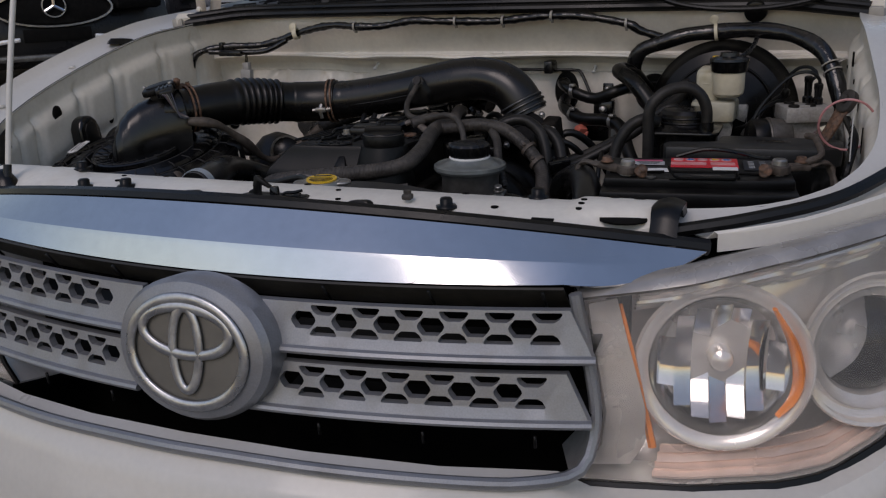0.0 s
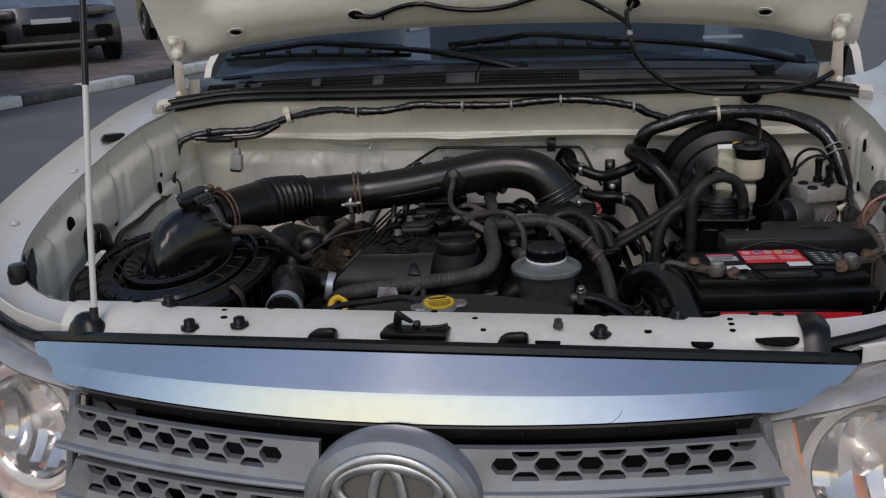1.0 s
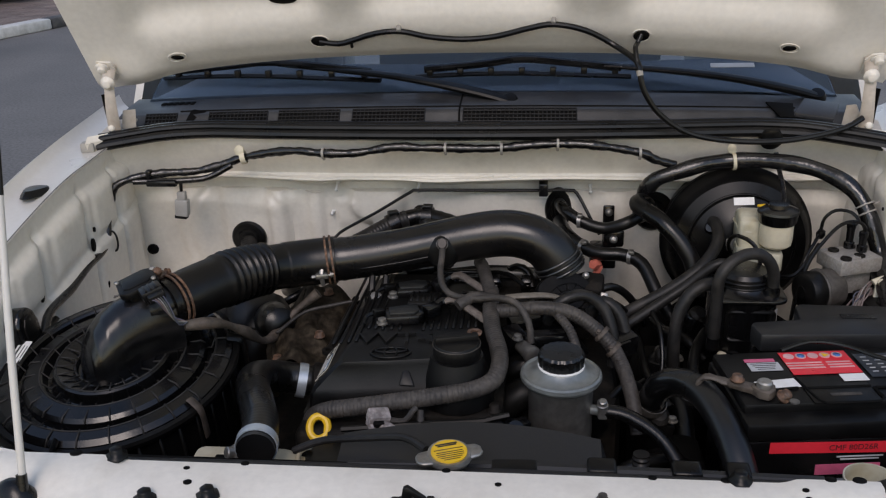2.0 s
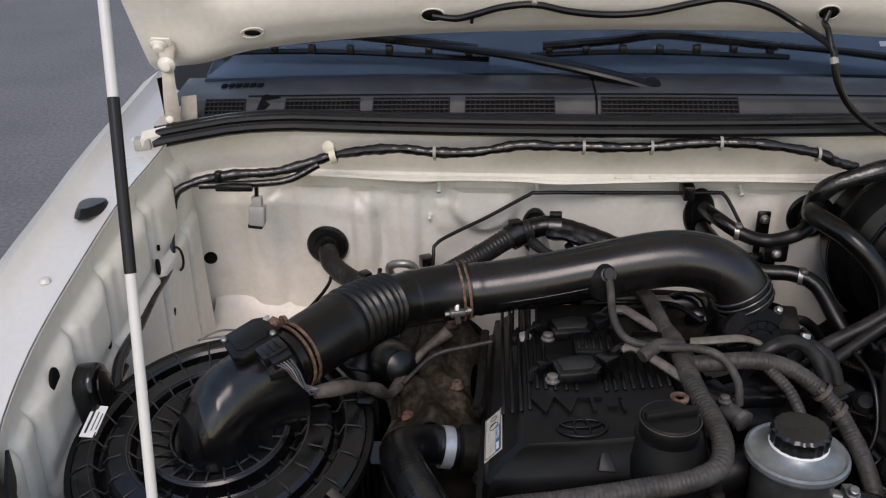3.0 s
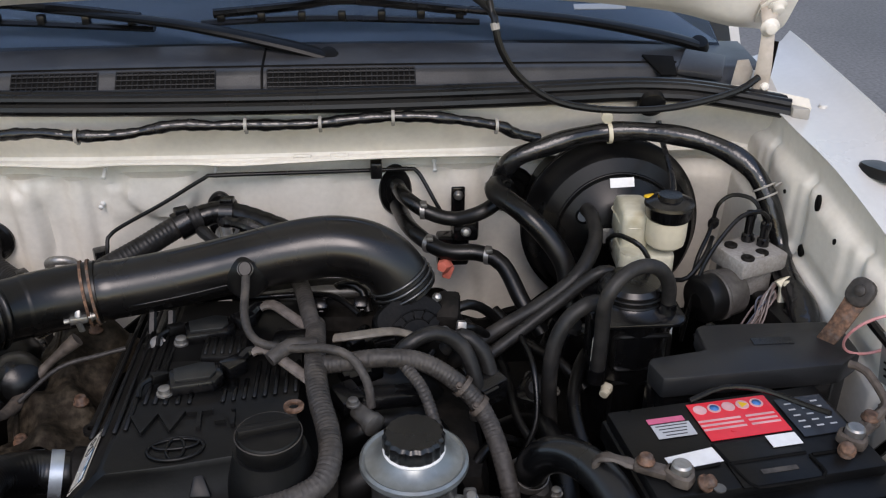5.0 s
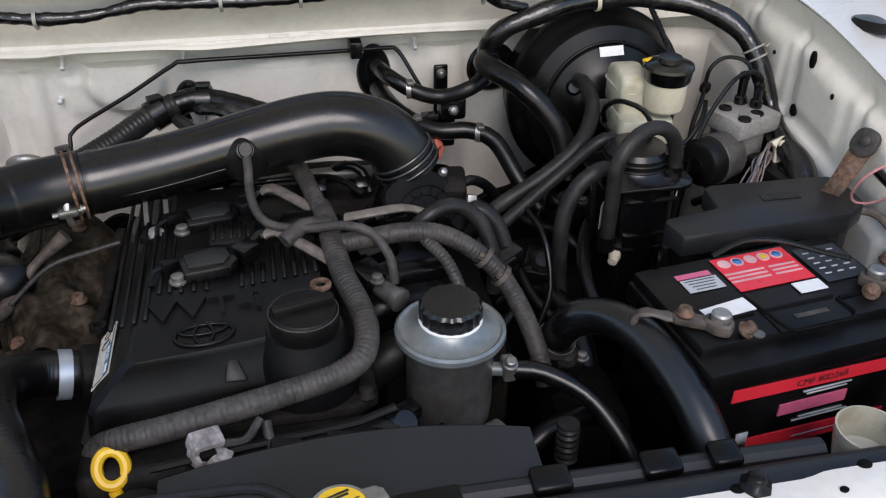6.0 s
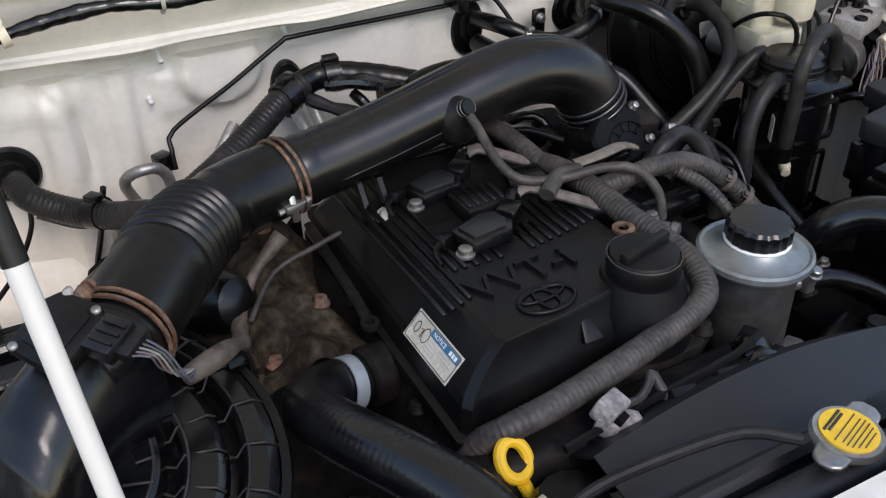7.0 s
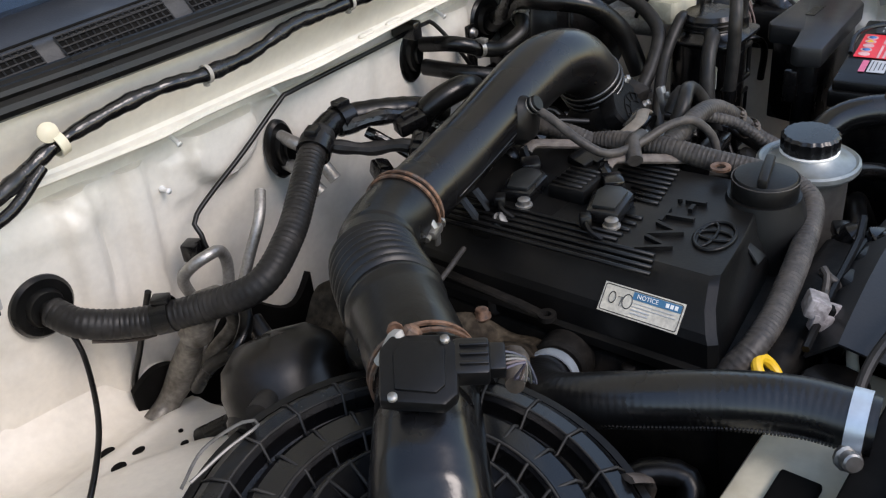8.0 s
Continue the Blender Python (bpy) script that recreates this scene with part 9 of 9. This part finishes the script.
run("vacuum_line", [(-0.06, 0.86, 0.995), (-0.02, 0.845, 1.006), (0.03, 0.850, 1.004), (0.07, 0.83, 1.010), (0.10, 0.795, 1.004)], 0.0042, RUBBER, "thin black vacuum line under the duct", "hose", HOSE)
run("vacuum_line", [(0.06, 0.88, 0.99), (0.085, 0.86, 1.012), (0.105, 0.85, 1.006), (0.112, 0.83, 0.985)], 0.006, RUBBER, "short looped vacuum line behind the throttle", "hose", HOSE)
# plugs and a taped bundle where the ribbed conduit meets the engine
bundle = thing("loom_bundle", (-0.08, 0.985, 0.95), "tangle of taped branches and plugs behind the duct", "wiring")
for k, pts in enumerate((((-0.13, 1.02, 1.02), (-0.10, 0.99, 1.01), (-0.075, 0.955, 1.012), (-0.055, 0.93, 1.0)), ((-0.10, 1.03, 1.03), (-0.06, 1.0, 1.035), (-0.02, 0.985, 1.02), (0.02, 0.97, 0.99)), ((-0.07, 1.02, 1.015), (-0.05, 0.98, 0.99), (-0.045, 0.94, 0.965)))):
    bm = B()
    tube(bm, pts, (0.0085, 0.010, 0.007)[k], 10, 0.008, lambda s, k_: 1 + 0.12 * math.sin(s * 150))
    part("branch", bm, TAPE if k else RUBBER_GREY, bundle)
for at, rz in (((-0.060, 0.940, 1.008), 30), ((-0.035, 0.975, 1.022), -20), ((-0.105, 0.965, 0.985), 60)):
    bm = B()
    box(bm, at, (0.040, 0.024, 0.020), pose(0, 0, 0, 12, -8, rz), 0.004)
    box(bm, V(*at) + V(0, 0, 0.012), (0.022, 0.012, 0.006), pose(0, 0, 0, 12, -8, rz), 0.002)
    part("plug", bm, PLASTIC, bundle)

# ---- left apron behind the air cleaner ----
def apron(u, v):
    x = -0.70 + 0.34 * u
    y = 0.80 + 0.36 * v
    z = 0.06 * max(0.0, (v - 0.80) / 0.2) ** 2 + 0.865 - 0.085 * v ** 1.4 - 0.05 * u ** 2 + 0.02 * math.exp(-((u / 0.15) ** 2))
    z += 0.006 * math.exp(-(((v - 0.52 - 0.3 * u) / 0.035) ** 2)) - 0.007 / (1 + math.exp(-(v - 0.70 + 0.25 * u) / 0.012)) + 0.003 * math.sin(7 * u + 3 * v) * math.sin(9 * v)
    return V(x, y, z)


bm = B()
sheet(bm, apron, 70, 90, 0.002)
tower = single("wheel_arch_panel", bm, PAINT_BAY, "cream painted wheel arch panel behind the air cleaner", "panel")
bm = B()
for x, y, a, b in ((-0.505, 1.065, 0.010, 0.007), (-0.52, 1.01, 0.009, 0.007), (-0.485, 1.03, 0.008, 0.005), (-0.45, 0.99, 0.005, 0.004), (-0.43, 1.03, 0.003, 0.003)):
    p = apron((x + 0.70) / 0.34, (y - 0.80) / 0.36)
    lathe(bm, [(0, 0.0012), (1, 0.0012), (1, 0), (0, 0)], Matrix.Translation(p + V(0, 0, 0.001)) @ Matrix.Diagonal((a, b, 1, 1)), 14)
pieces("drilled_hole", bm, DARK, tower)
bm = B()
box(bm, (-0.694, 0.902, 0.948), (0.022, 0.018, 0.016), pose(0, 0, 0, 0, 10, 40), 0.004)
tube(bm, [(-0.702, 0.905, 0.966), (-0.698, 0.902, 0.952)], 0.003, 6)
single("small_clip", bm, PLASTIC, "small black clip on the wheel arch", "clip")
run("low_hose", [(-0.43, 0.99, 0.79), (-0.40, 0.95, 0.815), (-0.365, 0.93, 0.83), (-0.335, 0.95, 0.86), (-0.325, 0.99, 0.89)], 0.012, RUBBER, "black hose low behind the resonator", "hose", HOSE)
run("low_hose", [(-0.395, 1.03, 0.82), (-0.385, 1.0, 0.86), (-0.365, 0.97, 0.885), (-0.335, 0.985, 0.90), (-0.315, 1.02, 0.91)], 0.008, RUBBER, "thin black hose low at the firewall", "hose", HOSE)
# black funnel and box by the left wing
snout = thing("air_intake_snout", (-0.665, 0.61, 0.92), "black air intake snout at the inner wing", "air duct")
ms = axes((1, 0, 0.12), (0, 1, 0), (-0.706, 0.622, 0.992))
bm = B()
prism(bm, [(-0.030, -0.050), (-0.028, 0.012), (-0.020, 0.028), (-0.006, 0.036), (0.010, 0.034), (0.022, 0.024), (0.028, 0.006), (0.030, -0.050)], 0.030, ms, 0.007, 3)
arch = part("arch", bm, PLASTIC, snout)
bm = B()
prism(bm, [(-0.018, -0.045), (-0.017, 0.008), (-0.010, 0.020), (0.004, 0.024), (0.014, 0.016), (0.018, -0.045)], 0.004, ms @ Matrix.Translation((0, 0, 0.0285)), 0.0015)
part("raised_panel", bm, PLASTIC_MATT, arch)
bm = B()
tube(bm, [ms @ V(-0.034, -0.035, 0.012), ms @ V(0, -0.040, 0.016), ms @ V(0.05, -0.030, 0.012), ms @ V(0.10, -0.030, 0.006)], 0.010, 10, 0.01, flat=0.6)
part("skirt", bm, PLASTIC_MATT, snout)

# ---- right wing: filler neck, relay, data label, horn ----
wash = thing("washer_filler", (0.517, 0.345, 0.80), "milky plastic washer filler neck", "filler neck")
bm = B()
lathe(bm, [(0.022, 0.78), (0.024, 0.905), (0.030, 0.940), (0.032, 0.960), (0.030, 0.960), (0.027, 0.925), (0.0, 0.905)], Matrix.Translation((0.517, 0.348, 0)), 28)
part("neck", bm, MILKY, wash)
bm = B()
box(bm, (0.548, 0.352, 0.953), (0.012, 0.012, 0.012), bevel=0.003)
part("tab", bm, MILKY, wash)
bm = B()
lathe(bm, [(0.026, 0), (0.028, 0.012), (0.02, 0.02), (0, 0.022)], Matrix.Translation((0.592, 0.352, 0.950)), 20, lambda a, k: 1 + 0.05 * math.cos(8 * a))
box(bm, (0.597, 0.345, 0.974), (0.022, 0.010, 0.006), pose(0, 0, 0, 10, 10, 40), 0.002)
single("horn_cover", bm, WHITE, "chipped white plastic cover beside the lamp", "cover")
strap = thing("rusty_strap", (0.672, 0.69, 0.98), "rusty steel strap with a weathered rubber head", "bracket")
bm = B()
STRAP_M = axes((-0.72, -0.55, 0.42), (0.36, -0.02, 0.93), (0.686, 0.690, 1.040))
prism(bm, [(-0.052, -0.010), (-0.02, -0.012), (0.024, -0.012), (0.030, -0.006), (0.030, 0.010), (0.022, 0.014), (-0.016, 0.011), (-0.052, 0.012)], 0.004, STRAP_M, 0.0012)
part("strap", bm, RUST, strap)
bm = B()
prism(bm, round_rect(0.036, 0.032, 0.013), 0.012, STRAP_M @ Matrix.Translation((0.034, 0.002, -0.004)), 0.004)
lathe(bm, [(0.007, 0), (0.007, 0.004), (0.003, 0.006), (0, 0.006)], STRAP_M @ Matrix.Translation((0.036, 0.002, 0.008)), 12)
part("head", bm, CONDUIT, strap, "weathered grey rubber head")
bm = B()
box(bm, (0.672, 0.80, 0.948), (0.05, 0.12, 0.07), pose(0, 0, 0, 0, 0, 6), 0.012)
box(bm, (0.680, 0.775, 0.980), (0.03, 0.05, 0.012), pose(0, 0, 0, 0, 0, 6), 0.004)
single("junction_box", bm, PLASTIC_MATT, "black junction box between the fuse box and the wing", "junction box")
plate = thing("data_label", (0.708, 0.60, 1.02), "weathered silver data label on the inner wing", "label")
bm = B()
box(bm, (0.7045, 0.595, 1.030), (0.0016, 0.075, 0.060), pose(0, 0, 0, -14), 0)
part("foil", bm, SILVER_LABEL, plate)
bm = B()
for k in range(6):
    box(bm, (0.7032, 0.595, 1.050 - 0.008 * k), (0.0012, 0.055 - 0.006 * (k % 3), 0.0022), pose(0, 0, 0, -14), 0)
part("print", bm, IRON, plate)

# ---- bonnet wiring ----
HW = [(-0.285, 0.060, 0.016), (-0.25, 0.058, 0.022), (-0.22, 0.066, 0.022), (-0.18, 0.080, 0.022), (-0.133, 0.084, 0.022), (-0.08, 0.070, 0.024), (-0.02, 0.062, 0.024), (0.04, 0.068, 0.024), (0.10, 0.088, 0.024), (0.144, 0.098, 0.024), (0.20, 0.090, 0.030), (0.25, 0.066, 0.04)]
hood_pts = [bonnet_at(*q) for q in HW]
cable = hood_pts + [V(0.288, 1.015, 1.335), V(0.293, 1.005, 1.316), V(0.302, 1.002, 1.285), V(0.33, 1.005, 1.245), V(0.38, 1.01, 1.210), V(0.447, 1.015, 1.194), V(0.53, 1.02, 1.190), V(0.60, 1.03, 1.196), V(0.66, 1.04, 1.210), V(0.69, 1.05, 1.225)]
bm = B()
tube(bm, cable, 0.0052, 10, 0.012)
single("bonnet_cable", bm, RUBBER, "black cable from the bonnet down to the cowl", "cable")
run("bonnet_cable_branch", [bonnet_at(0.300, 0.068, 0.016), bonnet_at(0.293, 0.06, 0.030), V(0.286, 1.03, 1.355), V(0.289, 1.012, 1.332)], 0.0045, RUBBER, "short black branch of the bonnet cable", "cable")
bm = B()
tube(bm, [V(0.2920, 1.007, 1.321), V(0.2940, 1.0045, 1.312)], 0.0060, 10)
single("white_tape", bm, CLIP_GREY, "band of white tape on the bonnet cable", "tape")
for x, up in ((-0.133, 0.084), (0.144, 0.098)):
    bm = B()
    box(bm, bonnet_at(x, up + 0.006, 0.021), (0.009, 0.012, 0.010), pose(0, 0, 0, 45), 0.003)
    single("cable_clip", bm, CLIP_GREY, "white clip on the bonnet cable", "clip", "bonnet cable clips")
bm = B()
tube(bm, [bonnet_at(-0.225, 0.062, 0.022), bonnet_at(-0.226, 0.048, 0.022)], 0.003, 8)
single("cable_tail", bm, RUBBER, "cut tail of a cable tie", "cable tie")


# ---- parked cars across the street ----
def parked_car(name, at, heading, paint, label, grille_kind, size=1.0):
    """A car whose nose points along its own -y; its origin lies under the middle of the nose."""
    m = Matrix.Translation(at) @ pose(0, 0, 0, 0, 0, heading) @ Matrix.Scale(size, 4)
    ob = thing(name, at, label, "car", "parked cars")

    def put(bm):
        bmesh.ops.transform(bm, matrix=m, verts=bm.verts)
        return bm
    side = [(0.0, 0.30), (-0.03, 0.45), (0.0, 0.62), (0.10, 0.80), (0.95, 0.98), (1.25, 1.05), (2.0, 1.45), (2.6, 1.52), (3.6, 1.45), (4.2, 1.05), (4.35, 0.9), (4.4, 0.4), (4.2, 0.28), (0.15, 0.24)]
    bm = B()
    rings = []
    for k in range(17):
        x = -0.9 + 1.8 * k / 16
        s = abs(x) / 0.9
        rings.append([V(x * (1 - 0.16 * max(0, z - 0.95) / 0.6), y + 0.34 * s ** 3 * (1 - min(1, y / 1.5)), z - 0.05 * s ** 4 * (z > 0.7)) for y, z in side])
    loft(bm, rings)
    part("body", put(bm), paint, ob)
    for sx in (-1, 1):
        for y in (0.88, 3.55):
            bm = B()
            lathe(bm, [(0.22, 0.10), (0.31, 0.115), (0.345, 0.08), (0.345, -0.1), (0.2, -0.12), (0.2, 0.06), (0.22, 0.10)], axes((sx, 0, 0), at=(sx * 0.84, y, 0.345)), 36)
            wheel = part("wheel", put(bm), TYRE, ob)
            bm = B()
            mw = axes((sx, 0, 0), at=(sx * 0.90, y, 0.345))
            lathe(bm, [(0.225, 0.02), (0.215, 0.045), (0.20, 0.02), (0.20, -0.05), (0, -0.06)], mw, 32)
            for k in range(5):
                a = 2 * math.pi * k / 5
                box(bm, mw @ V(0.10 * math.cos(a), 0.10 * math.sin(a), 0.01), (0.045, 0.21, 0.03), mw.to_3x3().to_4x4() @ pose(0, 0, 0, 0, 0, math.degrees(a) - 90), 0.01)
            part("rim", put(bm), RIM, wheel)
            bm = B()
            lathe(bm, [(0.37, 0.0), (0.40, 0.0), (0.40, 0.08), (0.37, 0.08), (0.37, 0)], axes((sx, 0, 0), at=(sx * 0.83, y, 0.36)), 40)
            part("wheel_arch", put(bm), PLASTIC_MATT, ob)
        bm = B()
        box(bm, (sx * 0.62, 0.09, 0.72), (0.40, 0.20, 0.11), pose(0, 0, 0, 0, 0, sx * 22), 0.04)
        part("headlamp", put(bm), DARK if grille_kind else GALV_DARK, ob)
        bm = B()
        box(bm, (sx * 0.66, 0.09, 0.45), (0.20, 0.16, 0.16), pose(0, 0, 0, 0, 0, sx * 25), 0.03)
        part("side_intake", put(bm), DARK, ob)
    bm = B()
    if grille_kind:
        lathe(bm, [(1, -0.03), (1, 0.02), (0.9, 0.03), (0, 0.03)], axes((0, -1, 0.15), (1, 0, 0), (0, -0.01, 0.70)) @ Matrix.Diagonal((0.42, 0.13, 1, 1)), 36)
    else:
        box(bm, (0, 0.0, 0.52), (0.72, 0.10, 0.15), bevel=0.02)
    grill = part("grille", put(bm), DARK, ob)
    if grille_kind:
        bm = B()
        loop_bar(bm, [V(0.43 * math.cos(a), -0.04, 0.70 + 0.135 * math.sin(a)) for a in (2 * math.pi * k / 40 for k in range(40))], 0.014, 6)
        loop_bar(bm, [V(0.085 * math.cos(a), -0.06, 0.72 + 0.085 * math.sin(a)) for a in (2 * math.pi * k / 28 for k in range(28))], 0.010, 6)
        for k in range(3):
            a = radians(90 + 120 * k)
            tube(bm, [(0, -0.06, 0.72), (0.08 * math.cos(a), -0.06, 0.72 + 0.08 * math.sin(a))], 0.012, 6)
        part("chrome_surround", put(bm), CHROME, grill)
        bm = B()
        for sx in (-1, 1):
            box(bm, (sx * 0.42, -0.01, 0.46), (0.30, 0.03, 0.035), pose(0, 0, 0, 0, sx * 6, sx * 10), 0.01)
        part("bumper_chrome", put(bm), LAMP_TRIM, ob)
    bm = B()
    box(bm, (0, 0.03, 0.33), (1.30, 0.14, 0.05), bevel=0.02)
    part("bumper_lip", put(bm), GALV_DARK, ob)
    bm = B()
    box(bm, (0, -0.035, 0.60 if not grille_kind else 0.50), (0.50, 0.02, 0.10), bevel=0.004)
    part("plate", put(bm), DARK if grille_kind else GREY_LABEL, ob)
    bm = B()
    sheet(bm, lambda u, v: V(-0.72 + 1.44 * u, 1.27 + 0.70 * v, 1.075 + 0.375 * v), 6, 4, 0.01)
    part("windscreen", put(bm), CAR_BLACK, ob)
    return ob


parked_car("parked_car", (-8.6, 12.9, 0.11), 38, CAR_GREY, "silver-grey crossover parked nose to the kerb", False, 1.22)
parked_car("parked_car", (-7.25, 7.35, 0.0), 46, CAR_BLACK, "dark van with an oval chrome grille", True, 1.42)
parked_car("parked_car", (-6.9, 16.4, 0.11), 38, CAR_BLACK, "dark car parked beside the crossover", False, 1.1)
